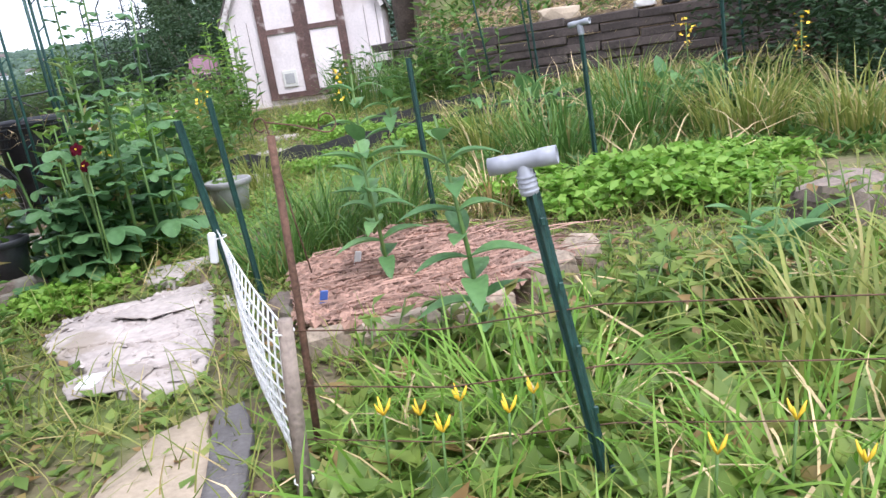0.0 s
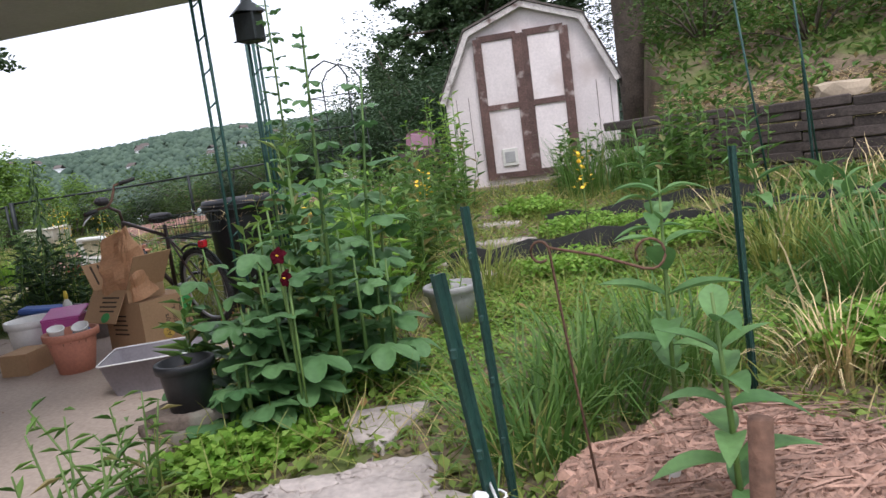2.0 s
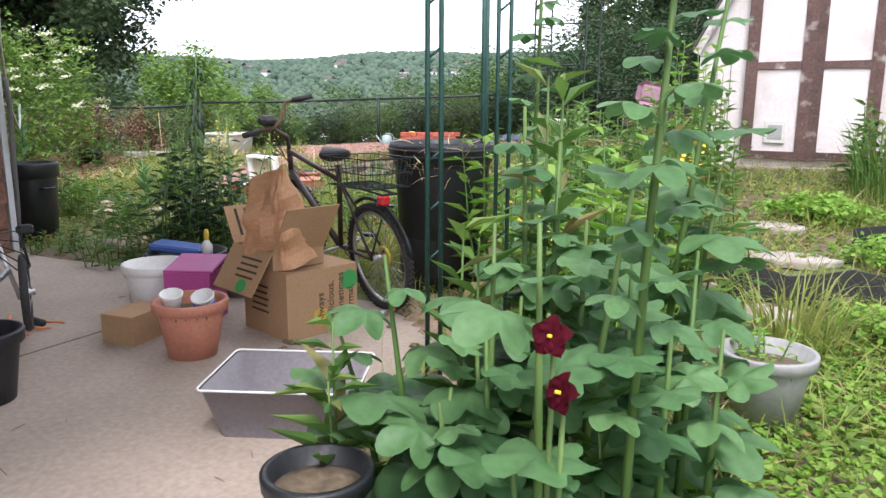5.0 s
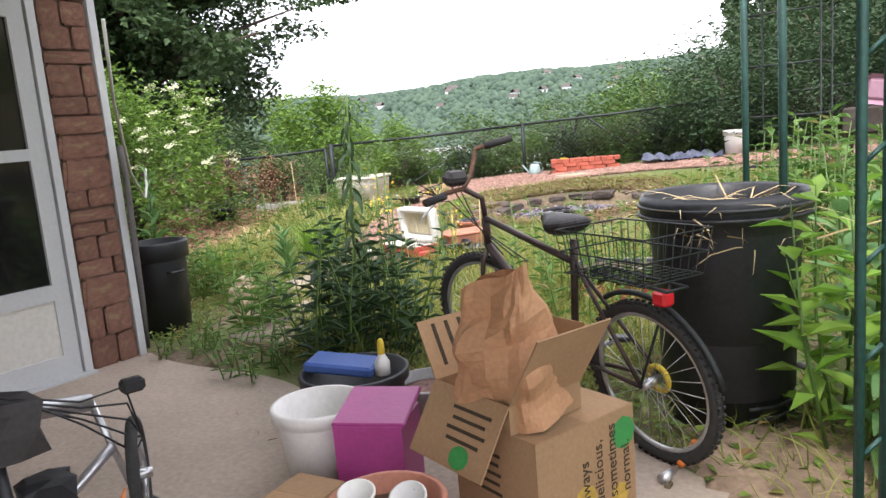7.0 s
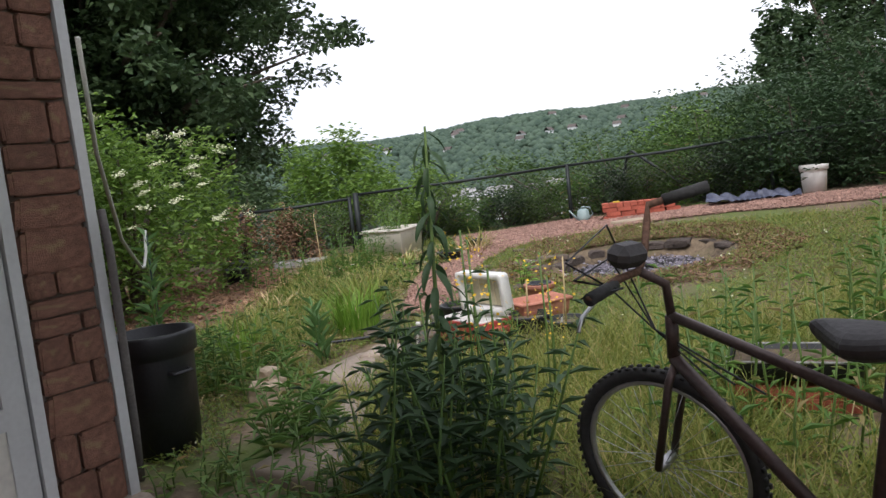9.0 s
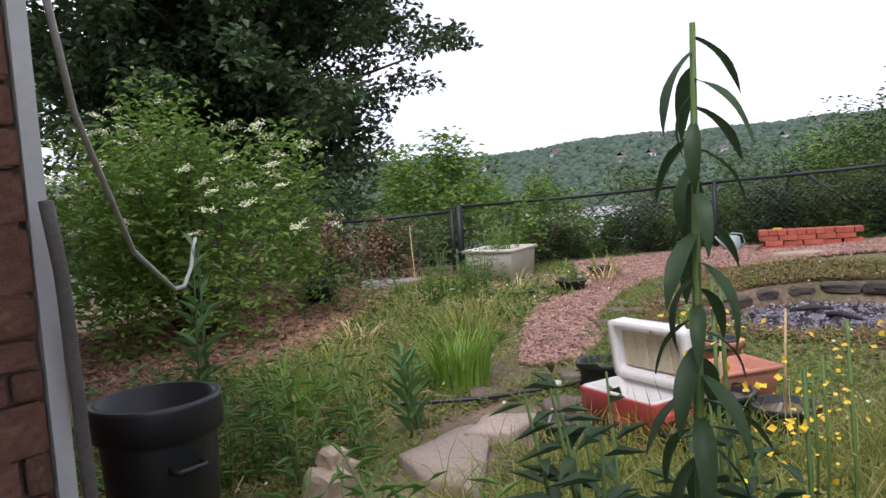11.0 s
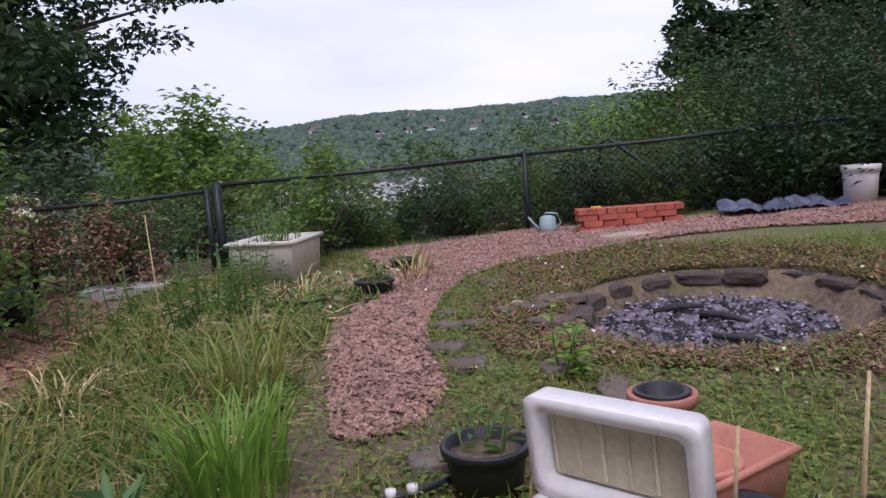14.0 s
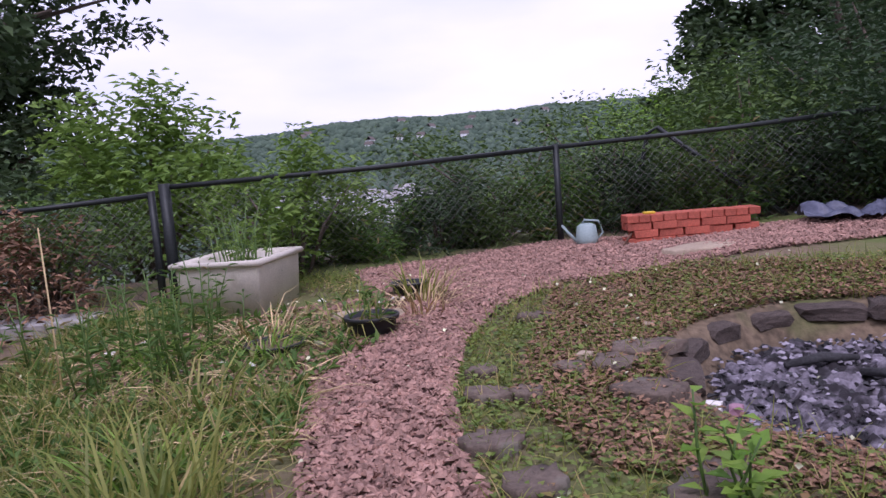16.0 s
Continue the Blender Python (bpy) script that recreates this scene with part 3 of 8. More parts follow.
box(corner, (HX + 0.02, 6.975, 1.5), (0.05, 0.05, 2.9))
solid("trim_corner", corner, M_TRIMW, "white metal corner trim of the house", "trim", kind="structure", smooth=False)

# storm door: frame, leaf with two panes and a lower panel
door = thing("door_1", "white storm door with two dark panes and a kick panel", "door", kind="structure", at=pose(HX + 0.02, 6.19, 0.07))
DH, DW = 2.36, 0.78
fr = Geo()
for yy in (-DW / 2 - 0.035, DW / 2 + 0.0):
    box(fr, (0, yy, DH / 2), (0.09, 0.05, DH + 0.05))
box(fr, (0, -0.02, DH + 0.03), (0.09, DW + 0.12, 0.06))
part("door_frame", fr, M_TRIMW, door, smooth=False)
leafm = Geo()
for yy, w in ((-DW / 2 + 0.045, 0.09), (DW / 2 - 0.085, 0.1)):
    box(leafm, (0.0, yy, DH / 2), (0.045, w, DH - 0.02))
for zz, h in ((0.08, 0.15), (0.56, 0.1), (1.42, 0.07), (DH - 0.07, 0.12)):
    box(leafm, (0.002, -0.015, zz), (0.043, DW - 0.06, h))
part("door_leaf", leafm, M_TRIMW, door, smooth=False)
pan = Geo()
box(pan, (-0.005, -0.015, 0.33), (0.02, DW - 0.2, 0.38))
part("kick_panel", pan, M_WHITE, door, smooth=False)
for zz, h in ((0.995, 0.79), (1.865, 0.83)):
    gl = Geo()
    box(gl, (-0.008, -0.015, zz), (0.008, DW - 0.2, h))
    part("pane", gl, M_GLASSD, door, "dark reflecting glass pane", smooth=False)
hd = tube([(0.04, -0.3, 1.28), (0.075, -0.3, 1.3), (0.075, -0.3, 1.42), (0.04, -0.3, 1.44)], 0.011)
part("door_handle", hd, M_BLACK, door)
sill = Geo()
box(sill, (0.02, -0.015, 0.005), (0.14, DW + 0.1, 0.02))
part("door_sill", sill, M_TRIMW, door, smooth=False)

# ---- shed ----
SY = 13.3
shed = thing("shed", "white wooden barn shed with dark brown trim and double doors", "shed", at=pose(-1.86, SY, 0.0))
body = [(-1.33, 0.55), (-1.35, 2.05), (-0.86, 2.98), (0.02, 3.3), (0.9, 2.96), (1.33, 2.05), (1.29, 0.55)]
kb = len(body)
bw = Geo().add([(x, 0, z) for x, z in body] + [(x, 2.6, z) for x, z in body], [[i, i + 1, kb + i + 1, kb + i] for i in (0, 5)])
bw.add([(x, 0, z) for x, z in body] + [(x, 2.6, z) for x, z in body], [list(range(kb))[::-1], [kb + i for i in range(kb)]])
part("wall", bw, M_SHED, shed, smooth=False)
rf = Geo()
over = [(-1.43, 1.97), (-0.9, 3.01), (0.02, 3.34), (0.94, 2.99), (1.41, 1.97)]
for i in range(4):
    (x0, z0), (x1, z1) = over[i], over[i + 1]
    rf.add([(x0, -.14, z0), (x1, -.14, z1), (x1, 2.75, z1), (x0, 2.75, z0), (x0, -.14, z0 + .03), (x1, -.14, z1 + .03), (x1, 2.75, z1 + .03), (x0, 2.75, z0 + .03)],
           [[0, 1, 2, 3], [7, 6, 5, 4], [0, 4, 5, 1], [3, 2, 6, 7], [0, 3, 7, 4], [1, 5, 6, 2]])
part("roof", rf, M_ROOF, shed, smooth=False)
for (x0, z0), (x1, z1) in zip(over, over[1:]):
    ln, tilt = math.hypot(x1 - x0, z1 - z0), math.degrees(math.atan2(z1 - z0, x1 - x0))
    part("fascia", block((ln, 0.03, 0.09), pose((x0 + x1) / 2, -0.1, (z0 + z1) / 2, 0, -tilt, 0) @ pose(0, 0, -0.1), 0.004, 0.004, int(x0 * 10)), M_FASCIA, shed, "peeling white fascia board")
grooves = Geo()
for i in range(-6, 7):
    if abs(i * 0.2 - 0.0) > 0.8:
        box(grooves, (i * 0.2 + 0.03, -0.003, 1.3), (0.008, 0.006, 1.4))
part("siding_joint", grooves, M_MORTAR, shed, smooth=False)["kind"] = "stuff"
for side, x0 in ((-1, -0.41), (1, 0.31)):
    dr = part("door", block((0.66, 0.04, 2.1), pose(x0, -0.035, 0.72), 0.004), M_SHED, shed, "white panelled shed door")
    for xx in (x0 - 0.31, x0 + 0.31):
        part("stile", block((0.14, 0.03, 2.2), pose(xx, -0.065, 0.66), 0.004, 0.004, int(xx * 90)), M_TRIM, dr, "peeling brown board")
    for zz, h in ((0.66, 0.1), (1.74, 0.09), (2.8, 0.1)):
        part("rail", block((0.62, 0.026, h), pose(x0, -0.062, zz), 0.004, 0.003, int(zz * 9)), M_TRIM, dr, "peeling brown board")
pd = part("pet_door", block((0.24, 0.03, 0.27), pose(-0.4, -0.07, 0.86), 0.004), M_WHITE, shed, "small white pet door")
part("flap", block((0.16, 0.012, 0.17), pose(-0.4, -0.088, 0.91), 0.003), M_GPLAST, pd, "grey flap")
part("base", block((2.9, 2.75, 0.35), pose(0, 1.25, 0.22), 0.01, 0.01), M_CONC, shed, "concrete base slab")
part("ramp", block((1.5, 0.9, 0.1), pose(-0.1, -0.5, 0.4, 6), 0.01, 0.01), M_TIMBER, shed, "weathered wooden ramp")

# ---- trees ----
def tree(name, x, y, height, spread_r, trunk_r, label, n_leaf, leaf, material, crown_lo=0.3, seed=1, lumps=26, squash=0.8, lean=(0, 0), category="tree", base=None, up=0.0):
    """A tapered trunk with limbs, and a crown of many small leaves in uneven clumps."""
    rr = np.random.default_rng(seed)
    z0 = on_land(x, y) if base is None else base
    t = thing(name, label, category, at=pose(x, y, z0))
    hgt = height * 0.72
    pts = [(lean[0] * u + 0.15 * math.sin(3 * u + seed), lean[1] * u + 0.15 * math.cos(2.3 * u + seed), -0.4 + (hgt + 0.4) * u) for u in np.linspace(0, 1, 9)]
    wood = tube(pts, np.linspace(trunk_r * 1.25, trunk_r * 0.35, 9), 10)
    tips = []
    for i in range(lumps):
        a, u = rr.uniform(0, 2 * np.pi), rr.uniform(crown_lo, 0.95)
        s = pts[min(8, int(u * 8))]
        reach = spread_r * rr.uniform(0.35, 0.94) * (1 - 0.55 * abs(u - 0.5))
        e = (s[0] + reach * math.cos(a), s[1] + reach * math.sin(a), s[2] + rr.uniform(0.02, 0.32) * height)
        m = [(s[k] + e[k]) / 2 + rr.normal() * 0.12 * (k < 2) + (0.06 * height if k == 2 else 0) * 0.5 for k in range(3)]
        tube([s, m, e], [trunk_r * 0.3, trunk_r * 0.18, trunk_r * 0.05], 6, g=wood)
        tips.append(e)
        tips.append(m)
    part("trunk", wood, M_BARK, t)
    tips = np.array(tips)
    which = rr.integers(0, len(tips), n_leaf)
    sub = np.clip(rr.normal(size=(len(tips) * 5, 3)), -1.5, 1.5) * spread_r * np.array([0.12, 0.12, 0.085])
    pick = sub[which * 5 + rr.integers(0, 5, n_leaf)]
    P = tips[which] + pick + np.clip(rr.normal(size=(n_leaf, 3)), -1.5, 1.5) * spread_r * np.array([0.043, 0.043, 0.026])
    g = spread("simple", P, dirs(n_leaf, -0.8, 0.5), leaf * rr.uniform(0.7, 1.3, n_leaf), leaf * 0.62, Geo())
    part("crown", g, material, t)
    return t


tree("oak_tree", -25.4, 17.4, 17, 8.0, 0.5, "large dark oak tree beyond the fence", 124000, 0.24, L_OAK, 0.1, 4, 150, base=-1.5)
tree("oak_tree", -5.9, 32, 17, 5.4, 0.45, "large dark tree beyond the shed", 88000, 0.28, L_OAK, 0.05, 5, 72, base=-4.0)
tree("oak_tree", 2.2, 25, 15, 6.0, 0.45, "dark tree on the bank beyond the shed", 30000, 0.2, L_OAK, 0.2, 8, 40)
tree("shade_tree", -0.1, 18.3, 13, 4.5, 0.36, "tall tree with bare trunk behind the shed", 22000, 0.16, L_OAK, 0.42, 9, 36)

# ---- chain-link fence ----
def fence_run(pts, label, strong=True):
    f = thing("chain_link_fence", label, "fence")
    ends = [Vector((x, y, on_land(x, y))) for x, y in pts]
    tops = []
    for i, p in enumerate(ends):
        big = i == 0 and strong
        hgt = 0.9 if not big else 0.95
        part("post", tube([(p.x, p.y, p.z - 0.2), (p.x, p.y, p.z + hgt)], 0.045 if big else 0.03, 10), M_FENCE, f)
        tops.append(p + Vector((0, 0, hgt - 0.03)))
    for a, b in zip(tops, tops[1:]):
        part("top_rail", tube([a, (a + b) / 2 + Vector((0, 0, -0.015)), b], 0.021, 8), M_FENCE, f)
        g = Geo()
        n = int((b - a).length / 0.075)
        h = 0.85
        for k in range(-12, n):
            for sgn in (0, 1):
                u0, u1 = k / n, (k + 11.4) / n
                if sgn:
                    u0, u1 = u1, u0
                z0, z1 = -h, 0.0
                if min(u0, u1) < 0 or max(u0, u1) > 1:
                    lo, hi = (u0, u1)
                    c0, c1 = min(1, max(0, lo)), min(1, max(0, hi))
                    if abs(c1 - c0) < 1e-3:
                        continue
                    z0, z1 = -h + h * (c0 - lo) / (hi - lo), -h + h * (c1 - lo) / (hi - lo)
                    u0, u1 = c0, c1
                p, q = a.lerp(b, u0) + Vector((0, 0, z0)), a.lerp(b, u1) + Vector((0, 0, z1))
                tube([p, q], 0.0017, 3, g=g)
        w = part("wire_mesh", g, M_WIRE, f, "thin grey diamond wire mesh")
        w["kind"] = "stuff"
    return f


fence_run([(-11.98, 13.36), (-9.53, 15.6), (-6.8, 16.7), (-3.9, 17.2)], "low dark chain-link fence with a steel top rail")
fence_run([(-12.06, 13.3), (-13.4, 12.3), (-16.5, 10.2)], "overgrown chain-link fence beside the elder bush", False)
bent = tube([(-9.0, 16.3, 0.4), (-8.95, 16.35, 1.0), (-8.85, 16.35, 1.45), (-8.75, 16.3, 1.5), (-8.1, 16.5, 0.95), (-7.6, 16.6, 0.55)], 0.022, 8)
solid("bent_pipe", bent, M_FENCE, "bent dark pipe leaning over the chain-link fence", "pipe")

# ---- far hill woods and town ----
n = 26000
r, a = RNG.uniform(300, 760, n), np.radians(RNG.uniform(-12, 62, n))
hx, hy = -r * np.sin(a), r * np.cos(a)
bm = bmesh.new()
bmesh.ops.create_icosphere(bm, subdivisions=1, radius=1)
ico_v = np.array([v.co[:] for v in bm.verts])
ico_f = np.array([[v.index for v in f.verts] for f in bm.faces])
bm.free()
ico_v = ico_v * (1 + RNG.uniform(-.25, .25, (len(ico_v), 1)))
sz = RNG.uniform(1.8, 4.2, n)
base = np.stack([hx, hy, land(hx, hy)], 1)
rot = RNG.uniform(0, 2 * np.pi, n)
c_, s_ = np.cos(rot)[:, None], np.sin(rot)[:, None]
vx = ico_v[None, :, 0] * c_ - ico_v[None, :, 1] * s_
vy = ico_v[None, :, 0] * s_ + ico_v[None, :, 1] * c_
vz = np.repeat(ico_v[None, :, 2], n, 0) * 0.85 + 0.25
V = np.stack([vx, vy, vz], -1) * sz[:, None, None] + base[:, None]
F = (ico_f[None] + (np.arange(n) * len(ico_v))[:, None, None]).reshape(-1, 3)
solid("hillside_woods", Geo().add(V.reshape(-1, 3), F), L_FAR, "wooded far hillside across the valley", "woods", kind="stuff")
rb = random.Random(4)
for i in range(16):
    az_, d = radians(rb.uniform(26.5, 37.5)), rb.uniform(280, 400)
    x, y = -4 - d * math.sin(az_), 5 + d * math.cos(az_)
    w, dp, h = rb.uniform(5, 14), rb.uniform(6, 10), rb.uniform(3.5, 7)
    z = float(land(x, y)) - 1
    z = max(z, 1.5 - d * 0.052)
    hs = thing("town_building", "distant pale building in the valley below", "building", "buildings in the valley", at=pose(x, y, z, 0, 0, rb.uniform(0, 60)))
    part("wall", block((w, dp, h + 6), pose(0, 0, -6), 0.05), M_BUILD, hs)
    g = Geo().add([(-w / 2 - .4, -dp / 2 - .4, h), (w / 2 + .4, -dp / 2 - .4, h), (w / 2 + .4, dp / 2 + .4, h), (-w / 2 - .4, dp / 2 + .4, h), (-w / 2, 0, h + 2), (w / 2, 0, h + 2)], [[0, 1, 5, 4], [2, 3, 4, 5], [3, 2, 1, 0]])
    g.add([(-w / 2 - .4, -dp / 2 - .4, h), (-w / 2 - .4, dp / 2 + .4, h), (-w / 2, 0, h + 2), (w / 2 + .4, -dp / 2 - .4, h), (w / 2 + .4, dp / 2 + .4, h), (w / 2, 0, h + 2)], [[0, 2, 1], [3, 4, 5]])
    part("roof", g, M_GPLAST, hs, smooth=False)
    for k in range(3):
        wn_ = Geo()
        box(wn_, (-w / 3 + k * w / 3, -dp / 2 - 0.06, h * 0.6), (w * 0.12, 0.1, h * 0.3))
        part("window", wn_, M_GLASSD, hs, smooth=False)
for i in range(22):
    az_ = radians(rb.uniform(16, 46))
    d = rb.uniform(540, 640)
    x, y = -d * math.sin(az_), d * math.cos(az_)
    hs = thing("hilltop_house", "tiny pale house among trees on the ridge", "house", "houses on the ridge", at=pose(x, y, on_land(x, y) - 1.5, 0, 0, rb.uniform(0, 90)))
    part("wall", block((6, 5, 5), None, 0.05), M_BUILD, hs)
    g = Geo().add([(-3.4, -2.9, 5), (3.4, -2.9, 5), (3.4, 2.9, 5), (-3.4, 2.9, 5), (-3, 0, 7.4), (3, 0, 7.4)], [[0, 1, 5, 4], [2, 3, 4, 5], [3, 2, 1, 0]])
    part("roof", g, M_ROOF, hs, smooth=False)


# ---- plants ----
def bush(name, x, y, rx, ry, h, n, leaf, material, label, category="shrub", seed=1, stems=14, lift=0.15, aspect=0.4, kind_leaf="simple", droop=-0.5, lumps=22):
    """A shrub: woody stems from the base and leaves in uneven clumps."""
    rr = np.random.default_rng(seed)
    t = thing(name, label, category, at=pose(x, y, on_land(x, y)))
    wood, tips = Geo(), []
    for i in range(max(stems, lumps)):
        a, q = rr.uniform(0, 2 * np.pi), math.sqrt(rr.uniform(0.02, 1))
        z = h * rr.uniform(lift, 1.0) * (1 - 0.35 * q * q)
        e = np.array([rx * q * math.cos(a) * 0.88, ry * q * math.sin(a) * 0.88, z])
        if i < stems:
            tube([(e[0] * .12, e[1] * .12, -.08), (e[0] * .5, e[1] * .5, z * .55), tuple(e)], [0.016 * h, 0.011 * h, 0.004 * h], 5, g=wood)
        tips.append(e)
    part("stem", wood, M_BARK, t)["kind"] = "stuff"
    tips = np.array(tips)
    w = rr.integers(0, len(tips), n)
    P = tips[w] + np.clip(rr.normal(size=(n, 3)), -1.7, 1.7) * np.array([rx, ry, h * 0.7]) * 0.17
    P[:, 2] = np.abs(P[:, 2])
    g = spread(kind_leaf, P, dirs(n, droop, 0.6), leaf * rr.uniform(0.6, 1.3, n), leaf * aspect, Geo())
    part("foliage", g, material, t)
    return t


def stand(name, x, y, radius, stems, height, leaf, width, per, material, label, category="plant", seed=1, shape="simple", lean=0.12, rise=(0.0, 0.7), first=0.12, taper=0.5, group=""):
    """Upright leafy stems growing close together."""
    rr = np.random.default_rng(seed)
    t = thing(name, label, category, group, at=pose(x, y, on_land(x, y)))
    wood = Geo()
    PP, DD, LL = [], [], []
    for i in range(stems):
        a, q = rr.uniform(0, 2 * np.pi), radius * math.sqrt(rr.uniform(0, 1))
        bx, by, h = q * math.cos(a), q * math.sin(a), height * rr.uniform(0.65, 1.05)
        tx, ty = bx + rr.normal() * lean * h, by + rr.normal() * lean * h
        zb = float(land(x + bx, y + by)) - on_land(x, y)
        c = [(bx, by, zb - 0.04), (bx * .5 + tx * .5 + rr.normal() * .02, by * .5 + ty * .5, zb + h * .5), (tx, ty, zb + h)]
        tube(c, [0.005 + h * 0.004, 0.004 + h * 0.003, 0.003], 5, g=wood)
        u = np.linspace(first, 1, per) + rr.uniform(-.03, .03, per)
        cc = np.array(c)
        p = (1 - u)[:, None] ** 2 * cc[0] + 2 * (u * (1 - u))[:, None] * cc[1] + (u ** 2)[:, None] * cc[2]
        ang = np.arange(per) * 2.4 + rr.uniform(0, 6)
        PP.append(p)
        DD.append(np.stack([np.cos(ang), np.sin(ang), rr.uniform(rise[0], rise[1], per)], 1))
        LL.append(leaf * (1 - taper * np.abs(u - 0.4)) * rr.uniform(0.75, 1.2, per))
    part("stem", wood, L_STEM, t)["kind"] = "stuff"
    L = np.concatenate(LL)
    part("foliage", spread(shape, np.concatenate(PP), np.concatenate(DD), L, L * width, Geo(), up=(0, 0, 1)), material, t)
    return t


def tuft(name, x, y, radius, n, length, width, material, label, seed=1, fan=0.55, category="grass clump", flop=0.4, group=""):
    """A clump of long arching blades."""
    rr = np.random.default_rng(seed)
    q, a = radius * np.sqrt(rr.uniform(0, 1, n)), rr.uniform(0, 2 * np.pi, n)
    P = np.stack([q * np.cos(a), q * np.sin(a), np.full(n, -0.03)], 1)
    b = a + rr.normal(size=n) * 0.6
    k = fan * rr.uniform(0.1, 1.0, n)
    D = np.stack([k * np.cos(b), k * np.sin(b), np.ones(n)], 1)
    L = length * rr.uniform(0.55, 1.15, n)
    g = Geo()
    c = rr.uniform(0, 1, n) < flop
    side = np.stack([np.cos(b), np.sin(b), np.full(n, 0.2)], 1)
    for mask, shape in ((c, "flop"), (~c, "blade")):
        if mask.any():
            t, f = leaf_shape(shape)
            d = D[mask] / np.linalg.norm(D[mask], axis=1)[:, None]
            X = np.cross(d, side[mask])
            X /= np.linalg.norm(X, axis=1)[:, None]
            Z = np.cross(X, d)
            Z *= -np.sign((Z * side[mask]).sum(1))[:, None]
            m = mask.sum()
            v = P[mask][:, None] + (X * width)[:, None] * t[None, :, :1] + (d * L[mask][:, None])[:, None] * t[None, :, 1:2] + (Z * L[mask][:, None])[:, None] * t[None, :, 2:]
            g.add(v.reshape(-1, 3), (f[None] + (np.arange(m) * len(t))[:, None, None]).reshape(-1, 3))
    clump = thing(name, label, category, group, at=pose(x, y, on_land(x, y)))
    part("foliage", g, material, clump)["kind"] = "stuff"
    return clump


def cover(name, area, n, kind, length, width, material, label, holes=(), rise=(0.0, 0.6), patchy=0.0, category="ground cover", fade=None):
    """Countless small leaves or blades growing over an area."""
    x, y = scatter(area, n)
    ok = np.ones(len(x), bool)
    for h in holes:
        ok &= ~inside(h, x, y)
    ok &= np.hypot(x - PIT[0], y - PIT[1]) > 0.98
    if patchy:
        f = np.sin(x * 1.9 + 0.7 * np.sin(y * 2.3)) * np.sin(y * 1.6 + 0.9 * np.sin(x * 1.3)) + 0.5 * np.sin(x * 5.1 + y * 3.3) * np.sin(y * 4.7 - x)
        ok &= f > RNG.uniform(-1.2, 1.2, len(x)) * 0.5 - 1.0 + patchy
    x, y = x[ok], y[ok]
    m = len(x)
    P = np.stack([x, y, land(x, y) - 0.005 + (RNG.uniform(0, 0.05, m) if kind in ("simple", "lobed") else 0)], 1)
    D = dirs(m, rise[0], rise[1])
    L = RNG.uniform(length[0], length[1], m)
    g = spread(kind, P, D, L, width if np.isscalar(width) and width < 0.02 else L * width, Geo(), up=(0, 0, 1) if kind in ("simple", "lobed") else None)
    return solid(name, g, material, label, category, kind="stuff")


HOLES = [PATIO, MULCH_PATH, MULCH_BED, FLAG, BARK_EDGE]
SLABS = [[(-7.42, 8.36), (-7.15, 8.22), (-6.82, 7.7), (-6.52, 7.3), (-7.1, 7.3), (-7.2, 7.75)], [(-8.03, 8.6), (-7.7, 8.46), (-7.43, 8.52), (-7.96, 9.24), (-8.08, 9.1)], [(-8.3, 9.0), (-7.55, 9.1), (-7.6, 9.65), (-8.2, 9.6)], [(-7.6, 7.25), (-6.7, 7.25), (-7.0, 8.1), (-7.9, 8.3)]]
POTBED = [(-11.6, 11.9), (-10.6, 11.3), (-9.75, 11.7), (-9.7, 12.6), (-10.1, 13.6), (-11.0, 13.0)]
GARDEN = [(-3.4, 4.6), (-2.2, 1.0), (-1.2, 0.9), (3.5, 0.5), (5.5, 3), (5.4, 10.2), (0.2, 12.4), (-0.4, 13.2), (-4, 13.2), (-5, 11), (-4.2, 7.2)]
YARD = [(-7.6, 7.3), (-4.2, 7.2), (-4.6, 11), (-3.5, 15.0), (-7.6, 14.6), (-12.2, 14.2), (-12, 12.5), (-10.4, 9.6), (-10.4, 8.0), (-8.6, 7.0)]
cover("garden_weeds", GARDEN, 42000, "simple", (0.03, 0.09), 0.6, L_CLOVER, "low green weeds between the garden beds", HOLES, (0.0, 0.7), 0.25)
cover("garden_grass", GARDEN, 34000, "blade", (0.1, 0.32), 0.007, L_GRASS, "grass growing between the garden beds", HOLES, (0.45, 1.0), 0.45, "grass")
cover("yard_clover", YARD, 95000, "simple", (0.018, 0.042), 0.75, L_CLOVER, "clover and creeping weeds over the yard", HOLES + SLABS, (0.0, 0.5), 0.35)
cover("yard_grass", YARD, 46000, "blade", (0.05, 0.16), 0.005, L_GRASS, "short patchy yard grass", HOLES + SLABS + [POTBED], (0.4, 1.0), 0.3, "grass")
TALL = [(-8.5, 7.6), (-8.75, 9.9), (-9.3, 11.2), (-10.1, 12.6), (-11.4, 13.4), (-12.2, 12.6), (-11.0, 10.6), (-10.4, 8.6), (-10.2, 7.5)]
cover("tall_grass", TALL, 9500, "blade", (0.12, 0.34), 0.006, L_GRASS, "tall yellowing grass beside the wood-chip path", HOLES + [POTBED], (0.3, 1.0), 0.35, "grass")
cover("tall_weeds", TALL, 20000, "simple", (0.03, 0.1), 0.35, L_WEED, "weeds among the tall grass", HOLES + [POTBED], (0.2, 1.0), 0.4)
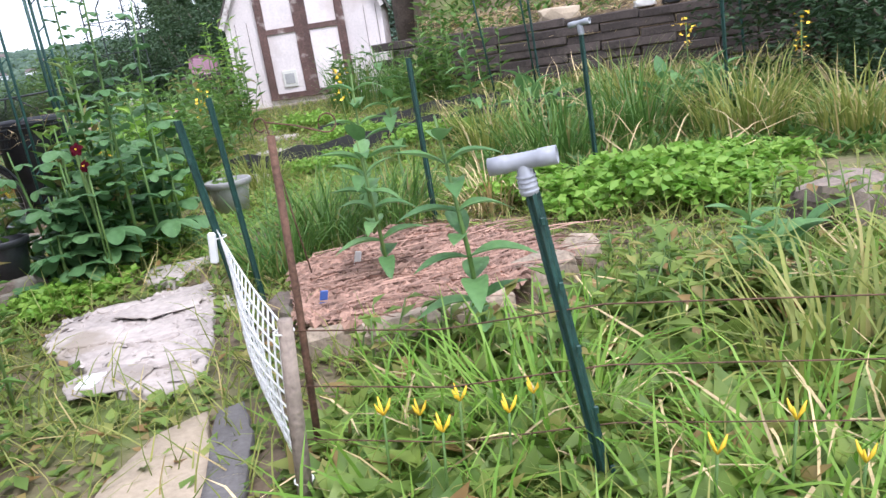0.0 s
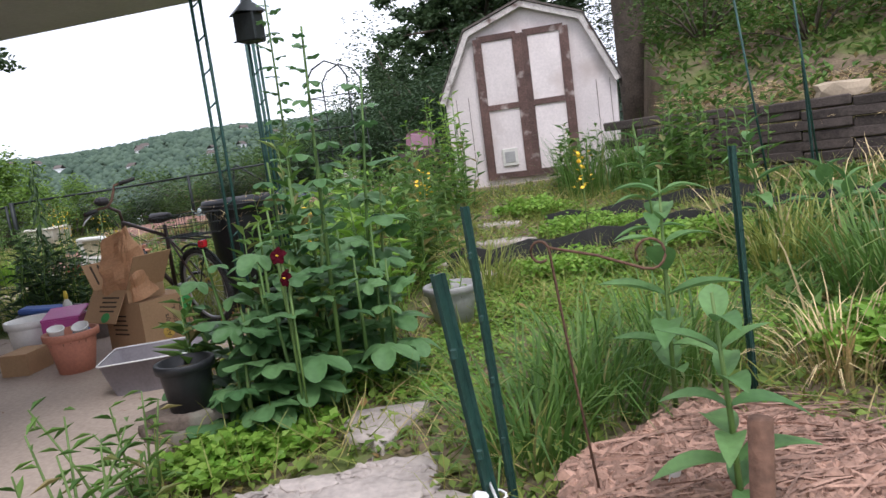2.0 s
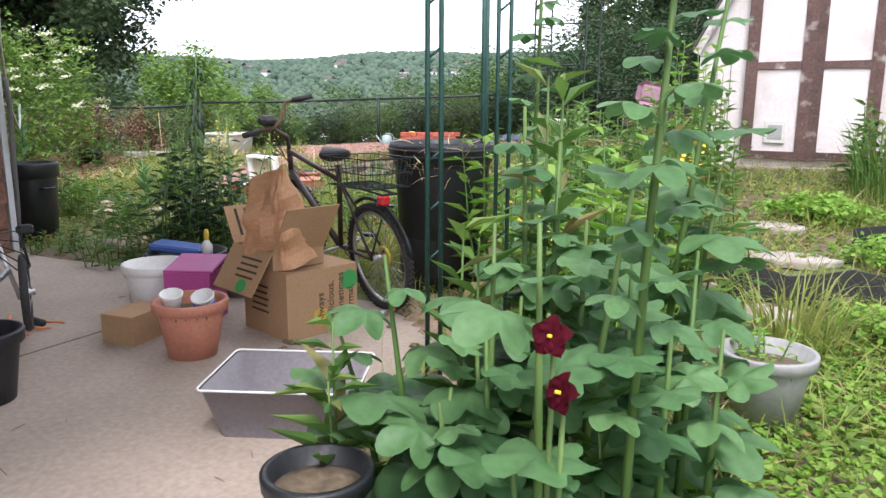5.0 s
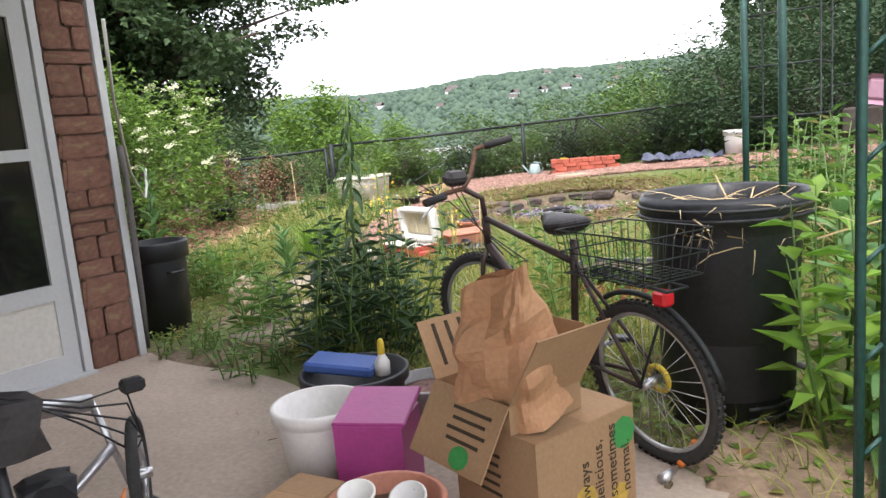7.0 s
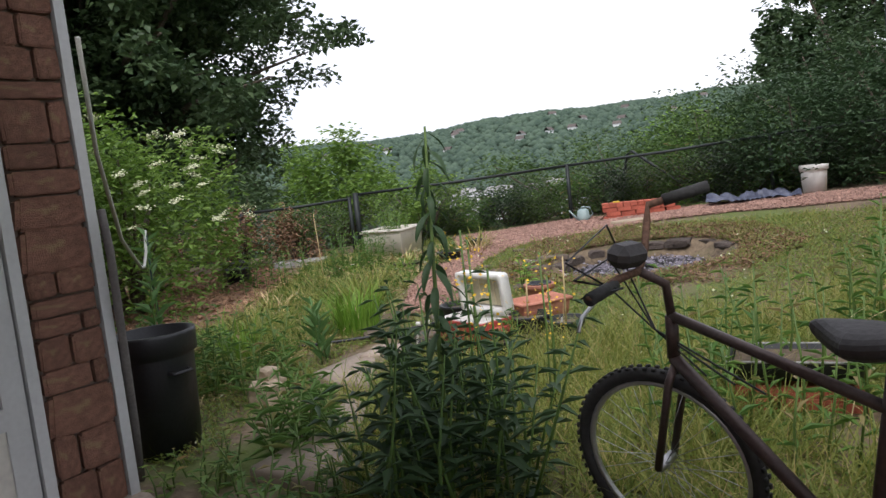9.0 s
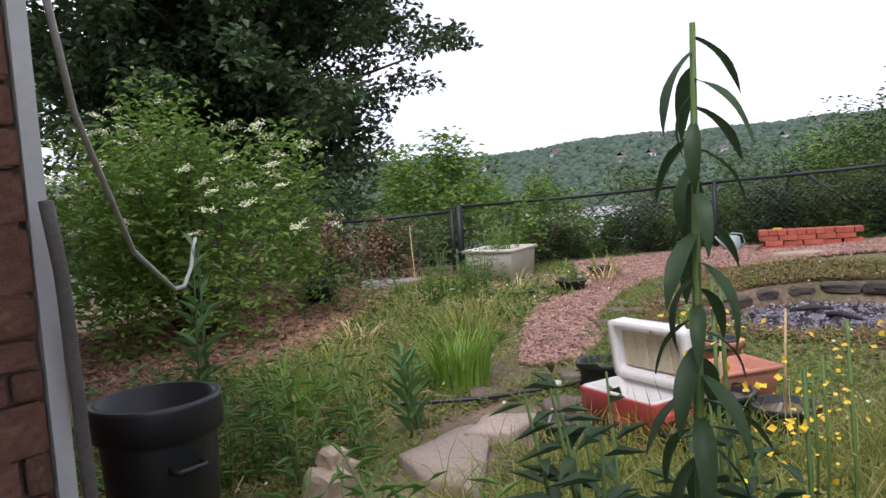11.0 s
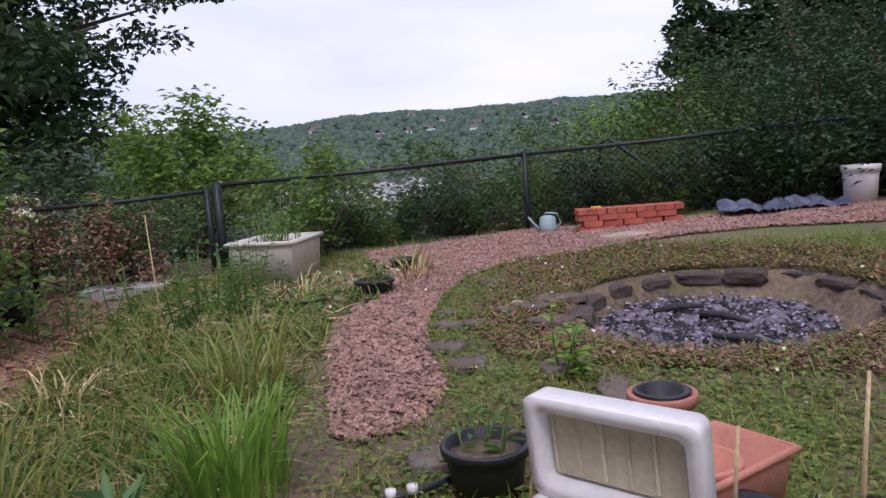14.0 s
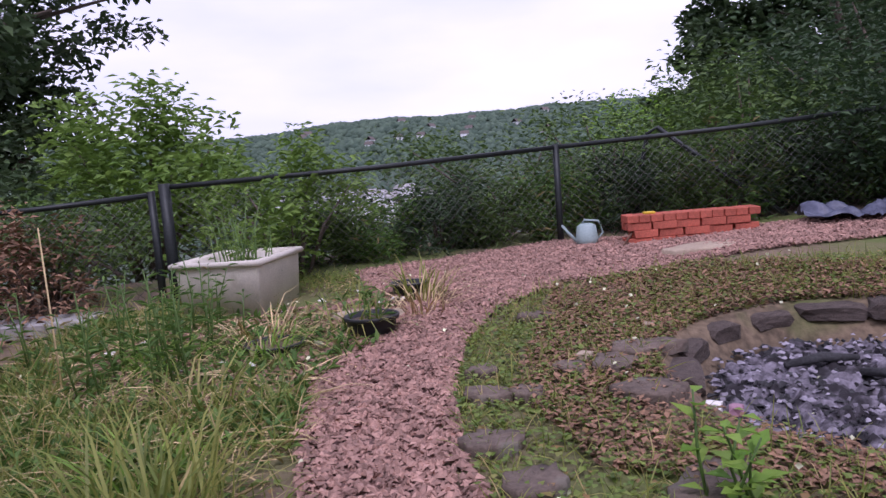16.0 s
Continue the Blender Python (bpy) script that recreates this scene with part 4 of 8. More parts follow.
cover("patio_edge_grass", [(-4.6, 7.2), (-7.4, 7.3), (-7.6, 8.8), (-5.0, 11), (-4.2, 9)], 15000, "blade", (0.15, 0.42), 0.006, L_GRASS, "long grass beyond the patio", SLABS + [PATIO], (0.4, 1.0), 0.35, "grass")
cover("dry_straw", TALL, 13000, "blade", (0.15, 0.42), 0.007, M_STRAW, "flattened dry straw", HOLES, (-0.05, 0.4), 0.3, "straw")
cover("potting_straw", POTBED, 3000, "blade", (0.12, 0.4), 0.009, M_STRAW, "flattened dry straw round the pots", (), (-0.05, 0.25), 0.0, "straw")
cover("potting_weeds", POTBED, 3500, "simple", (0.03, 0.09), 0.4, L_WEED, "sparse weeds round the pots", (), (0.1, 1.0), 0.3)
chips("potting_chips", POTBED, 2500, 0.012, "bark and wood scraps round the pots", M_BEDCHIP, (0.02, 0.08))
cover("fence_straw", [(-11.2, 14.2), (-9.6, 15.7), (-7.0, 16.4), (-7.0, 15.9), (-9.4, 15.1), (-10.8, 13.8)], 3500, "blade", (0.12, 0.35), 0.008, M_STRAW, "dry straw along the fence", (), (-0.02, 0.12), 0, "straw")
bx_, by_ = scatter(MULCH_BED, 300)
bP = np.stack([bx_, by_, land(bx_, by_) + 0.15 + RNG.uniform(0, 0.03, len(bx_))], 1)
bD = np.stack([RNG.normal(size=len(bx_)) * 0.35 + 0.95, RNG.normal(size=len(bx_)) * 0.3 + 0.3, RNG.normal(size=len(bx_)) * 0.04], 1)
solid("bed_stalks", spread("blade", bP, bD, RNG.uniform(0.2, 0.65, len(bx_)), 0.009, Geo()), M_BEDCHIP, "dry stalks and bark strips lying on the bed", "straw", kind="stuff")
chips("mulch_chips", MULCH_PATH, 60000, 0.015, "loose reddish wood chips on the path")
chips("bed_chips", MULCH_BED, 8000, 0.125, "loose brown wood chips on the raised bed", M_BEDCHIP, (0.015, 0.09))
chips("bark_chips", BARK_EDGE, 7000, 0.01, "bark pieces under the elder bush", M_LEAD, (0.025, 0.09))
RIM = [(-9.1, 13.9), (-8.7, 12.0), (-8.2, 11.4), (-6.0, 11.3), (-5.6, 13.0), (-6.5, 14.3), (-8.2, 14.5)]
cover("rusty_ground_cover", RIM, 42000, "simple", (0.015, 0.045), 0.6, M_LEAD, "reddish creeping sedum round the fire pit", (), (0.0, 0.5), 0.1)

# beyond the fence: shrubs, vines and dark woods
k = 0
for x, y, rx, h, n_, lf, mt, lb in [
        (-14.4, 15.3, 1.25, 2.2, 4600, 0.14, L_ELDER, "bright green sumac shrub behind the fence corner"),
        (-11.55, 14.35, 0.75, 1.25, 3200, 0.09, L_ELDER, "bright leafy vine climbing the fence"),
        (-13.2, 13.2, 0.9, 1.0, 2200, 0.08, L_SHRUB, "tangled vine on the old fence"),
        (-15.2, 11.9, 1.3, 1.3, 2800, 0.08, L_SHRUB, "tangled vine on the old fence"),
        (-12.7, 12.7, 0.5, 0.9, 1500, 0.07, M_LEAD, "dead brown vine on the old fence"),
        (-13.5, 12.15, 0.6, 0.95, 1700, 0.07, M_LEAD, "dead brown vine on the old fence"),
        (-14.6, 11.4, 0.7, 1.0, 1700, 0.07, M_LEAD, "dead brown vine on the old fence"),
        (-10.6, 17.4, 1.7, 1.5, 3600, 0.1, L_SHRUB, "dense shrub behind the fence"),
        (-8.6, 18.6, 1.9, 1.7, 3800, 0.1, L_SHRUB, "dense shrub behind the fence"),
        (-7.3, 17.3, 0.9, 1.1, 3000, 0.08, L_DARK, "dark undergrowth behind the fence"),
        (-5.9, 17.4, 0.9, 1.0, 3000, 0.08, L_DARK, "dark undergrowth behind the fence"),
        (-9.4, 17.2, 1.2, 1.3, 3000, 0.07, L_SHRUB, "dense shrub behind the fence"),
        (-8.0, 17.6, 1.2, 1.5, 3200, 0.08, L_SHRUB, "dense shrub behind the fence"),
        (-6.6, 17.5, 1.3, 1.7, 5200, 0.09, L_DARK, "dark shrub behind the fence"),
        (-5.2, 17.9, 1.4, 2.0, 5200, 0.09, L_DARK, "dark shrub behind the fence"),
        (-3.9, 18.4, 1.3, 1.9, 3400, 0.09, L_DARK, "dark shrub behind the fence"),
        (-5.0, 21.0, 2.2, 3.6, 5200, 0.12, L_OAK, "dark saplings down the slope"),
        (-7.6, 21.0, 2.0, 2.6, 4200, 0.11, L_OAK, "dark saplings down the slope"),
        (-6.3, 19.5, 2.0, 2.6, 4200, 0.12, L_DARK, "dark shrub behind the fence"),
        (-3.6, 19.6, 2.2, 3.2, 4400, 0.13, L_DARK, "dark shrub behind the fence"),
        (-9.2, 22.5, 2.6, 2.4, 5600, 0.14, L_LIME, "light green sumac trees down the slope"),
        (-6.2, 24.0, 3.0, 5.0, 6000, 0.15, L_OAK, "dark saplings down the slope"),
        (-12.5, 18.5, 1.6, 1.2, 2600, 0.1, L_SHRUB, "shrub below the fence"),
        (-17.5, 15.5, 2.8, 2.6, 5000, 0.15, L_OAK, "dark undergrowth below the oak"),
        (-20.5, 14.0, 3.2, 3.2, 5000, 0.16, L_OAK, "dark undergrowth below the oak"),
        (-16.2, 19.5, 2.8, 2.6, 3600, 0.16, L_OAK, "dark undergrowth below the oak"),
        (-2.2, 22.5, 2.6, 4.2, 5000, 0.15, L_OAK, "dark saplings behind the shed"),
        (4.7, 8.9, 1.4, 2.4, 6500, 0.11, L_DARK, "tall dark leafy bush at the garden's edge"),
        (4.9, 7.3, 1.2, 1.7, 3800, 0.11, L_DARK, "dark leafy bush at the garden's edge"),
        (2.4, 14.2, 1.4, 1.2, 2600, 0.1, L_WEED, "weedy shrub on the bank"),
        (4.6, 14.0, 1.8, 1.9, 3400, 0.11, L_WEED, "weedy shrub on the bank"),
        (1.0, 15.6, 1.2, 1.7, 2600, 0.1, L_SHRUB, "shrub on the bank beside the shed"),
        (5.6, 17.5, 2.6, 3.2, 4600, 0.14, L_SHRUB, "shrub on the bank"),
        (2.6, 18.0, 2.4, 3.0, 4600, 0.14, L_OAK, "dark saplings on the bank")]:
    k += 1
    bush("shrub" if h < 3.2 else "sapling", x, y, rx, rx, h, n_, lf, mt, lb, "shrub", seed=k)
for i in range(12):
    u_ = i / 11
    x, y = -11.75 + 5.6 * u_, 14.95 + 2.35 * u_ + 0.35 * math.sin(math.pi * u_)
    bush("fence_weeds", x, y, 0.55, 0.45, (0.45 if i < 5 else 0.75) + 0.25 * ((i * 7) % 5) / 4, 1500, 0.11, (L_SHRUB, L_WEED, L_DARK)[i % 3], "tangle of weeds growing along the outside of the fence", "weeds", 800 + i, 12, 0.1, 0.18, lumps=22)
elder = bush("elder_bush", -12.6, 9.95, 1.35, 1.35, 2.4, 13000, 0.1, L_ELDER, "large elder bush with flat cream flower heads", "bush", 41, 16, 0.22, 0.42, lumps=46)
for i in range(46):
    a, q = rb.uniform(-2.6, 1.0), math.sqrt(rb.uniform(0.12, 1))
    x, y, z = 1.5 * q * math.cos(a), 1.5 * q * math.sin(a), 2.6 * (1 - 0.36 * q ** 2) - rb.uniform(0, 1.0) * q
    m = 44
    P = np.stack([RNG.normal(size=m) * 0.042, RNG.normal(size=m) * 0.042, RNG.normal(size=m) * 0.012], 1)
    part("flower_head", spread("chip", P, dirs(m, -.1, .3), 0.02, 0.02, Geo()), M_CREAM, elder, "flat cream flower head", at=pose(x, y, z, rb.uniform(-20, 20), rb.uniform(-20, 20)))["kind"] = "stuff"

# plants beside the patio and down the yard
stand("mugwort_bush", -6.0, 7.48, 0.38, 44, 0.88, 0.15, 0.26, 20, L_DARK, "dense dark green leafy weed at the patio's edge", "weed", 51, lean=0.2, rise=(-0.3, 0.6))
stand("weed_clump", -7.15, 7.75, 0.28, 26, 0.42, 0.16, 0.16, 10, L_WEED, "green weed clump beside the stone slabs", "weed", 53, lean=0.3)
stand("weed_clump", -7.35, 7.15, 0.2, 16, 0.22, 0.07, 0.5, 8, L_CLOVER, "low green weed at the house corner", "weed", 54, lean=0.3)
stand("weed_clump", -6.55, 7.2, 0.35, 26, 0.3, 0.09, 0.35, 9, L_WEED, "weeds growing over the patio edge", "weed", 55, lean=0.3)
stand("tall_weed", -5.05, 8.55, 0.55, 30, 0.75, 0.12, 0.2, 14, L_WEED, "tall green weeds in the long grass", "weed", 56, lean=0.1)
stand("tall_weed", -4.1, 9.6, 0.8, 44, 0.85, 0.13, 0.2, 14, L_WEED, "tall green weeds in the long grass", "weed", 57, lean=0.1)
stand("tall_weed", -3.9, 11.6, 0.9, 40, 0.9, 0.14, 0.22, 14, L_WEED, "tall green weeds in the long grass", "weed", 58, lean=0.1)
stand("tall_weed", -8.55, 8.2, 0.5, 24, 0.5, 0.13, 0.25, 12, L_WEED, "broad-leaved weeds in the grass", "weed", 59, lean=0.15)
stand("tall_weed", -9.6, 8.3, 0.6, 30, 0.45, 0.13, 0.35, 10, L_WEED, "broad-leaved weeds by the hose stake", "weed", 60, lean=0.15)
stand("mullein", -9.75, 8.5, 0.06, 2, 1.15, 0.2, 0.3, 22, L_MILK, "tall pale mullein stalk", "weed", 61, lean=0.03, rise=(0.5, 1.2))
stand("mullein", -8.25, 8.95, 0.05, 2, 0.48, 0.2, 0.28, 14, L_MILK, "pale mullein with upright leaves", "weed", 62, lean=0.06, rise=(0.8, 1.8))
stand("tall_weed", -10.5, 11.7, 0.35, 14, 0.55, 0.1, 0.2, 14, L_WEED, "upright weeds in the bed by the path", "weed", 63, lean=0.08)
stand("tall_weed", -10.9, 12.3, 0.4, 16, 0.5, 0.1, 0.2, 14, L_WEED, "upright weeds in the bed by the path", "weed", 64, lean=0.08)
stand("tall_weed", -11.6, 11.2, 0.6, 20, 0.5, 0.1, 0.2, 12, L_WEED, "upright weeds by the old fence", "weed", 65, lean=0.1)
stand("seedling_tree", -7.75, 11.2, 0.1, 5, 0.35, 0.1, 0.55, 9, L_LIME, "young lime-green sapling in the clover", "sapling", 66, lean=0.2)
tuft("iris_clump", -8.66, 9.72, 0.2, 170, 0.46, 0.016, L_LIME, "bright green iris clump beside the path", 71, 0.3, flop=0.15)
tuft("iris_clump", -9.3, 9.2, 0.2, 90, 0.4, 0.013, L_GRASS, "grass clump in the yard", 72, 0.6)
tuft("iris_clump", -9.35, 10.6, 0.22, 120, 0.45, 0.013, L_GRASS, "grass clump beside the wood-chip path", 73, 0.6)
tuft("iris_clump", -9.9, 13.5, 0.15, 60, 0.35, 0.014, L_GRASS, "grass clump by the pots", 74, 0.6)
tuft("iris_clump", -9.1, 8.75, 0.15, 60, 0.45, 0.02, L_LIME, "green blade clump near the hose", 75, 0.5)

for i, (x, y) in enumerate(((-10.2, 12.2), (-10.45, 12.5), (-9.95, 12.75), (-10.7, 12.0), (-9.75, 13.25), (-10.0, 11.5), (-9.7, 10.9), (-10.3, 10.2), (-9.9, 9.6))):
    tuft("grass_clump", x, y, 0.16, 60, 0.34 + 0.03 * (i % 3), 0.011, (L_LIME, M_STRAW, L_GRASS)[i % 3], "floppy grass clump among the pots and straw" if i < 5 else "ragged grass clump in the tall grass", 90 + i, 1.1, flop=0.8)

# ---- patio things ----
FZ = 0.07
PI2 = 2 * math.pi


def pail(name, x, y, z, r0, r1, h, material, label, category="bucket", filler=None, handle=False, tilt=0, group=""):
    t = thing(name, label, category, group, at=pose(x, y, z, tilt, 0, 20 * x))
    part("body", vessel(r0, r1, h), material, t)
    if filler:
        part("soil", lathe([(0.0, h * 0.8), (r1 * 0.5, h * 0.83), (r1 * 0.93, h * 0.78), (r1 * 0.9, h * 0.7)], 20), filler, t, "soil in the pot")
    if handle:
        pts = [(math.cos(a) * (r1 + 0.01), -0.03 - 0.04 * math.sin(a), h * 0.93 - 0.11 * math.sin(a)) for a in np.linspace(0, math.pi, 12)]
        part("handle", tube(pts, 0.003, 6), M_ALU, t, "thin wire handle")
    return t


# cardboard
def letters(body, size, parent, m, material):
    cu = bpy.data.curves.new("lettering", "FONT")
    cu.body, cu.size, cu.extrude = body, size, 0.0008
    cu.space_line = 1.1
    ob = new("lettering", cu)
    me = bpy.data.meshes.new_from_object(ob.evaluated_get(bpy.context.evaluated_depsgraph_get()))
    bpy.data.objects.remove(ob)
    me.materials.clear()
    me.materials.append(material)
    ob = new("lettering", me)
    ob.parent, ob.matrix_basis = parent, m
    return ob


def carton(name, x, y, z, size, rz, label, flaps=(), open_top=False, rx=0, ry=0):
    """A cardboard box with walls of real thickness; flaps: (side, angle)."""
    w, d, h = size
    t = thing(name, label, "box", at=pose(x, y, z, rx, ry, rz))
    e = 0.006
    for c, s in (((-w / 2 + e / 2, 0, h / 2), (e, d, h)), ((w / 2 - e / 2, 0, h / 2), (e, d, h)), ((0, -d / 2 + e / 2, h / 2), (w - 2 * e, e, h)), ((0, d / 2 - e / 2, h / 2), (w - 2 * e, e, h)), ((0, 0, e / 2), (w - 2 * e, d - 2 * e, e))):
        g = Geo()
        box(g, c, s)
        part("panel", g, M_CARD, t, smooth=False)
    if not open_top:
        for k in (-1, 1):
            g = Geo()
            box(g, (0, k * d / 4, h + e / 2), (w, d / 2 - 0.001, e))
            part("lid_flap", g, M_CARD, t, smooth=False)
    for side, ang, ln in flaps:
        f = Geo()
        if side in "fb":
            sg = -1 if side == "f" else 1
            box(f, (0, sg * ln / 2, 0), (w, ln, e))
            m = pose(0, sg * d / 2, h, ang * sg, 0, 0)
        else:
            sg = -1 if side == "l" else 1
            box(f, (sg * ln / 2, 0, 0), (ln, d, e))
            m = pose(sg * w / 2, 0, h, 0, -ang * sg, 0)
        part("flap", f, M_CARD, t, smooth=False, at=m)
    return t


low_box = carton("cardboard_box", -4.197, 6.477, FZ, (0.43, 0.47, 0.365), -17, "printed brown cardboard box on the patio")
letters("Always\ndelicious,\nsometimes\nnormal.", 0.062, low_box, pose(0.2165, -0.02, 0.06, 90, 0, 90) @ pose(0, 0, 0, 0, 0, 90) @ pose(0, -0.02, 0), M_INK)
for y0, z0, s, mt in ((0.18, 0.28, 0.12, M_GLINT), (-0.02, 0.1, 0.11, M_MUSTARD), (0.15, 0.06, 0.09, M_MUSTARD)):
    part("print_patch", plate([(s / 2 * math.cos(a), s / 2 * math.sin(a)) for a in np.linspace(0, PI2, 9)[:-1]], 0.001), mt, low_box, "coloured print spot", at=pose(0.2155, y0, z0, 90, 0, 90))
for k in range(5):
    g = Geo()
    box(g, (0, 0, 0), (0.17 - 0.02 * (k % 2), 0.002, 0.012))
    part("print_bar", g, M_INK, low_box, "dark printed line", smooth=False, at=pose(-0.05, -0.2362, 0.27 - 0.035 * k))
big_box = carton("cardboard_box", -4.3, 6.42, FZ + 0.375, (0.4, 0.33, 0.1), -17, "open printed cardboard box with raised flaps stacked on another", (("f", -58, 0.26), ("b", 78, 0.2), ("r", 58, 0.29), ("l", 64, 0.22)), True)
flaps_ = [c for c in big_box.children if c.name.startswith("flap")]
for k in range(4):
    g = Geo()
    box(g, (0, 0, 0), (0.2 - 0.03 * (k % 2), 0.012, 0.0015))
    part("print_bar", g, M_INK, flaps_[0], "dark printed line", smooth=False, at=pose(0.05, -0.06 - 0.035 * k, 0.004))
part("print_patch", plate([(0.05 * math.cos(a), 0.04 * math.sin(a)) for a in np.linspace(0, PI2, 11)[:-1]], 0.001), M_GLINT, flaps_[0], "green print spot", at=pose(0.06, -0.215, 0.0034))
for k in range(3):
    g = Geo()
    box(g, (0, 0, 0), (0.16, 0.016, 0.0015))
    part("print_bar", g, M_INK, flaps_[3], "dark printed line", smooth=False, at=pose(-0.12, -0.1 + 0.06 * k, 0.004))
part("print_patch", plate([(0.07 * math.cos(a), 0.05 * math.sin(a)) for a in np.linspace(0, PI2, 11)[:-1]], 0.001), M_MUSTARD, flaps_[3], "yellow print spot", at=pose(-0.16, 0.08, 0.0034))
carton("small_box", -4.85, 5.88, FZ, (0.21, 0.28, 0.15), 8, "small plain cardboard box on the patio")

# crumpled paper bag standing in the open box
bag = bmesh.new()
nb, mb = 28, 16
bv = []
for j in range(mb + 1):
    u = j / mb
    for i in range(nb):
        a = PI2 * i / nb
        w, d = 0.15 * (1 - 0.2 * u), 0.1 * (1 - 0.75 * u ** 1.5)
        ex = abs(math.cos(a)) ** 0.45 * math.copysign(1, math.cos(a))
        ey = abs(math.sin(a)) ** 0.45 * math.copysign(1, math.sin(a))
        p = Vector((w * ex, d * ey, 0.56 * u))
        k = noise.noise(p * 7) * 0.03 + abs(noise.noise(Vector((p.x * 20, p.y * 20, p.z * 7)))) * 0.032
        p += Vector((ex, ey * 1.4, 0)) * k
        p.x += 0.06 * u * u
        p.z += 0.05 * math.cos(a) * u
        bv.append(bag.verts.new(p))
for j in range(mb):
    for i in range(nb):
        bag.faces.new((bv[j * nb + i], bv[j * nb + (i + 1) % nb], bv[(j + 1) * nb + (i + 1) % nb], bv[(j + 1) * nb + i]))
solid("paper_bag", bag, M_PAPER, "crumpled brown paper bag standing in an open box", "bag", at=pose(-4.22, 6.36, 0.46, 12, -4, -8) @ Matrix.Diagonal((1.15, 1.1, 0.92, 1)))

# planter with two cups, buckets, tub
pot = pail("terracotta_pot", -4.37, 5.82, FZ, 0.118, 0.172, 0.29, M_TERRA, "terracotta plastic pot holding two paper cups", "pot", M_SOIL)
for x, y, tl, mt, lb in ((-4.45, 5.78, 12, M_WPLAST, "white yoghurt cup in a terracotta pot"), (-4.3, 5.86, 24, M_WPLAST, "white cup with blue print in a terracotta pot")):
    cup = thing("cup", lb, "cup", at=pose(x, y, FZ + 0.228, tl, 10, 0))
    part("body", vessel(0.04, 0.053, 0.1, 0.002, 0.003, 0.004, 20), mt, cup)
    if tl > 20:
        for k in range(5):
            part("print_bar", tube([(0.052 * math.cos(a), 0.052 * math.sin(a), 0.06 + 0.01 * math.sin(k * 2)) for a in np.linspace(k * 1.2, k * 1.2 + 0.8, 5)], 0.006, 5), M_BLUE, cup, "blue print")
pail("bucket", -5.13, 6.28, FZ, 0.145, 0.185, 0.31, M_WPLAST, "dirty white plastic bucket on the patio", handle=True)
mag = thing("plastic_bin", "magenta plastic storage bin", "bin", at=pose(-4.83, 6.3, FZ, 0, 0, 24))
mg = Geo()
for c, s in (((-0.13, 0, 0.15), (0.01, 0.26, 0.3)), ((0.13, 0, 0.15), (0.01, 0.26, 0.3)), ((0, -0.125, 0.15), (0.25, 0.01, 0.3)), ((0, 0.125, 0.15), (0.25, 0.01, 0.3)), ((0, 0, 0.012), (0.25, 0.24, 0.01))):
    box(mg, c, s)
part("body", mg, M_MAGENTA, mag, smooth=False)
part("lid", block((0.29, 0.28, 0.02), pose(0.0, 0.02, 0.315, 10), 0.006), M_MAGENTA, mag)
pail("tub", -5.35, 6.72, FZ, 0.21, 0.25, 0.28, M_BLACK, "black plastic tub full of odds and ends", "tub")
solid("blue_lid", block((0.34, 0.2, 0.05), None, 0.012), M_BLUE, "blue plastic lid lying on the tub", "lid", at=pose(-5.42, 6.72, FZ + 0.27, 0, 6, 25))
bot = thing("spray_bottle", "clear spray bottle with a lime cap", "bottle", at=pose(-5.2, 6.76, FZ + 0.262))
part("body", lathe([(0, 0), (0.035, 0), (0.037, 0.06), (0.02, 0.09), (0.014, 0.1), (0, 0.1)], 16), M_WPLAST, bot)
part("cap", lathe([(0.017, 0.1), (0.018, 0.14), (0.011, 0.17), (0, 0.172)], 14), M_YELLOW, bot, "lime yellow cap")
pail("pan", -5.02, 6.88, FZ, 0.15, 0.17, 0.22, M_GPLAST, "grey pan with pale kindling", "pan", M_CHIPS)

# grey litter tray
tray = thing("tray", "large grey plastic tray with a worn white rim", "tray", at=pose(-3.42, 5.44, FZ, 0, 0, 24))
rim = [(-0.29, -0.23), (0.29, -0.23), (0.29, 0.23), (-0.29, 0.23)]
tg = Geo()
rings = [(0.78, 0.0), (1.0, 0.2), (1.04, 0.2), (1.04, 0.185), (0.98, 0.185), (0.76, 0.01)]
rp = []
for k, z in rings[:3] + [(0.975, 0.205), (0.77, 0.012)]:
    for cx_, cy_ in rim:
        for a in range(4):
            ang = math.atan2(cy_, cx_) - 0.6 + 0.4 * a
            rp.append((cx_ * k * 0.9 + 0.03 * math.cos(ang), cy_ * k * 0.86 + 0.03 * math.sin(ang), z))
tg.add(rp, [[b * 16 + i, b * 16 + (i + 1) % 16, (b + 1) * 16 + (i + 1) % 16, (b + 1) * 16 + i] for b in range(4) for i in range(16)])
tg.f.append(np.array([list(range(64, 80))]))
tg.m.append(0)
tg.v.append(np.zeros((0, 3)))
part("body", tg, mat("mauve_grey_plastic", (0.22, 0.2, 0.215), 0.5, var=0.15, bump=0.1), tray)
part("rim", tube([(p[0] * 1.0, p[1] * 1.0, 0.207) for p in rp[32:48]], 0.0045, 6, True), M_NET, tray, "worn white rim")
pail("nursery_pot", -2.66, 4.62, 0.185, 0.1, 0.13, 0.24, M_BLACK, "black nursery pot with dry stalks", "pot", M_SOIL)
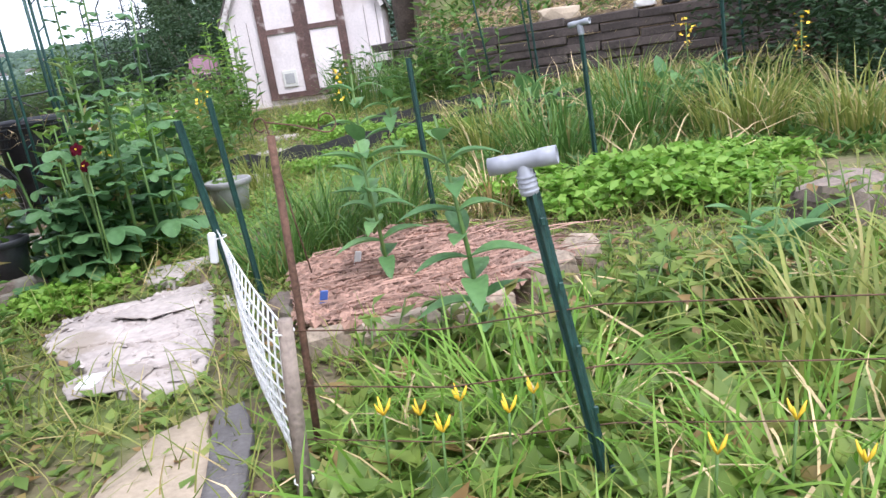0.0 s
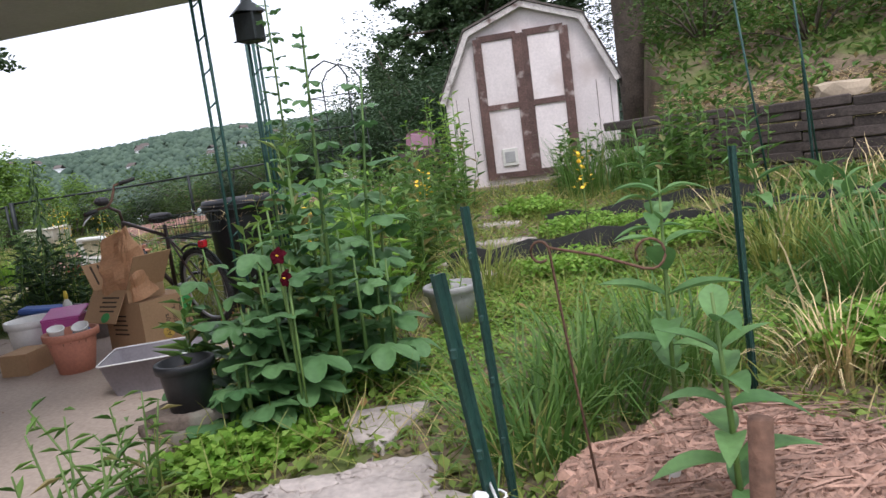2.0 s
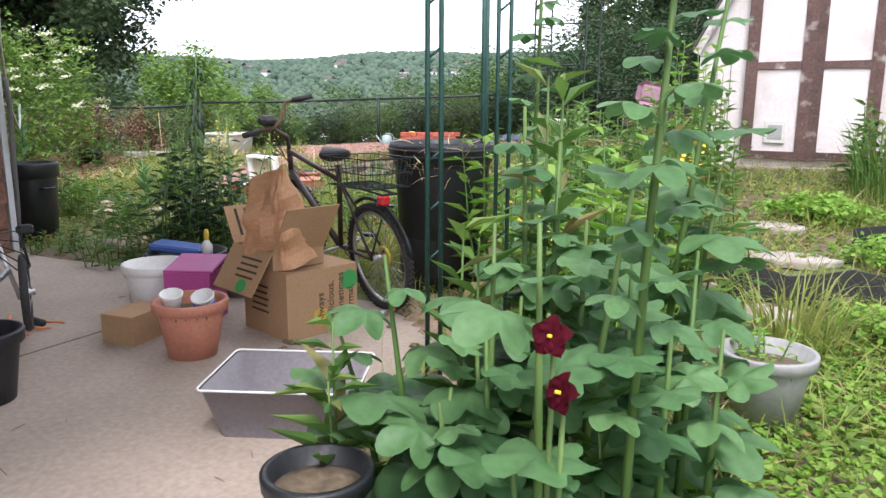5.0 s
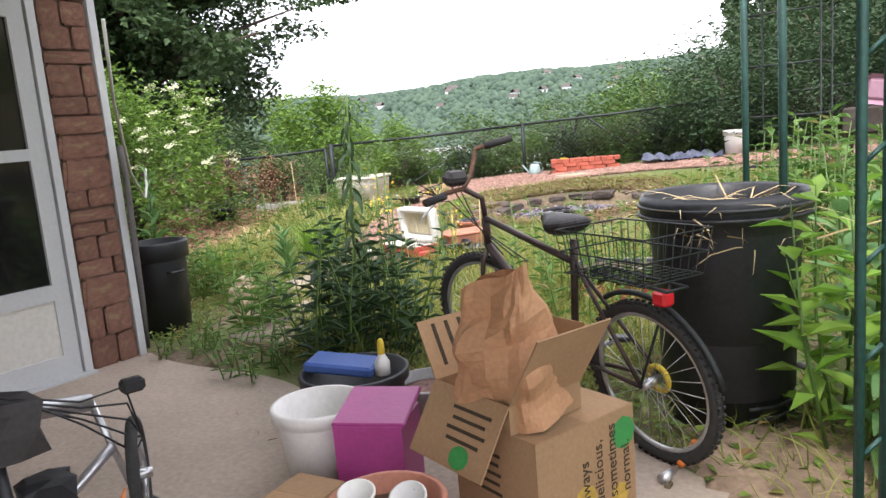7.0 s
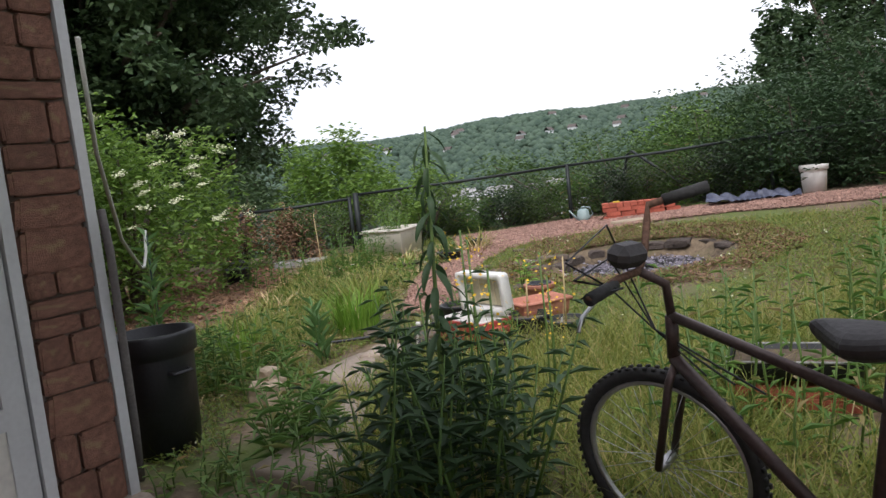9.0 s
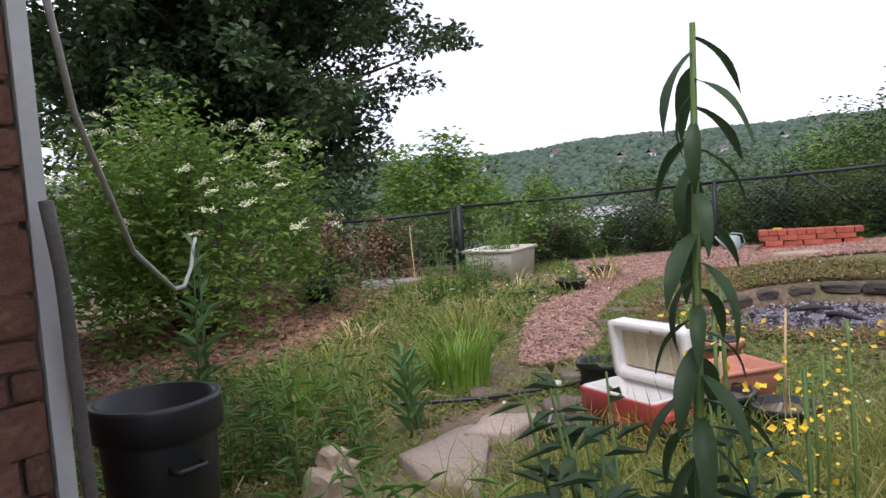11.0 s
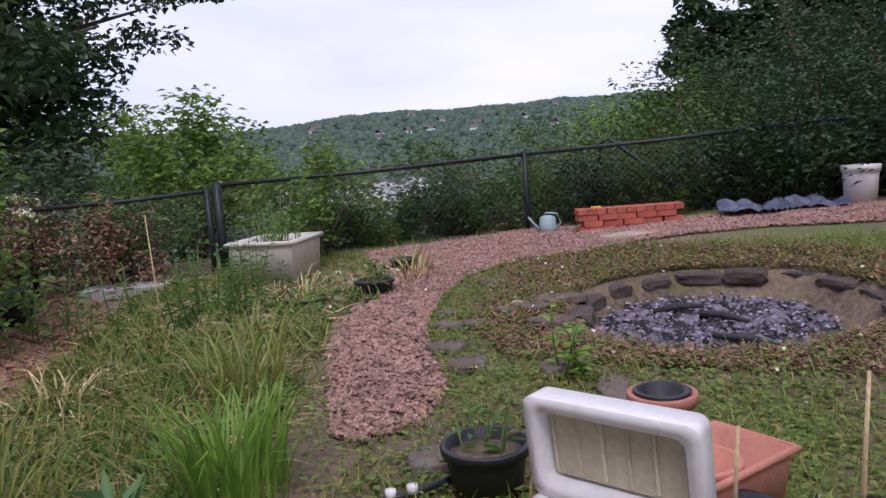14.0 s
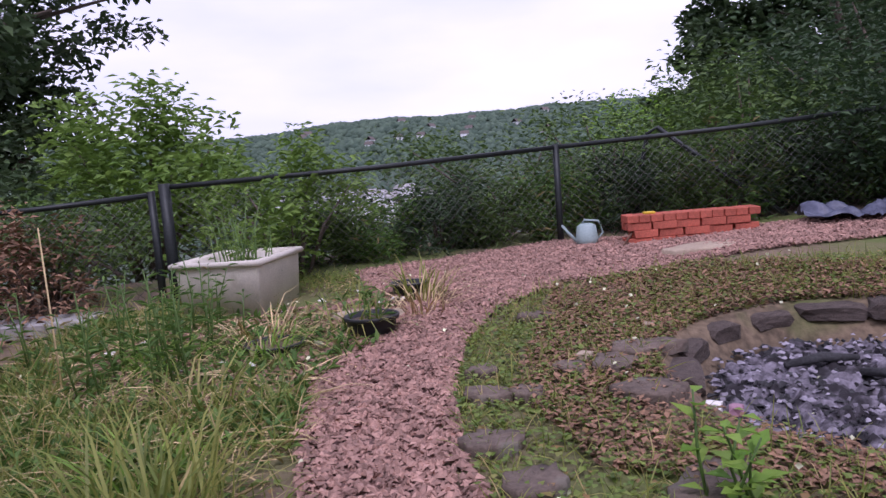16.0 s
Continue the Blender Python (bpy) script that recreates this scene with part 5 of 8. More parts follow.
for i, (z, s) in enumerate(((0.0, 0.46), (0.066, 0.42))):
    solid("stone_slab", plate([(s * (0.5 + 0.05 * math.sin(i * 3 + a * 2)) * math.cos(a), s * 0.42 * math.sin(a)) for a in np.linspace(0, PI2, 10)[:-1]], 0.068, 0.012, i), M_STONE,
          "rough grey stone slab in a small stack", "slab", "stacked stone slabs", at=pose(-2.7 + 0.02 * i, 4.62, FZ - 0.015 + z, 0, 0, 30 * i))

# large black bin with straw
can = thing("trash_can", "large dented black plastic bin filled with garden straw", "bin", at=pose(-3.86, 7.56, 0.06, 0, 0, 70) @ Matrix.Scale(1.1, 4))
part("body", lathe([(0.0, 0), (0.225, 0), (0.235, 0.02), (0.24, 0.14), (0.255, 0.16), (0.262, 0.5), (0.282, 0.78), (0.292, 0.8), (0.30, 0.83), (0.318, 0.84), (0.322, 0.9), (0.31, 0.93), (0.296, 0.92), (0.285, 0.8), (0.24, 0.05), (0.0, 0.04)], 40), M_BLACK, can)
for k in (0.885, 0.85):
    part("band", tube([(0.323 * math.cos(a), 0.323 * math.sin(a), k) for a in np.linspace(0, PI2, 37)[:-1]], 0.008, 6, True), M_BLACK, can)
part("drain_flap", block((0.06, 0.03, 0.09), pose(0.0, -0.262, 0.42, 0, 0, 0), 0.01), M_RUBBER, can, "torn hole edge")
part("tap", tube([(0.12, -0.235, 0.24), (0.12, -0.28, 0.24), (0.12, -0.29, 0.2)], 0.016, 8), M_GPLAST, can, "grey drain stub")
for k in range(3):
    part("foot_rib", tube([(0.246 * math.cos(a), 0.246 * math.sin(a), 0.03 + 0.045 * k) for a in np.linspace(-2.2, -0.9, 10)], 0.009, 6), M_BLACK, can)
n = 150
P = np.stack([RNG.normal(size=n) * 0.15, RNG.normal(size=n) * 0.15, RNG.uniform(0.8, 0.96, n)], 1) + np.array([-3.86, 7.56, 0.07])
solid("straw_heap", spread("blade", P, dirs(n, -0.05, 0.5), RNG.uniform(0.15, 0.42, n), 0.008, Geo()), M_STRAW, "dry straw and stalks heaped in the bin", "straw", kind="stuff")

# second bin by the house corner
bin2 = thing("trash_can", "tall black plastic bin at the house corner", "bin", at=pose(-8.0, 7.42, 0.06))
part("body", vessel(0.18, 0.215, 0.72, 0.008, 0.014), M_BLACK, bin2)
part("grip", tube([(0.2, -0.06, 0.5), (0.25, -0.05, 0.5), (0.25, 0.05, 0.5), (0.2, 0.06, 0.5)], 0.012, 6), M_BLACK, bin2)
solid("pipe", tube([(-7.5, 6.96, 1.5), (-7.53, 6.99, 1.3), (-7.68, 7.06, 0.4), (-7.74, 7.08, 0.08)], 0.02, 10), M_GREYMAT, "grey pipe leaning from the house corner", "pipe")
solid("rope", tube([(-7.5, 6.98, 2.3), (-7.9, 7.2, 1.8), (-8.5, 7.6, 1.3), (-9.1, 8.05, 1.05), (-9.4, 8.25, 1.03), (-9.65, 8.43, 1.12), (-9.8, 8.53, 1.24), (-9.9, 8.6, 1.28)], 0.012, 8), M_ROPE, "pale hose slung from the house corner to a stake", "hose")
solid("garden_stake", tube([(-9.9, 8.6, 0.0), (-9.9, 8.6, 1.28)], 0.013, 6), M_GREEN, "thin green stake holding up a pale hose", "stake")

# stone veneer on the house corner and wall, set in courses
VEN = thing("stone_facing", "brown stone veneer on the house wall", "wall", kind="structure")
rv = random.Random(12)


def veneer_piece(seed):
    bm = bmesh.new()
    bmesh.ops.create_cube(bm, size=1)
    rr = random.Random(seed)
    for v in bm.verts:
        v.co.y += rr.uniform(-0.04, 0.04)
        v.co.z += rr.uniform(-0.06, 0.06)
        v.co.x += rr.uniform(-0.15, 0.15)
    bmesh.ops.bevel(bm, geom=bm.edges[:], offset=0.07, segments=2, affect="EDGES")
    return as_mesh("stone_piece", bm, M_VENEER)


shapes = [veneer_piece(i) for i in range(6)]


def facing(y0, y1, z0, z1, axis):
    z = z0
    while z < z1 - 0.04:
        h = min(rv.choice((0.09, 0.12, 0.15, 0.2)), z1 - z)
        y = y0
        while y < y1 - 0.03:
            w = min(rv.uniform(0.12, 0.34), y1 - y)
            if y1 - y - w < 0.07:
                w = y1 - y
            ob = new("stone", rv.choice(shapes))
            ob.parent = VEN
            ob.scale = (0.05, w - 0.012, h - 0.012)
            if axis == "x":
                ob.location = (HX + 0.012, y + w / 2, z + h / 2)
            else:
                ob.location = (y + w / 2, 6.982, z + h / 2)
                ob.rotation_euler = (0, 0, math.pi / 2)
            y += w
        z += h


facing(6.625, 6.945, 0.07, 2.55, "x")
facing(4.7, 5.72, 0.07, 2.52, "x")
facing(-8.7, -7.72, 0.07, 2.5, "y")


# ---- bicycles ----
def wheel(parent, c, axis, r, name="wheel", tyre_r=0.024, spokes=28, knob=True):
    """A spoked wheel: centre and unit axle direction."""
    q = Vector((0, 0, 1)).rotation_difference(Vector(axis)).to_matrix().to_4x4()
    m = Matrix.Translation(c) @ q
    ring = [(r * math.cos(a), r * math.sin(a), 0) for a in np.linspace(0, PI2, 41)[:-1]]
    w = part(name, tube([(0, 0, -0.045), (0, 0, 0.045)], 0.018, 10), M_ALU, parent, "steel hub", at=m)
    part("tyre", tube([(p[0] * (r - tyre_r) / r, p[1] * (r - tyre_r) / r, 0) for p in ring], tyre_r, 10, True), M_RUBBER, w, "black rubber tyre")
    part("rim", tube([(p[0] * (r - tyre_r * 2.2) / r, p[1] * (r - tyre_r * 2.2) / r, 0) for p in ring], 0.011, 8, True), M_ALU, w, "alloy rim")
    g = Geo()
    for i in range(spokes):
        a = PI2 * i / spokes
        b = a + (0.35 if i % 2 else -0.35)
        tube([(0.018 * math.cos(b), 0.018 * math.sin(b), 0.03 * (-1) ** (i // 2)), ((r - 0.05) * math.cos(a), (r - 0.05) * math.sin(a), 0)], 0.0015, 3, g=g)
    part("spokes", g, M_ALU, w)
    if knob:
        k = Geo()
        for i in range(64):
            a = PI2 * i / 64
            for s in (-0.012, 0.012):
                box(k, ((r - 0.001) * math.cos(a), (r - 0.001) * math.sin(a), s), (0.008, 0.014, 0.012), 0, Matrix.Rotation(a, 4, "Z"))
        kk_ = part("tread", k, M_RUBBER, w, "knobbly tread")
        kk_["kind"] = "stuff"
    return w


bike = thing("bicycle", "old brown mountain bike with a wire rear basket", "bicycle", at=Matrix.Identity(4))
RW, FW = Vector((-3.96, 7.0, 0.07)), Vector((-4.99, 7.45, 0.14))
fwd = (FW - RW).normalized()
side = Vector((0, 0, 1)).cross(fwd).normalized()
lean_v = (Vector((0, 0, 1)) + side * 0.13).normalized()


def bp(along, up, out=0.0):
    return RW + fwd * along + lean_v * up + side * out


axle = fwd.cross(lean_v).normalized()
turn = (axle + fwd * 0.28).normalized()
wheel(bike, bp(0, 0.335), axle, 0.335)
wheel(bike, bp(1.14, 0.335), turn, 0.335)
BB, HT, HB, ST, RA, FA = bp(0.46, 0.3), bp(1.0, 0.87), bp(1.02, 0.73), bp(0.36, 0.76), bp(0, 0.335), bp(1.14, 0.335)
for nm, a, b, r in (("top_tube", ST, HT, 0.016), ("down_tube", BB, HB, 0.021), ("seat_tube", BB, bp(0.34, 0.86), 0.017), ("head_tube", HB, HT, 0.02)):
    part(nm, tube([a, b], r, 10), M_BIKE, bike)
for o in (-0.055, 0.055):
    ax = axle * o
    part("seat_stay", tube([ST, RA + ax], 0.009, 8), M_BIKE, bike)
    part("chain_stay", tube([BB, RA + ax], 0.01, 8), M_BIKE, bike)
    fx = turn * o
    part("fork_blade", tube([HB - lean_v * 0.02, HB + fx - lean_v * 0.06, FA + fx], 0.013, 8), M_BIKE, bike)
part("crank", tube([BB - axle * 0.1 + fwd * 0.15 - lean_v * 0.08, BB - axle * 0.09, BB + axle * 0.09, BB + axle * 0.1 - fwd * 0.15 + lean_v * 0.08], 0.011, 8), M_ALU, bike, "alloy crank arms")
part("chainring", tube([BB + axle * 0.06 + (fwd * math.cos(a) + lean_v * math.sin(a)) * 0.085 for a in np.linspace(0, PI2, 25)[:-1]], 0.005, 6, True), M_RUST, bike, "rusty chainring")
for s_ in (1, -1):
    c = BB + axle * 0.14 * s_ - (fwd * 0.15 - lean_v * 0.08) * s_
    part("pedal", block((0.09, 0.06, 0.022), Matrix.Translation(c) @ pose(0, 0, -0.01, 0, 0, 20), 0.005), M_BLACK, bike)
part("sprocket", tube([RA + axle * 0.04 + (fwd * math.cos(a) + lean_v * math.sin(a)) * 0.05 for a in np.linspace(0, PI2, 19)[:-1]], 0.012, 6, True), M_YELLOW, bike, "dull yellow spoke guard")
sd = bmesh.new()
bmesh.ops.create_uvsphere(sd, u_segments=20, v_segments=12, radius=1)
for v in sd.verts:
    x = v.co.x
    wdt = 0.1 if x < 0 else 0.1 - 0.07 * min(1, x * 1.2)
    v.co = Vector((x * 0.14, v.co.y * wdt, v.co.z * 0.045 + 0.02 * x * x))
part("saddle", sd, M_SADDLE, bike, "worn black saddle", at=Matrix.Translation(bp(0.4, 0.92)) @ pose(0, 0, 0, 0, 0, math.degrees(math.atan2(fwd.y, fwd.x))))
P0 = Vector((-4.97, 7.2, 1.15))
LOW, HIGH, TIP = Vector((-5.02, 6.96, 1.11)), Vector((-4.99, 7.36, 1.33)), Vector((-4.83, 7.45, 1.37))
part("stem", tube([HT, HT + lean_v * 0.1, P0], 0.014, 10), M_BIKE, bike)
part("handlebar", tube([LOW, LOW.lerp(P0, 0.55) + Vector((0, 0, 0.01)), P0, P0 + Vector((-0.01, 0.08, 0.05)), HIGH - Vector((0, 0.02, 0.05)), HIGH, TIP], 0.012, 10), M_RUST, bike)
for a, b in ((HIGH.lerp(TIP, 0.25), TIP), (LOW.lerp(P0, 0.5), LOW)):
    part("grip", tube([a, b], 0.019, 10), M_RUBBER, bike, "black rubber grip")
part("lamp", block((0.12, 0.09, 0.07), Matrix.Translation(P0 + Vector((-0.02, -0.04, 0.02))) @ pose(0, 0, 0, 10, 0, 70), 0.025), M_SADDLE, bike, "dark handlebar pouch")
for k in range(3):
    o = Vector((0.02 * k, 0, 0))
    part("cable", tube([LOW.lerp(P0, 0.4) + o, LOW + Vector((-0.07, 0.02, 0.1 - 0.05 * k)) + o, P0 + Vector((-0.09, 0.0, 0.14 - 0.1 * k)), HT + fwd * 0.08 - lean_v * 0.06, bp(0.9 - 0.1 * k, 0.7)], 0.0035, 5), M_BLACK, bike)
part("brake_lever", tube([LOW.lerp(P0, 0.45) + Vector((-0.02, 0, -0.01)), LOW + Vector((-0.05, 0.05, -0.06)), LOW + Vector((-0.04, -0.0, -0.09))], 0.006, 6), M_ALU, bike)
# rear rack, basket, lamp
bx_c = bp(0.02, 0.78)
yaw_b = math.degrees(math.atan2(fwd.y, fwd.x))
bm_ = Matrix.Translation(bx_c) @ pose(0, 0, 0, 0, 0, yaw_b)
L2, W2, H2 = 0.21, 0.15, 0.17
rails = [tube([(-L2 * k, -W2 * k, z), (L2 * k, -W2 * k, z), (L2 * k, W2 * k, z), (-L2 * k, W2 * k, z)], 0.0035, 5, True) for z, k in ((0.0, 1.0), (H2 / 2, 1.07), (H2, 1.13))]
basket = part("basket", rails[2], M_FENCE, bike, "bent black wire basket", at=bm_)
for g in rails[:2]:
    part("wire_rail", g, M_FENCE, basket)
for i in range(12):
    x = -L2 + 2 * L2 * i / 11
    part("wire", tube([(x * 1.12, -W2 * 1.15, H2), (x, -W2, 0), (x, W2, 0), (x * 1.12, W2 * 1.15, H2)], 0.0022, 4), M_FENCE, basket)
for i in range(8):
    y = -W2 + 2 * W2 * i / 7
    part("wire", tube([(-L2 * 1.12, y * 1.15, H2), (-L2, y, 0), (L2, y, 0), (L2 * 1.12, y * 1.15, H2)], 0.0022, 4), M_FENCE, basket)
part("rack", tube([bp(-0.2, 0.76, -0.05), bp(0.2, 0.76, -0.05), bp(0.2, 0.76, 0.05), bp(-0.2, 0.76, 0.05)], 0.007, 6, True), M_FENCE, bike)
part("rack_stay", tube([bp(-0.12, 0.76, -0.05), RA - axle * 0.06], 0.006, 6), M_FENCE, bike)
part("tail_lamp", block((0.07, 0.06, 0.06), Matrix.Translation(bp(-0.12, 0.68)) @ pose(0, 0, 0, 0, 0, yaw_b), 0.012), M_REDL, bike, "red reflector lamp")
part("mudguard", tube([RA + (fwd * math.cos(a) + lean_v * math.sin(a)) * 0.365 for a in np.linspace(1.0, 2.9, 14)], 0.012, 6), M_FENCE, bike)

# folded silver bike standing by the house
fb = thing("folding_bicycle", "silver folding bicycle standing folded by the house", "bicycle", at=pose(-5.5, 5.2, FZ, 0, 0, 75))
wheel(fb, Vector((0.42, -0.05, 0.25)), Vector((1, -0.35, 0)).normalized(), 0.21, tyre_r=0.021, spokes=20, knob=False)
wheel(fb, Vector((-0.02, 0.12, 0.23)), Vector((1, 0.05, 0)).normalized(), 0.2, tyre_r=0.021, spokes=20, knob=False)
for nm, pts, r in (("main_tube", [(-0.42, -0.08, 0.55), (-0.2, -0.1, 0.62), (0.05, -0.1, 0.6), (0.3, -0.06, 0.56)], 0.03), ("seat_tube", [(-0.08, -0.12, 0.12), (-0.05, -0.12, 0.6)], 0.022),
                   ("lower_tube", [(-0.05, -0.14, 0.2), (0.16, -0.12, 0.27), (0.34, -0.1, 0.4)], 0.018), ("rear_stay", [(0.3, -0.06, 0.56), (0.38, -0.09, 0.23)], 0.012), ("curved_tube", [(-0.2, -0.1, 0.6), (-0.16, -0.13, 0.4), (-0.06, -0.13, 0.34)], 0.018)):
    part(nm, tube(pts, r, 10), M_ALU, fb, "bare aluminium tube")
part("handlebar", tube([(-0.35, -0.1, 0.8), (-0.28, -0.1, 0.66), (-0.1, -0.16, 0.62), (0.1, -0.16, 0.64)], 0.013, 8), M_BLACK, fb, "folded black handlebar")
part("bag_roll", rock((0.26, 0.2, 0.2), 3), M_SADDLE, fb, "black bundle of cable and cloth", at=pose(0.0, -0.12, 0.48))
part("grip", block((0.1, 0.1, 0.09), pose(-0.38, -0.1, 0.8), 0.02), M_BLACK, fb)
for k in range(5):
    part("cable", tube([(-0.3 + 0.05 * k, -0.12, 0.62), (-0.1 + 0.06 * k, -0.2, 0.74 - 0.03 * k), (0.25, -0.16, 0.6 - 0.02 * k), (0.4, -0.12, 0.6 - 0.06 * k), (0.44, -0.1, 0.4)], 0.004, 5), M_BLACK, fb)
part("lamp", block((0.08, 0.05, 0.05), pose(0.42, -0.14, 0.58), 0.012), M_BLACK, fb)
part("motor", rock((0.16, 0.12, 0.14), 5), M_BLACK, fb, "black bottom bracket case", at=pose(0.12, -0.1, 0.24))
part("stand", tube([(0.0, -0.12, 0.5), (0.02, -0.14, 0.02)], 0.02, 8), M_BLACK, fb)
solid("white_board", block((0.36, 0.02, 0.42), None, 0.004), M_WPLAST, "white plastic board leaning behind the folded bike", "board", at=pose(-5.62, 5.06, FZ, -8, 0, 12))
pail("bucket", -4.7, 4.96, FZ, 0.122, 0.165, 0.31, M_BLACK, "black rubber bucket on the patio")
chair = thing("wooden_stool", "old brown wooden stool beside the house", "stool", at=pose(-5.38, 4.66, FZ, 0, 0, 30))
for x in (-0.15, 0.15):
    for y in (-0.15, 0.15):
        part("leg", tube([(x * 1.15, y * 1.15, 0), (x, y, 0.44)], [0.018, 0.022], 8), M_TIMBER, chair)
part("seat", block((0.4, 0.4, 0.035), pose(0, 0, 0.44), 0.008), M_TIMBER, chair)
pail("bucket", -5.38, 4.66, FZ, 0.11, 0.14, 0.34, M_RED, "red plastic bucket beside the folded bike")
cab = Geo()
for k in range(4):
    tube([(-5.75 + 0.4 * u, 5.55 + 0.06 * k + 0.07 * math.sin(5 * u + k), FZ + 0.008 + 0.006 * k) for u in np.linspace(0, 1, 9)], 0.006, 6, g=cab)
solid("extension_cord", cab, M_ORANGE, "orange extension cord lying on the patio", "cord")
solid("torch", tube([(-5.55, 5.72, FZ + 0.035), (-5.42, 5.72, FZ + 0.035)], [0.028, 0.02], 10), M_BLACK, "black plug lying by the orange cord", "plug")
tool = thing("hand_trowel", "hand tool with an orange handle on the patio", "tool", at=pose(-3.86, 6.92, FZ + 0.03, 0, 0, 80))
part("handle", tube([(0, 0, 0), (0.13, 0, 0.04)], [0.015, 0.019], 10), M_ORANGE, tool, "orange handle")
part("blade", tube([(-0.13, 0, -0.01), (-0.02, 0, 0)], [0.025, 0.008], 8), M_ALU, tool, "steel head")
for i in range(14):
    x, y = rv.uniform(-4.1, -3.4), rv.uniform(5.9, 6.8)
    if inside(PATIO, np.array([x]), np.array([y]))[0]:
        solid("soil_clod", rock((rv.uniform(.02, .05), rv.uniform(.02, .05), .02), i), M_SOIL, "small clod of soil on the patio", "clod", "clods on the patio", at=pose(x, y, FZ - 0.003))
n = 70
P = np.stack([RNG.uniform(-6.8, -3.3, n), RNG.uniform(4.2, 7.0, n), np.full(n, FZ + 0.004)], 1)
solid("patio_litter", spread("blade", P, dirs(n, -0.02, 0.03), RNG.uniform(0.04, 0.14, n), 0.005, Geo()), M_LEAD, "twigs and dry bits on the patio", "litter", kind="stuff")

# ---- yard things ----
cooler = thing("cooler", "open red and white picnic cooler on the grass", "cooler", at=pose(-7.207, 9.457, on_land(-7.2, 9.45), 0, 0, -15))
cw, cd, ch = 0.51, 0.31, 0.23


def shell(w, d, h, wall, slot=0, floor=0.03, taper=0.94, r=0.03):
    """A rounded rectangular tub, open above."""
    def ring(k, z, dw=0.0):
        out = []
        for sx, sy, a0 in ((1, 1, 0), (-1, 1, 90), (-1, -1, 180), (1, -1, 270)):
            for q in range(4):
                a = radians(a0 + 30 * q)
                out.append((sx * (w / 2 * k - dw - r) + r * math.cos(a), sy * (d / 2 * k - dw - r) + r * math.sin(a), z))
        return out
    rs = [ring(taper, 0), ring(1, h * 0.97), ring(1, h), ring(1, h, wall), ring(taper, floor, wall)]
    v = [p for q in rs for p in q]
    g = Geo().add(v, [[b * 16 + i, b * 16 + (i + 1) % 16, (b + 1) * 16 + (i + 1) % 16, (b + 1) * 16 + i] for b in range(4) for i in range(16)])
    for q in (list(range(16))[::-1], list(range(64, 80))):
        g.f.append(np.array([q]))
        g.m.append(slot)
        g.v.append(np.zeros((0, 3)))
    return g


part("body", shell(cw, cd, ch, 0.012), M_RED, cooler, "red cooler body")
part("liner", shell(cw - 0.02, cd - 0.02, ch - 0.02, 0.028, floor=0.05), M_WPLAST, cooler, "white liner", at=pose(0, 0, 0.026))
part("lid", shell(cw, cd - 0.005, 0.085, 0.04, floor=0.03, taper=0.97), M_WPLAST, cooler, "thick white lid standing open", at=pose(0, cd / 2 + 0.012, ch + cd / 2 + 0.015, 97, 0, 0))
lidp = block((cw - 0.11, cd - 0.11, 0.004), None, 0.0)
part("lid_lining", lidp, M_LIDIN, cooler, "yellowed stained lid lining", at=pose(0, cd / 2 - 0.025, ch + cd / 2 + 0.015, 97, 0, 0))
for k in range(6):
    part("lining_rib", block((0.01, cd - 0.13, 0.006), None, 0.002), M_LIDIN, cooler, "", at=pose(-0.19 + 0.076 * k, cd / 2 - 0.03, ch + cd / 2 + 0.015, 97, 0, 0))
part("handle", block((0.03, 0.2, 0.045), pose(cw / 2 + 0.012, 0, ch - 0.09), 0.01), M_RED, cooler, "red side handle")
part("badge", block((0.14, 0.004, 0.03), pose(0.02, -cd / 2 * 0.98 - 0.002, ch * 0.45), 0.001), M_RED, cooler, "raised maker's plate")
for z in (0.1, 0.135):
    part("latch", block((0.025, 0.012, 0.012), pose(cw / 2 - 0.03, cd / 2 - 0.06, ch + z), 0.003), M_WPLAST, cooler)
pots = [(-7.75, 10.02, 0.125, 0.15, 0.19, "black nursery pot with a young plant"), (-7.52, 9.2, 0.08, 0.095, 0.13, "small ribbed black pot with a plant label"), (-6.9, 9.7, 0.13, 0.16, 0.2, "black nursery pot with a dry stem"),
        (-6.88, 9.42, 0.15, 0.18, 0.12, "wide black pot with weeds"), (-6.6, 9.72, 0.11, 0.14, 0.17, "black nursery pot with a cut cane"), (-9.85, 12.75, 0.13, 0.15, 0.14, "black pot with grass beside the path"), (-10.25, 12.35, 0.14, 0.16, 0.08, "low black pot lid by the path"),
        (-13.0, 11.75, 0.16, 0.19, 0.24, "black nursery pot under the elder bush"), (-12.6, 11.5, 0.15, 0.18, 0.22, "black nursery pot under the elder bush"), (-10.05, 13.6, 0.1, 0.12, 0.12, "small black pot by the planter")]
for x, y, r0, r1, h, lb in pots:
    pail("nursery_pot", x, y, on_land(x, y) - 0.01, r0, r1, h, M_BLACK, lb, "pot", M_SOIL, group="black nursery pots")
for x, y, h in ((-7.75, 10.02, 0.22), (-6.88, 9.42, 0.12), (-9.85, 12.75, 0.2)):
    stand("pot_plant", x, y, 0.08, 6, h + 0.16, 0.1, 0.3, 6, L_WEED, "young green plant growing in a black pot", "plant", int(x * -100), lean=0.2)
for x, y, h in ((-6.9, 9.7, 0.34), (-6.6, 9.72, 0.5)):
    solid("cane", tube([(x, y, on_land(x, y) + 0.1), (x + 0.02, y, on_land(x, y) + 0.1 + h)], [0.008, 0.005], 6), M_STRAW, "thin dry cane standing in a pot", "cane")
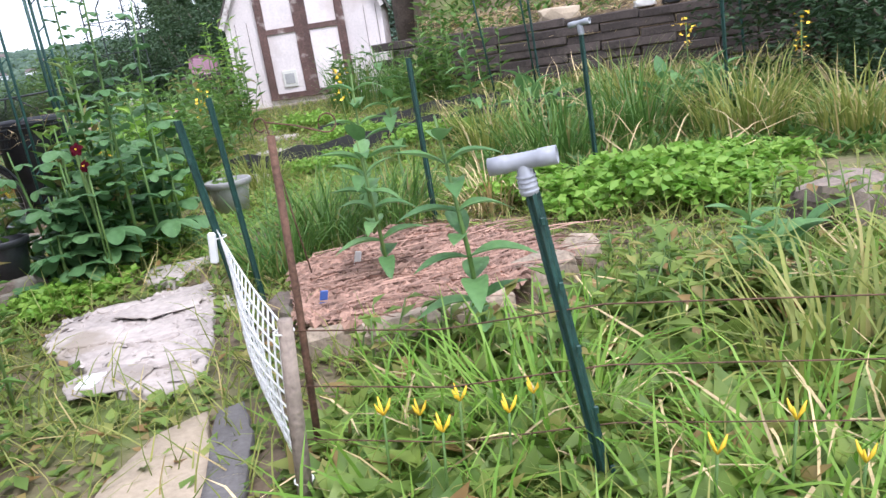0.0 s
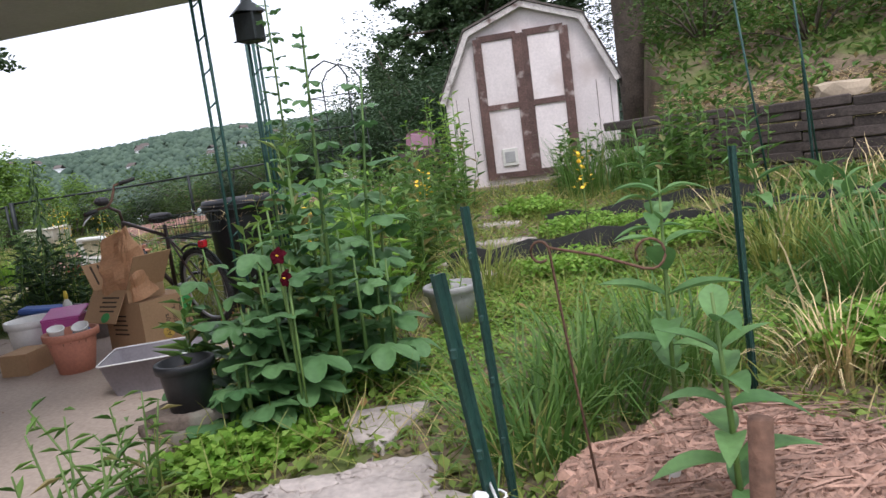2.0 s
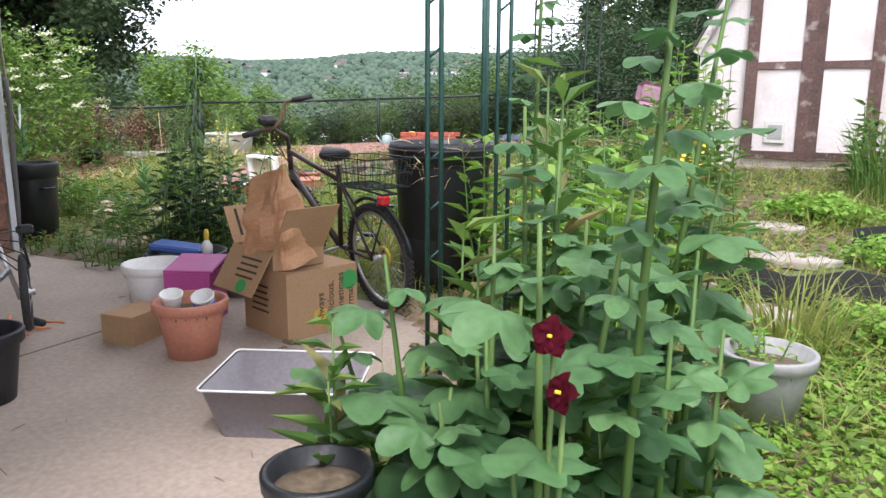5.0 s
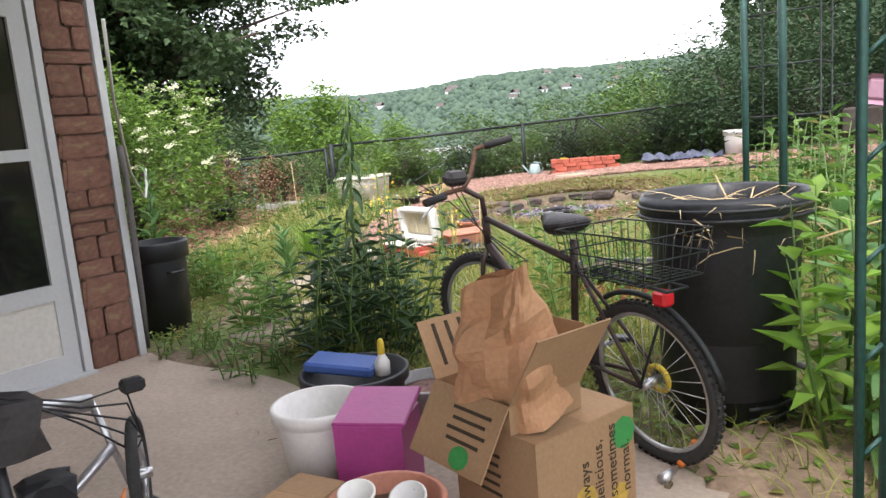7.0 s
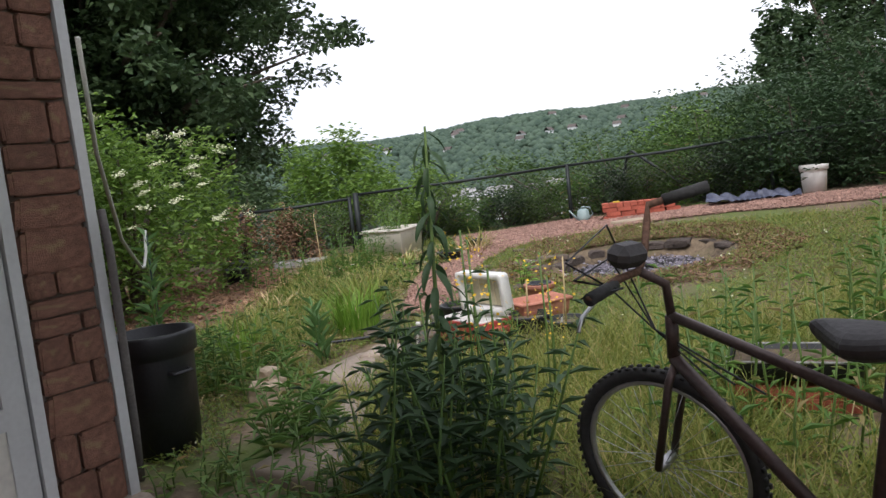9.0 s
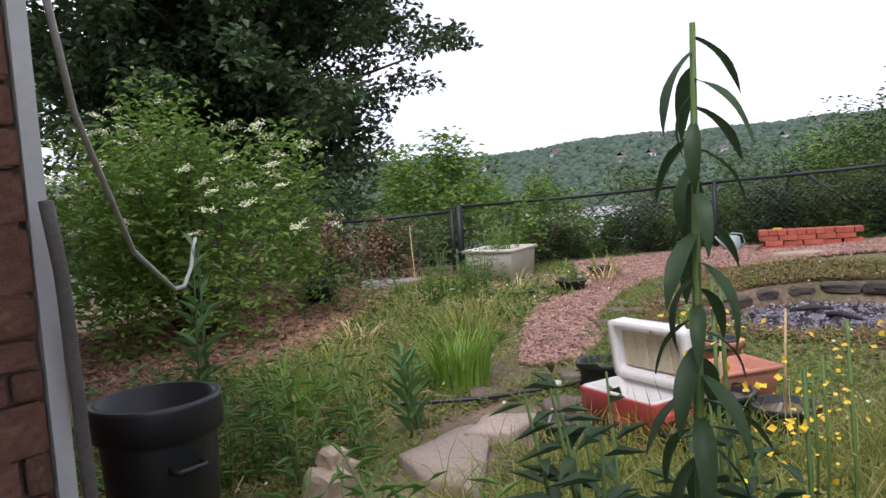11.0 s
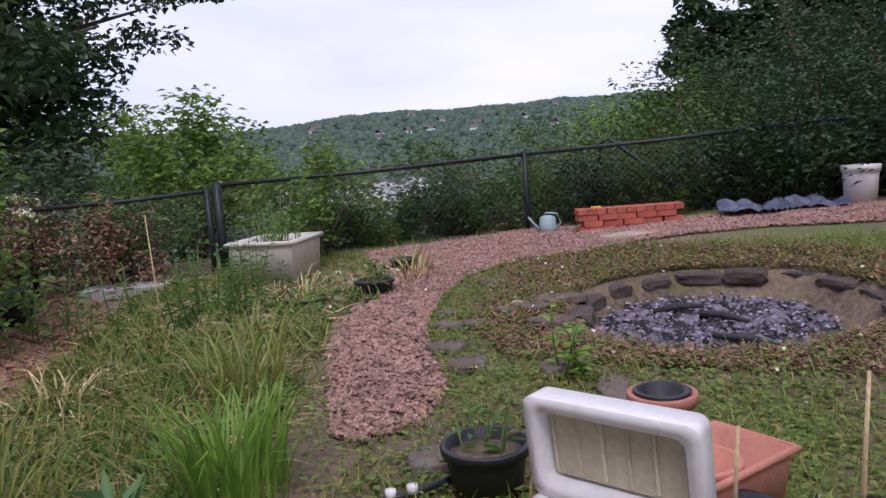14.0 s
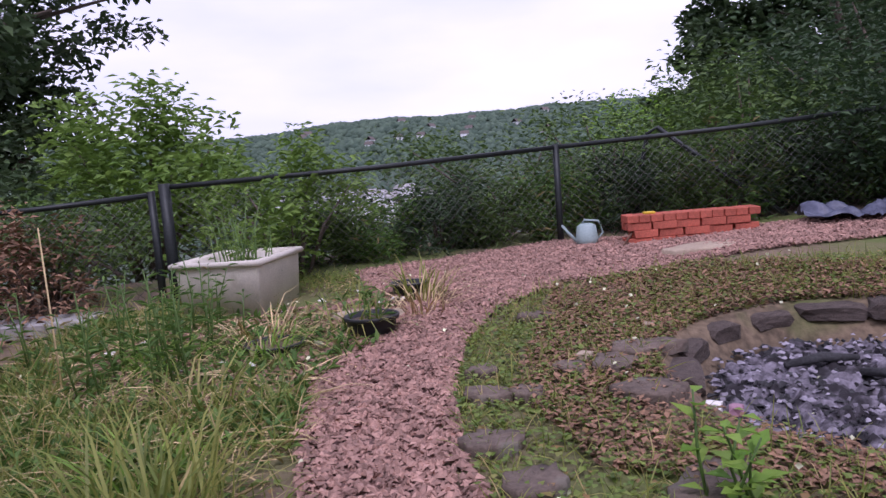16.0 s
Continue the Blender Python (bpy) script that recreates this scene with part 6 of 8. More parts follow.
for x, y in ((-7.56, 9.2), (-6.62, 9.66)):
    solid("plant_label", block((0.014, 0.003, 0.09), None, 0.001), M_WPLAST, "white plant label stuck in a pot", "label", at=pose(x, y, on_land(x, y) + 0.1, 12, 18, 20))
tp = thing("planter", "terracotta rectangular planter holding stacked pots", "planter", at=pose(-6.98, 10.0, on_land(-6.9, 10.1), 0, 0, 60) @ Matrix.Scale(0.98, 4))
part("body", shell(0.44, 0.3, 0.22, 0.014, taper=0.84), M_TERRA, tp)
part("rim", tube([(0.22, 0.15, 0.215), (-0.22, 0.15, 0.215), (-0.22, -0.15, 0.215), (0.22, -0.15, 0.215)], 0.014, 8, True), M_TERRA, tp)
for i, (x, y, z, mt) in enumerate(((-7.02, 10.02, 0.02, M_TERRA), (-7.2, 10.42, 0.16, M_TERRA))):
    pail("terracotta_pot", x, y, on_land(x, y) + (z if i == 0 else z - 0.16), 0.085, 0.115, 0.17 + 0.08 * i, mt, "empty terracotta pot stacked beside the cooler", "pot", group="terracotta pots")
pail("nursery_pot", -7.2, 10.42, on_land(-7.2, 10.4) + 0.15, 0.07, 0.09, 0.11, M_BLACK, "black pot nested in a terracotta pot", "pot", group="black nursery pots")

# fire pit
ring = thing("fire_pit", "sunken fire pit ringed with rough stones", "fire pit", at=pose(PIT[0], PIT[1], float(land(PIT[0] - 1.2, PIT[1]))))
rs = random.Random(9)
stone_mesh = [as_mesh("ring_stone", rock((1, 1, 1), i), M_PITST) for i in range(7)]
for i in range(17):
    a = PI2 * i / 17
    if math.sin(a - 0.3) < -0.25 and i % 3:
        continue
    R = 0.98 + rs.uniform(-.06, .06)
    ob = new("stone", rs.choice(stone_mesh))
    ob.parent = ring
    back = math.sin(a - 0.3) > -0.25
    ob.scale = (rs.uniform(0.16, 0.26), rs.uniform(0.22, 0.36), rs.uniform(0.08, 0.11) if back else 0.045)
    ob.location = (R * math.cos(a), R * math.sin(a), float(land(PIT[0] + 1.3 * math.cos(a), PIT[1] + 1.3 * math.sin(a)) - land(PIT[0] - 1.2, PIT[1])) - (0.11 if back else 0.045))
    ob.rotation_euler = (0, 0, a)
ASHP = [(PIT[0] - 0.05 + 0.74 * math.cos(a), PIT[1] + 0.76 * math.sin(a)) for a in np.linspace(0, PI2, 25)[:-1]]
patch("ash_bed", ASHP, M_ASH, 0.06, "grey ash and burnt wood in the fire pit", "ash", 0.035, 0.045)
chips("charcoal_bits", ASHP, 1300, 0.05, "charcoal pieces lying in the ash", M_CHAR, (0.015, 0.065))
n = 420
x, y = scatter(ASHP, n)
P = np.stack([x, y, land(x, y) + 0.075 + RNG.uniform(0, .02, len(x))], 1)
solid("ash_flakes", spread("chip", P, dirs(len(x), -.2, .3), RNG.uniform(0.012, 0.045, len(x)), 0.02, Geo()), mat("pale_ash", (0.27, 0.25, 0.29), 0.95, var=0.2, island=True), "pale ash flakes in the fire pit", "ash", kind="stuff")
for i in range(3):
    a = rs.uniform(0, PI2)
    c = Vector((PIT[0] + rs.uniform(-.5, .5), PIT[1] + rs.uniform(-.5, .5), 0))
    z = on_land(c.x, c.y) + 0.1
    d = Vector((math.cos(a), math.sin(a), rs.uniform(-.1, .1))) * rs.uniform(0.15, 0.3)
    solid("charred_log", tube([c - d + Vector((0, 0, z)), c + Vector((0, 0, z + .02)), c + d + Vector((0, 0, z))], [0.018, 0.026, 0.014], 8), M_CHAR, "charred log lying in the ash", "log", "charred logs")
for x, y, s, mt, lb in ((-7.93, 12.24, 0.07, M_WPLAST, "scrap of crumpled foil at the pit's edge"), (-7.82, 11.95, 0.05, M_PINK, "pink scrap at the fire pit's edge"), (-8.3, 12.9, 0.06, M_SAND, "small round pale stone"), (-8.5, 12.4, 0.07, M_SAND, "small pale stone in the grass")):
    solid("scrap", rock((s, s, s * 0.8), int(s * 100)), mt, lb, "scrap", at=pose(x, y, on_land(x, y)))

# flat stones along the path and in the clover
flat = [(-8.8, 11.9, 0.22, 0.18), (-8.6, 11.46, 0.24, 0.2), (-8.36, 11.2, 0.24, 0.2), (-8.93, 12.18, 0.17, 0.13), (-8.63, 11.94, 0.16, 0.13), (-8.97, 13.1, 0.24, 0.15), (-8.26, 12.56, 0.36, 0.24), (-7.84, 11.33, 0.4, 0.24), (-7.5, 11.0, 0.4, 0.2),
        (-8.02, 10.16, 0.24, 0.24), (-10.05, 13.08, 0.52, 0.3), (-8.22, 15.05, 0.8, 0.34), (-7.9, 10.32, 0.22, 0.16), (-7.8, 9.65, 0.3, 0.26), (-8.35, 9.6, 0.26, 0.2), (-8.13, 12.04, 0.3, 0.22), (-8.53, 12.25, 0.15, 0.14), (-8.35, 12.34, 0.3, 0.2), (-8.9, 9.15, 0.3, 0.24)]
WALK = [[(-7.42, 8.36), (-7.15, 8.22), (-6.82, 7.7), (-6.52, 7.3), (-7.1, 7.3), (-7.2, 7.75)], [(-8.03, 8.6), (-7.7, 8.46), (-7.43, 8.52), (-7.96, 9.24), (-8.08, 9.1)], [(-8.06, 9.3), (-7.95, 9.0), (-7.72, 9.1), (-7.82, 9.47)]]
for i, poly in enumerate(WALK):
    cx_, cy_ = np.mean(poly, 0)
    solid("walk_slab", plate([(x - cx_, y - cy_) for x, y in poly], 0.07, 0.012, 40 + i), M_CONC, "worn tan concrete slab in the weedy walk", "slab", "slabs of the walk", at=pose(cx_, cy_, on_land(cx_, cy_) - 0.015))
for i, (x, y, a, b) in enumerate(flat):
    poly = [(a * .5 * (1 + .16 * math.sin(3 * t + i)) * math.cos(t), b * .5 * (1 + .16 * math.cos(2 * t + i)) * math.sin(t)) for t in np.linspace(0, PI2, 8)[:-1]]
    solid("flat_stone", plate(poly, 0.055, 0.012, i), M_SAND if i in (10, 11) else M_STONE, "flat weathered stone set in the ground", "stone", "flat stones", at=pose(x, y, on_land(x, y) - 0.01, 0, 0, 37 * i))
for i, (x, y, s) in enumerate(((-8.0, 8.15, 0.2), (-8.12, 8.3, 0.17), (-8.05, 8.22, 0.13))):
    solid("field_stone", rock((s, s * 0.8, s * 0.8), i + 3), M_SAND, "pale broken stone piled by the slabs", "stone", "pile of stones", at=pose(x, y, on_land(x, y) + (0.12 if i == 2 else 0)))

# brick stack: each brick laid singly
bs = thing("brick_stack", "low stack of red bricks on the wood chips", "bricks", at=pose(-8.4, 15.62, on_land(-8.4, 15.62) - 0.02, 0, 0, 26))
brick_mesh = [as_mesh("brick", block((0.2, 0.095, 0.062), None, 0.004, 0.003, i), M_BRICK) for i in range(4)]
for c in range(3):
    for r_ in range(2):
        for i in range(5):
            ob = new("brick", rs.choice(brick_mesh))
            ob.parent = bs
            ob.location = (-0.45 + 0.212 * i + (0.06 if c % 2 else 0) + rs.uniform(-.008, .008), 0.1 * r_ + rs.uniform(-.01, .01), 0.065 * c)
            ob.rotation_euler = (0, 0, rs.uniform(-.04, .04))
for i in range(11):
    ob = new("brick", rs.choice(brick_mesh))
    ob.parent = bs
    ob.location, ob.rotation_euler = (-0.5 + 0.103 * i, 0.05, 0.195), (0, 0, math.pi / 2 + rs.uniform(-.05, .05))
solid("yellow_scrap", block((0.1, 0.05, 0.02), None, 0.004), M_YELLOW, "yellow scrap lying on the bricks", "scrap", at=pose(-8.72, 15.5, on_land(-8.4, 15.62) - 0.02 + 0.258, 0, 0, 26))
wc = thing("watering_can", "pale grey-green watering can by the fence", "watering can", at=pose(-9.25, 15.45, on_land(-9.25, 15.45), 0, 0, 200) @ Matrix.Scale(0.75, 4))
M_CANP = mat("pale_green_plastic", (0.33, 0.43, 0.42), 0.5, var=0.12, bump=0.05)
part("body", lathe([(0, 0), (0.12, 0), (0.13, 0.1), (0.11, 0.24), (0.06, 0.27), (0.0, 0.27)], 24), M_CANP, wc)
part("spout", tube([(0.11, 0, 0.05), (0.22, 0, 0.18), (0.28, 0, 0.26)], [0.025, 0.018, 0.014], 10), M_CANP, wc)
part("handle", tube([(-0.1, 0, 0.06), (-0.19, 0, 0.15), (-0.14, 0, 0.29), (0.02, 0, 0.31), (0.05, 0, 0.26)], 0.013, 8), M_CANP, wc)
pail("bucket", -6.2, 16.45, on_land(-6.2, 16.45), 0.15, 0.175, 0.4, M_WPLAST, "white plastic bucket by the fence", handle=True)
tarp = Geo()
tx, ty = np.meshgrid(np.linspace(-0.62, 0.62, 60), np.linspace(-0.2, 0.2, 24))
tz = 0.035 + 0.12 * np.abs(np.sin(tx * 9 + ty * 6 + np.sin(ty * 17))) * np.abs(np.sin(tx * 4.3 - ty * 11 + 1)) * np.clip(1 - (ty / 0.22) ** 2, 0, 1) + 0.025 * np.abs(np.sin(tx * 31 + ty * 23 + 3 * np.sin(tx * 7)))
ty = ty + 0.07 * np.sin(tx * 6.1) + 0.03 * np.sin(tx * 15)
tq = (np.arange(23)[:, None] * 60 + np.arange(59)[None]).ravel()
tarp.add(np.stack([tx, ty, tz], -1).reshape(-1, 3), np.stack([tq, tq + 1, tq + 61, tq + 60], 1))
solid("tarpaulin", tarp, M_TARP, "crumpled blue-grey tarpaulin beside the bricks", "tarpaulin", at=pose(-6.95, 16.15, on_land(-6.95, 16.15) + 0.0, 0, 0, 14))
solid("garden_hose", tube([(-9.05, 15.35, on_land(-9.05, 15.35) + .02), (-8.9, 15.25, on_land(-8.9, 15.25) + .02), (-8.85, 15.4, 0.62), (-8.8, 15.55, 0.72)], 0.011, 8), M_RUST, "brown hose draped over the bricks", "hose")
hz_ = [(-9.6, 8.75), (-9.0, 8.95), (-8.6, 9.25), (-8.3, 9.48), (-8.05, 9.76), (-7.9, 9.95), (-7.7, 10.35)]
solid("garden_hose", tube([(x, y, on_land(x, y) + 0.045) for x, y in hz_], 0.014, 8), M_BLACK, "dark garden hose lying across the weeds", "hose")
for x, y in ((-8.02, 9.79), (-7.96, 9.84)):
    solid("hose_cap", lathe([(0, 0), (0.02, 0), (0.02, 0.03), (0, 0.03)], 12), M_WPLAST, "small white hose fitting", "fitting", at=pose(x, y, on_land(x, y) + 0.055))
sp = thing("planter_box", "pale crumbling styrofoam planter box by the fence corner", "planter", at=pose(-11.22, 13.25, on_land(-11.2, 13.2), 0, 0, 14))
part("body", shell(0.62, 0.72, 0.4, 0.05, taper=0.93, r=0.02), M_PLANTER, sp)
part("rim", tube([(0.32, 0.37, 0.385), (-0.32, 0.37, 0.385), (-0.32, -0.37, 0.385), (0.32, -0.37, 0.385)], 0.022, 8, True), M_PLANTER, sp)
part("soil", block((0.5, 0.6, 0.05), pose(0, 0, 0.27), 0.01), M_SOIL, sp)
for k_ in range(4):
    stand("box_plant", -11.22 + 0.16 * (k_ % 2) - 0.08, 13.25 + 0.2 * (k_ // 2) - 0.1, 0.14, 8, 0.62 + 0.1 * (k_ % 3), 0.09, 0.4, 9, L_ELDER, "leafy green plant growing in the planter box", "plant", 700 + k_, lean=0.15)
solid("palette", block((0.75, 0.35, 0.1), None, 0.01), M_GPLAST, "grey weathered plank frame by the fence", "frame", at=pose(-12.4, 12.5, on_land(-12.4, 12.5), 0, 0, 30))
solid("thin_cane", tube([(-10.9, 11.5, 0.2), (-11.08, 11.62, 1.15)], [0.006, 0.004], 6), M_STRAW, "thin pale cane standing in the weeds", "cane")
tb = thing("seed_tray", "shallow soil tray with a white rim on bricks", "tray", at=pose(-4.95, 8.95, on_land(-4.95, 8.95), 0, 0, 12))
part("tray_body", shell(0.6, 0.36, 0.09, 0.012, taper=0.96), M_BLACK, tb, at=pose(0, 0, 0.16))
part("rim", tube([(0.3, 0.18, 0.25), (-0.3, 0.18, 0.25), (-0.3, -0.18, 0.25), (0.3, -0.18, 0.25)], 0.007, 6, True), M_GPLAST, tb, "grey-white rim")
part("soil", block((0.54, 0.3, 0.03), pose(0, 0, 0.2), 0.005), M_SOIL, tb)
for i in range(6):
    ob = new("brick", brick_mesh[i % 4])
    ob.parent = tb
    ob.location = (-0.2 + 0.2 * (i % 3), -0.1 + 0.2 * (i // 3), 0.08 * 0 + 0.0)
    ob2 = new("brick", brick_mesh[(i + 1) % 4])
    ob2.parent = tb
    ob2.location = (-0.2 + 0.2 * (i % 3), -0.1 + 0.2 * (i // 3), 0.066)
n = 260
P = np.stack([*scatter(YARD, n), np.zeros(n)], 1)
P[:, 2] = land(P[:, 0], P[:, 1]) + 0.07
solid("clover_flowers", spread("chip", P, dirs(n, 0.2, 1), 0.018, 0.018, Geo()), M_CREAM, "small white clover flowers in the yard", "flowers", kind="stuff")
n = 16
P = np.stack([RNG.uniform(-11.4, -9.9, n), RNG.uniform(11.8, 13.6, n), np.zeros(n)], 1)
P[:, 2] = land(P[:, 0], P[:, 1]) + 0.05
solid("white_litter", spread("chip", P, dirs(n, -.2, .4), RNG.uniform(0.03, 0.08, n), 0.04, Geo()), M_WPLAST, "white scraps and labels among the pots", "litter", kind="stuff")

# ---- garden beds at the start of the walk ----
def upost(x, y, top, lean=(0, 0), label="green painted steel garden post", z0=None, w=0.02):
    """A U-section steel fence post with punched lugs."""
    z = on_land(x, y) if z0 is None else z0
    g = Geo()
    prof = [(-w / 2 - 0.008, 0.014), (-w / 2, 0.014), (-w / 2 + 0.006, -0.012), (w / 2 - 0.006, -0.012), (w / 2, 0.014), (w / 2 + 0.008, 0.014), (w / 2 + 0.008, 0.018), (w / 2 - 0.002, 0.018), (w / 2 - 0.009, -0.007), (-w / 2 + 0.009, -0.007), (-w / 2 + 0.002, 0.018), (-w / 2 - 0.008, 0.018)]
    k = len(prof)
    v = [(px, py, -0.15) for px, py in prof] + [(px + lean[0], py + lean[1], top - z) for px, py in prof]
    g.add(v, [[i, (i + 1) % k, k + (i + 1) % k, k + i] for i in range(k)])
    g.add([(px + lean[0], py + lean[1], top - z) for px, py in prof], [[0, 1, 10, 11], [1, 2, 9, 10], [2, 3, 8, 9], [3, 4, 7, 8], [4, 5, 6, 7]])
    t = thing("garden_post", label, "post", "green garden posts", at=pose(x, y, z))
    part("post_body", g, M_GREEN, t, smooth=False)
    lug = as_mesh("lug", block((0.012, 0.01, 0.02), None, 0.002), M_GREEN)
    for i in range(5):
        u = (i + 0.6) / 5.4
        ob = new("lug", lug)
        ob.parent = t
        ob.location = (lean[0] * u, lean[1] * u - 0.016, (top - z) * u)
    return t


def pvc_tee(x, y, z, rz, label, s=1.0):
    t = thing("pipe_tee", label, "pipe fitting", at=pose(x, y, z, 4, -5, rz))
    g = Geo()
    lathe([(0.03 * s, 0), (0.034 * s, 0.002), (0.034 * s, 0.055 * s), (0.03 * s, 0.06 * s), (0.0285 * s, 0.12 * s)], 20, g)
    for k in range(4):
        lathe([(0.034 * s, 0.006 + 0.012 * k), (0.0375 * s, 0.009 + 0.012 * k), (0.034 * s, 0.013 + 0.012 * k)], 20, g)
    part("socket", g, M_PVC, t)
    arm = lathe([(0.026 * s, -0.125 * s), (0.033 * s, -0.125 * s), (0.034 * s, -0.06 * s), (0.031 * s, -0.055 * s), (0.031 * s, 0.055 * s), (0.034 * s, 0.06 * s), (0.034 * s, 0.125 * s), (0.027 * s, 0.125 * s), (0.026 * s, 0.0), (0.026 * s, -0.12 * s)], 20).moved(pose(0, 0, 0.125 * s, 0, 90, 0))
    part("arm", arm, M_PVC, t)
    return t


upost(-0.715, 2.85, 1.05, (-0.125, -0.02), w=0.014)
upost(-0.93, 3.76, 1.09, (-0.05, -0.01), w=0.014)
upost(0.385, 1.78, 0.86, (-0.125, 0.085), "green steel post topped with a grey pipe fitting")
pvc_tee(0.26, 1.869, 0.805, -16, "grey plastic pipe tee on a green post", 0.65)
upost(1.2, 5.5, 1.12, (-0.03, 0.0), "green steel post topped with a grey pipe fitting")
pvc_tee(1.17, 5.5, 1.09, -40, "grey plastic pipe tee on a green post", 0.65)
upost(2.86, 7.2, 1.25, (-0.03, 0.0), "green steel post topped with a grey pipe fitting")
pvc_tee(2.83, 7.2, 1.2, 15, "grey plastic pipe tee on a green post", 0.7)
upost(-0.02, 5.0, 1.12, (-0.02, 0.0))
upost(4.3, 10.2, 1.5, (-0.08, 0))
upost(1.75, 11.6, 1.75, (-0.06, 0))
for x, y, h, l in ((0.9, 9.6, 2.3, -0.25), (1.5, 10.2, 2.5, -0.2)):
    solid("thin_rod", tube([(x, y, on_land(x, y)), (x + l, y, on_land(x, y) + h)], 0.012, 6), M_GREEN, "thin green rod standing in the bed", "stake", "thin green rods")
solid("wooden_stake", tube([(-0.445, 1.95, -0.05), (-0.41, 1.95, 0.35), (-0.39, 1.95, 0.56)], [0.023, 0.022, 0.02], 7), M_WOODST, "short grey wooden stake holding the white netting", "stake")
solid("rusty_pole", tube([(-0.44, 2.2, -0.05), (-0.41, 2.22, 0.5), (-0.39, 2.23, 1.0)], 0.0115, 8), M_RUST, "rusty brown pole standing by the netting", "pole")

# white plastic netting between two stakes
net = thing("garden_netting", "slack white plastic netting tied between two stakes", "netting")


def net_at(u, v):
    a, b = Vector((-0.715, 2.85, 0)), Vector((-0.44, 1.96, 0))
    p = a.lerp(b, u)
    top = 0.64 - 0.03 * math.sin(math.pi * u) - 0.1 * u
    p.x += (-0.08 * (1 - u) + 0.04 * u) * v
    p.z = 0.03 + (top - 0.03) * v
    off = Vector((-0.94, -0.34, 0)) * 0.05 * math.sin(math.pi * u) * math.sin(math.pi * v)
    return p + off


ng = Geo()
for i in range(17):
    tube([net_at(i / 16, v) for v in np.linspace(0, 1, 6)], 0.0032, 4, g=ng)
for j in range(13):
    tube([net_at(u, j / 12) for u in np.linspace(0, 1, 12)], 0.0032, 4, g=ng)
nn = part("mesh", ng, M_NET, net)
nn["kind"] = "stuff"
for u, v in ((0.0, 0.95), (0.0, 0.5), (1.0, 0.97), (1.0, 0.12)):
    c = net_at(u, v)
    part("cable_tie", tube([(c.x + 0.026 * math.cos(a), c.y + 0.026 * math.sin(a), c.z) for a in np.linspace(0, PI2, 13)[:-1]], 0.003, 5, True), M_NET, net, "white cable tie")
solid("white_tag", block((0.03, 0.02, 0.12), None, 0.006), M_NET, "white plastic clip hanging on the post", "clip", at=pose(-0.82, 2.82, 0.52, 5, 8, 0))
# thin wires strung between posts
for z in (0.2, 0.36, 0.52):
    solid("fence_wire", tube([(-0.44, 1.99, z), (0.0, 1.9, z - 0.03), (0.4, 1.83, z), (1.2, 1.7, z - 0.05), (2.4, 1.6, z)], 0.0022, 4), M_RUST, "thin rusty wire strung between posts", "wire", "fence wires")

# path slabs
slab = thing("flagstone", "large pale flaking flagstone in the garden path", "stone", "path flagstones", at=pose(0, 0, on_land(-1.6, 3.8) - 0.012))
part("slab", plate(FLAG, 0.045, 0.02, 30), M_SLAB, slab)
rf = random.Random(12)
for i in range(26):
    u_, v_ = rf.uniform(-1.92, -1.22), rf.uniform(2.95, 4.5)
    if not inside(FLAG, np.array([u_]), np.array([v_]))[0]:
        continue
    a0, s_ = rf.uniform(0, 6.3), rf.uniform(0.1, 0.24)
    flake = [(u_ + s_ * rf.uniform(0.65, 1.25) * math.cos(a0 + k * 1.05), v_ + s_ * 0.7 * rf.uniform(0.6, 1.3) * math.sin(a0 + k * 1.05)) for k in range(6)]
    part("flake", plate(flake, 0.006 + 0.0011 * (i % 9), 0.012, 60 + i), M_SLAB, slab, at=pose(0, 0, 0.041, rf.uniform(-.3, .3), rf.uniform(-.3, .3)))
fl2 = [(-1.52, 4.91), (-1.89, 4.8), (-1.85, 4.5), (-1.62, 4.38)]
solid("flagstone", plate(fl2, 0.06, 0.02, 4), M_SLAB, "pale flagstone in the garden path", "stone", "path flagstones", at=pose(0, 0, on_land(-1.8, 4.9) - 0.01))
solid("flagstone", plate([(-0.9, 2.6), (-1.06, 2.44), (-1.09, 2.2), (-1.12, 1.4), (-0.72, 1.4), (-0.77, 2.25)], 0.05, 0.012, 5), M_SAND, "tan concrete slab in the garden path", "stone", "path flagstones", at=pose(0, 0, on_land(-1.2, 2.2) - 0.01))
solid("flagstone", plate([(-2.3, 4.69), (-2.09, 4.9), (-1.93, 4.62), (-2.1, 4.51)], 0.06, 0.02, 6), M_SAND, "small tan stone beside the path", "stone", "path flagstones", at=pose(0, 0, on_land(-2.3, 5.0) - 0.01))
for i, (x, y) in enumerate(((-1.95, 7.7), (-2.1, 8.3), (-1.8, 9.0), (-2.0, 10.0))):
    solid("flagstone", plate([(0.28 * math.cos(t) * (1 + .2 * math.sin(2 * t + i)), 0.22 * math.sin(t)) for t in np.linspace(0, PI2, 8)[:-1]], 0.05, 0.02, i), M_SLAB, "pale stone on the path to the shed", "stone", "path flagstones", at=pose(x, y, on_land(x, y) - 0.005))
solid("rubber_mat", plate([(-0.85, 2.58), (-0.76, 2.62), (-0.68, 2.37), (-0.6, 1.8), (-0.55, 1.4), (-0.7, 1.4), (-0.75, 1.99)], 0.035, 0.008, 7), M_GREYMAT, "dark grey rubber mat strip beside the path", "mat", at=pose(0, 0, on_land(-0.85, 2.3) + 0.022))
solid("white_rag", rock((0.09, 0.14, 0.04), 4), M_NET, "crumpled white plastic scrap on the path", "scrap", at=pose(-1.5, 3.0, on_land(-1.5, 3) + 0.03))
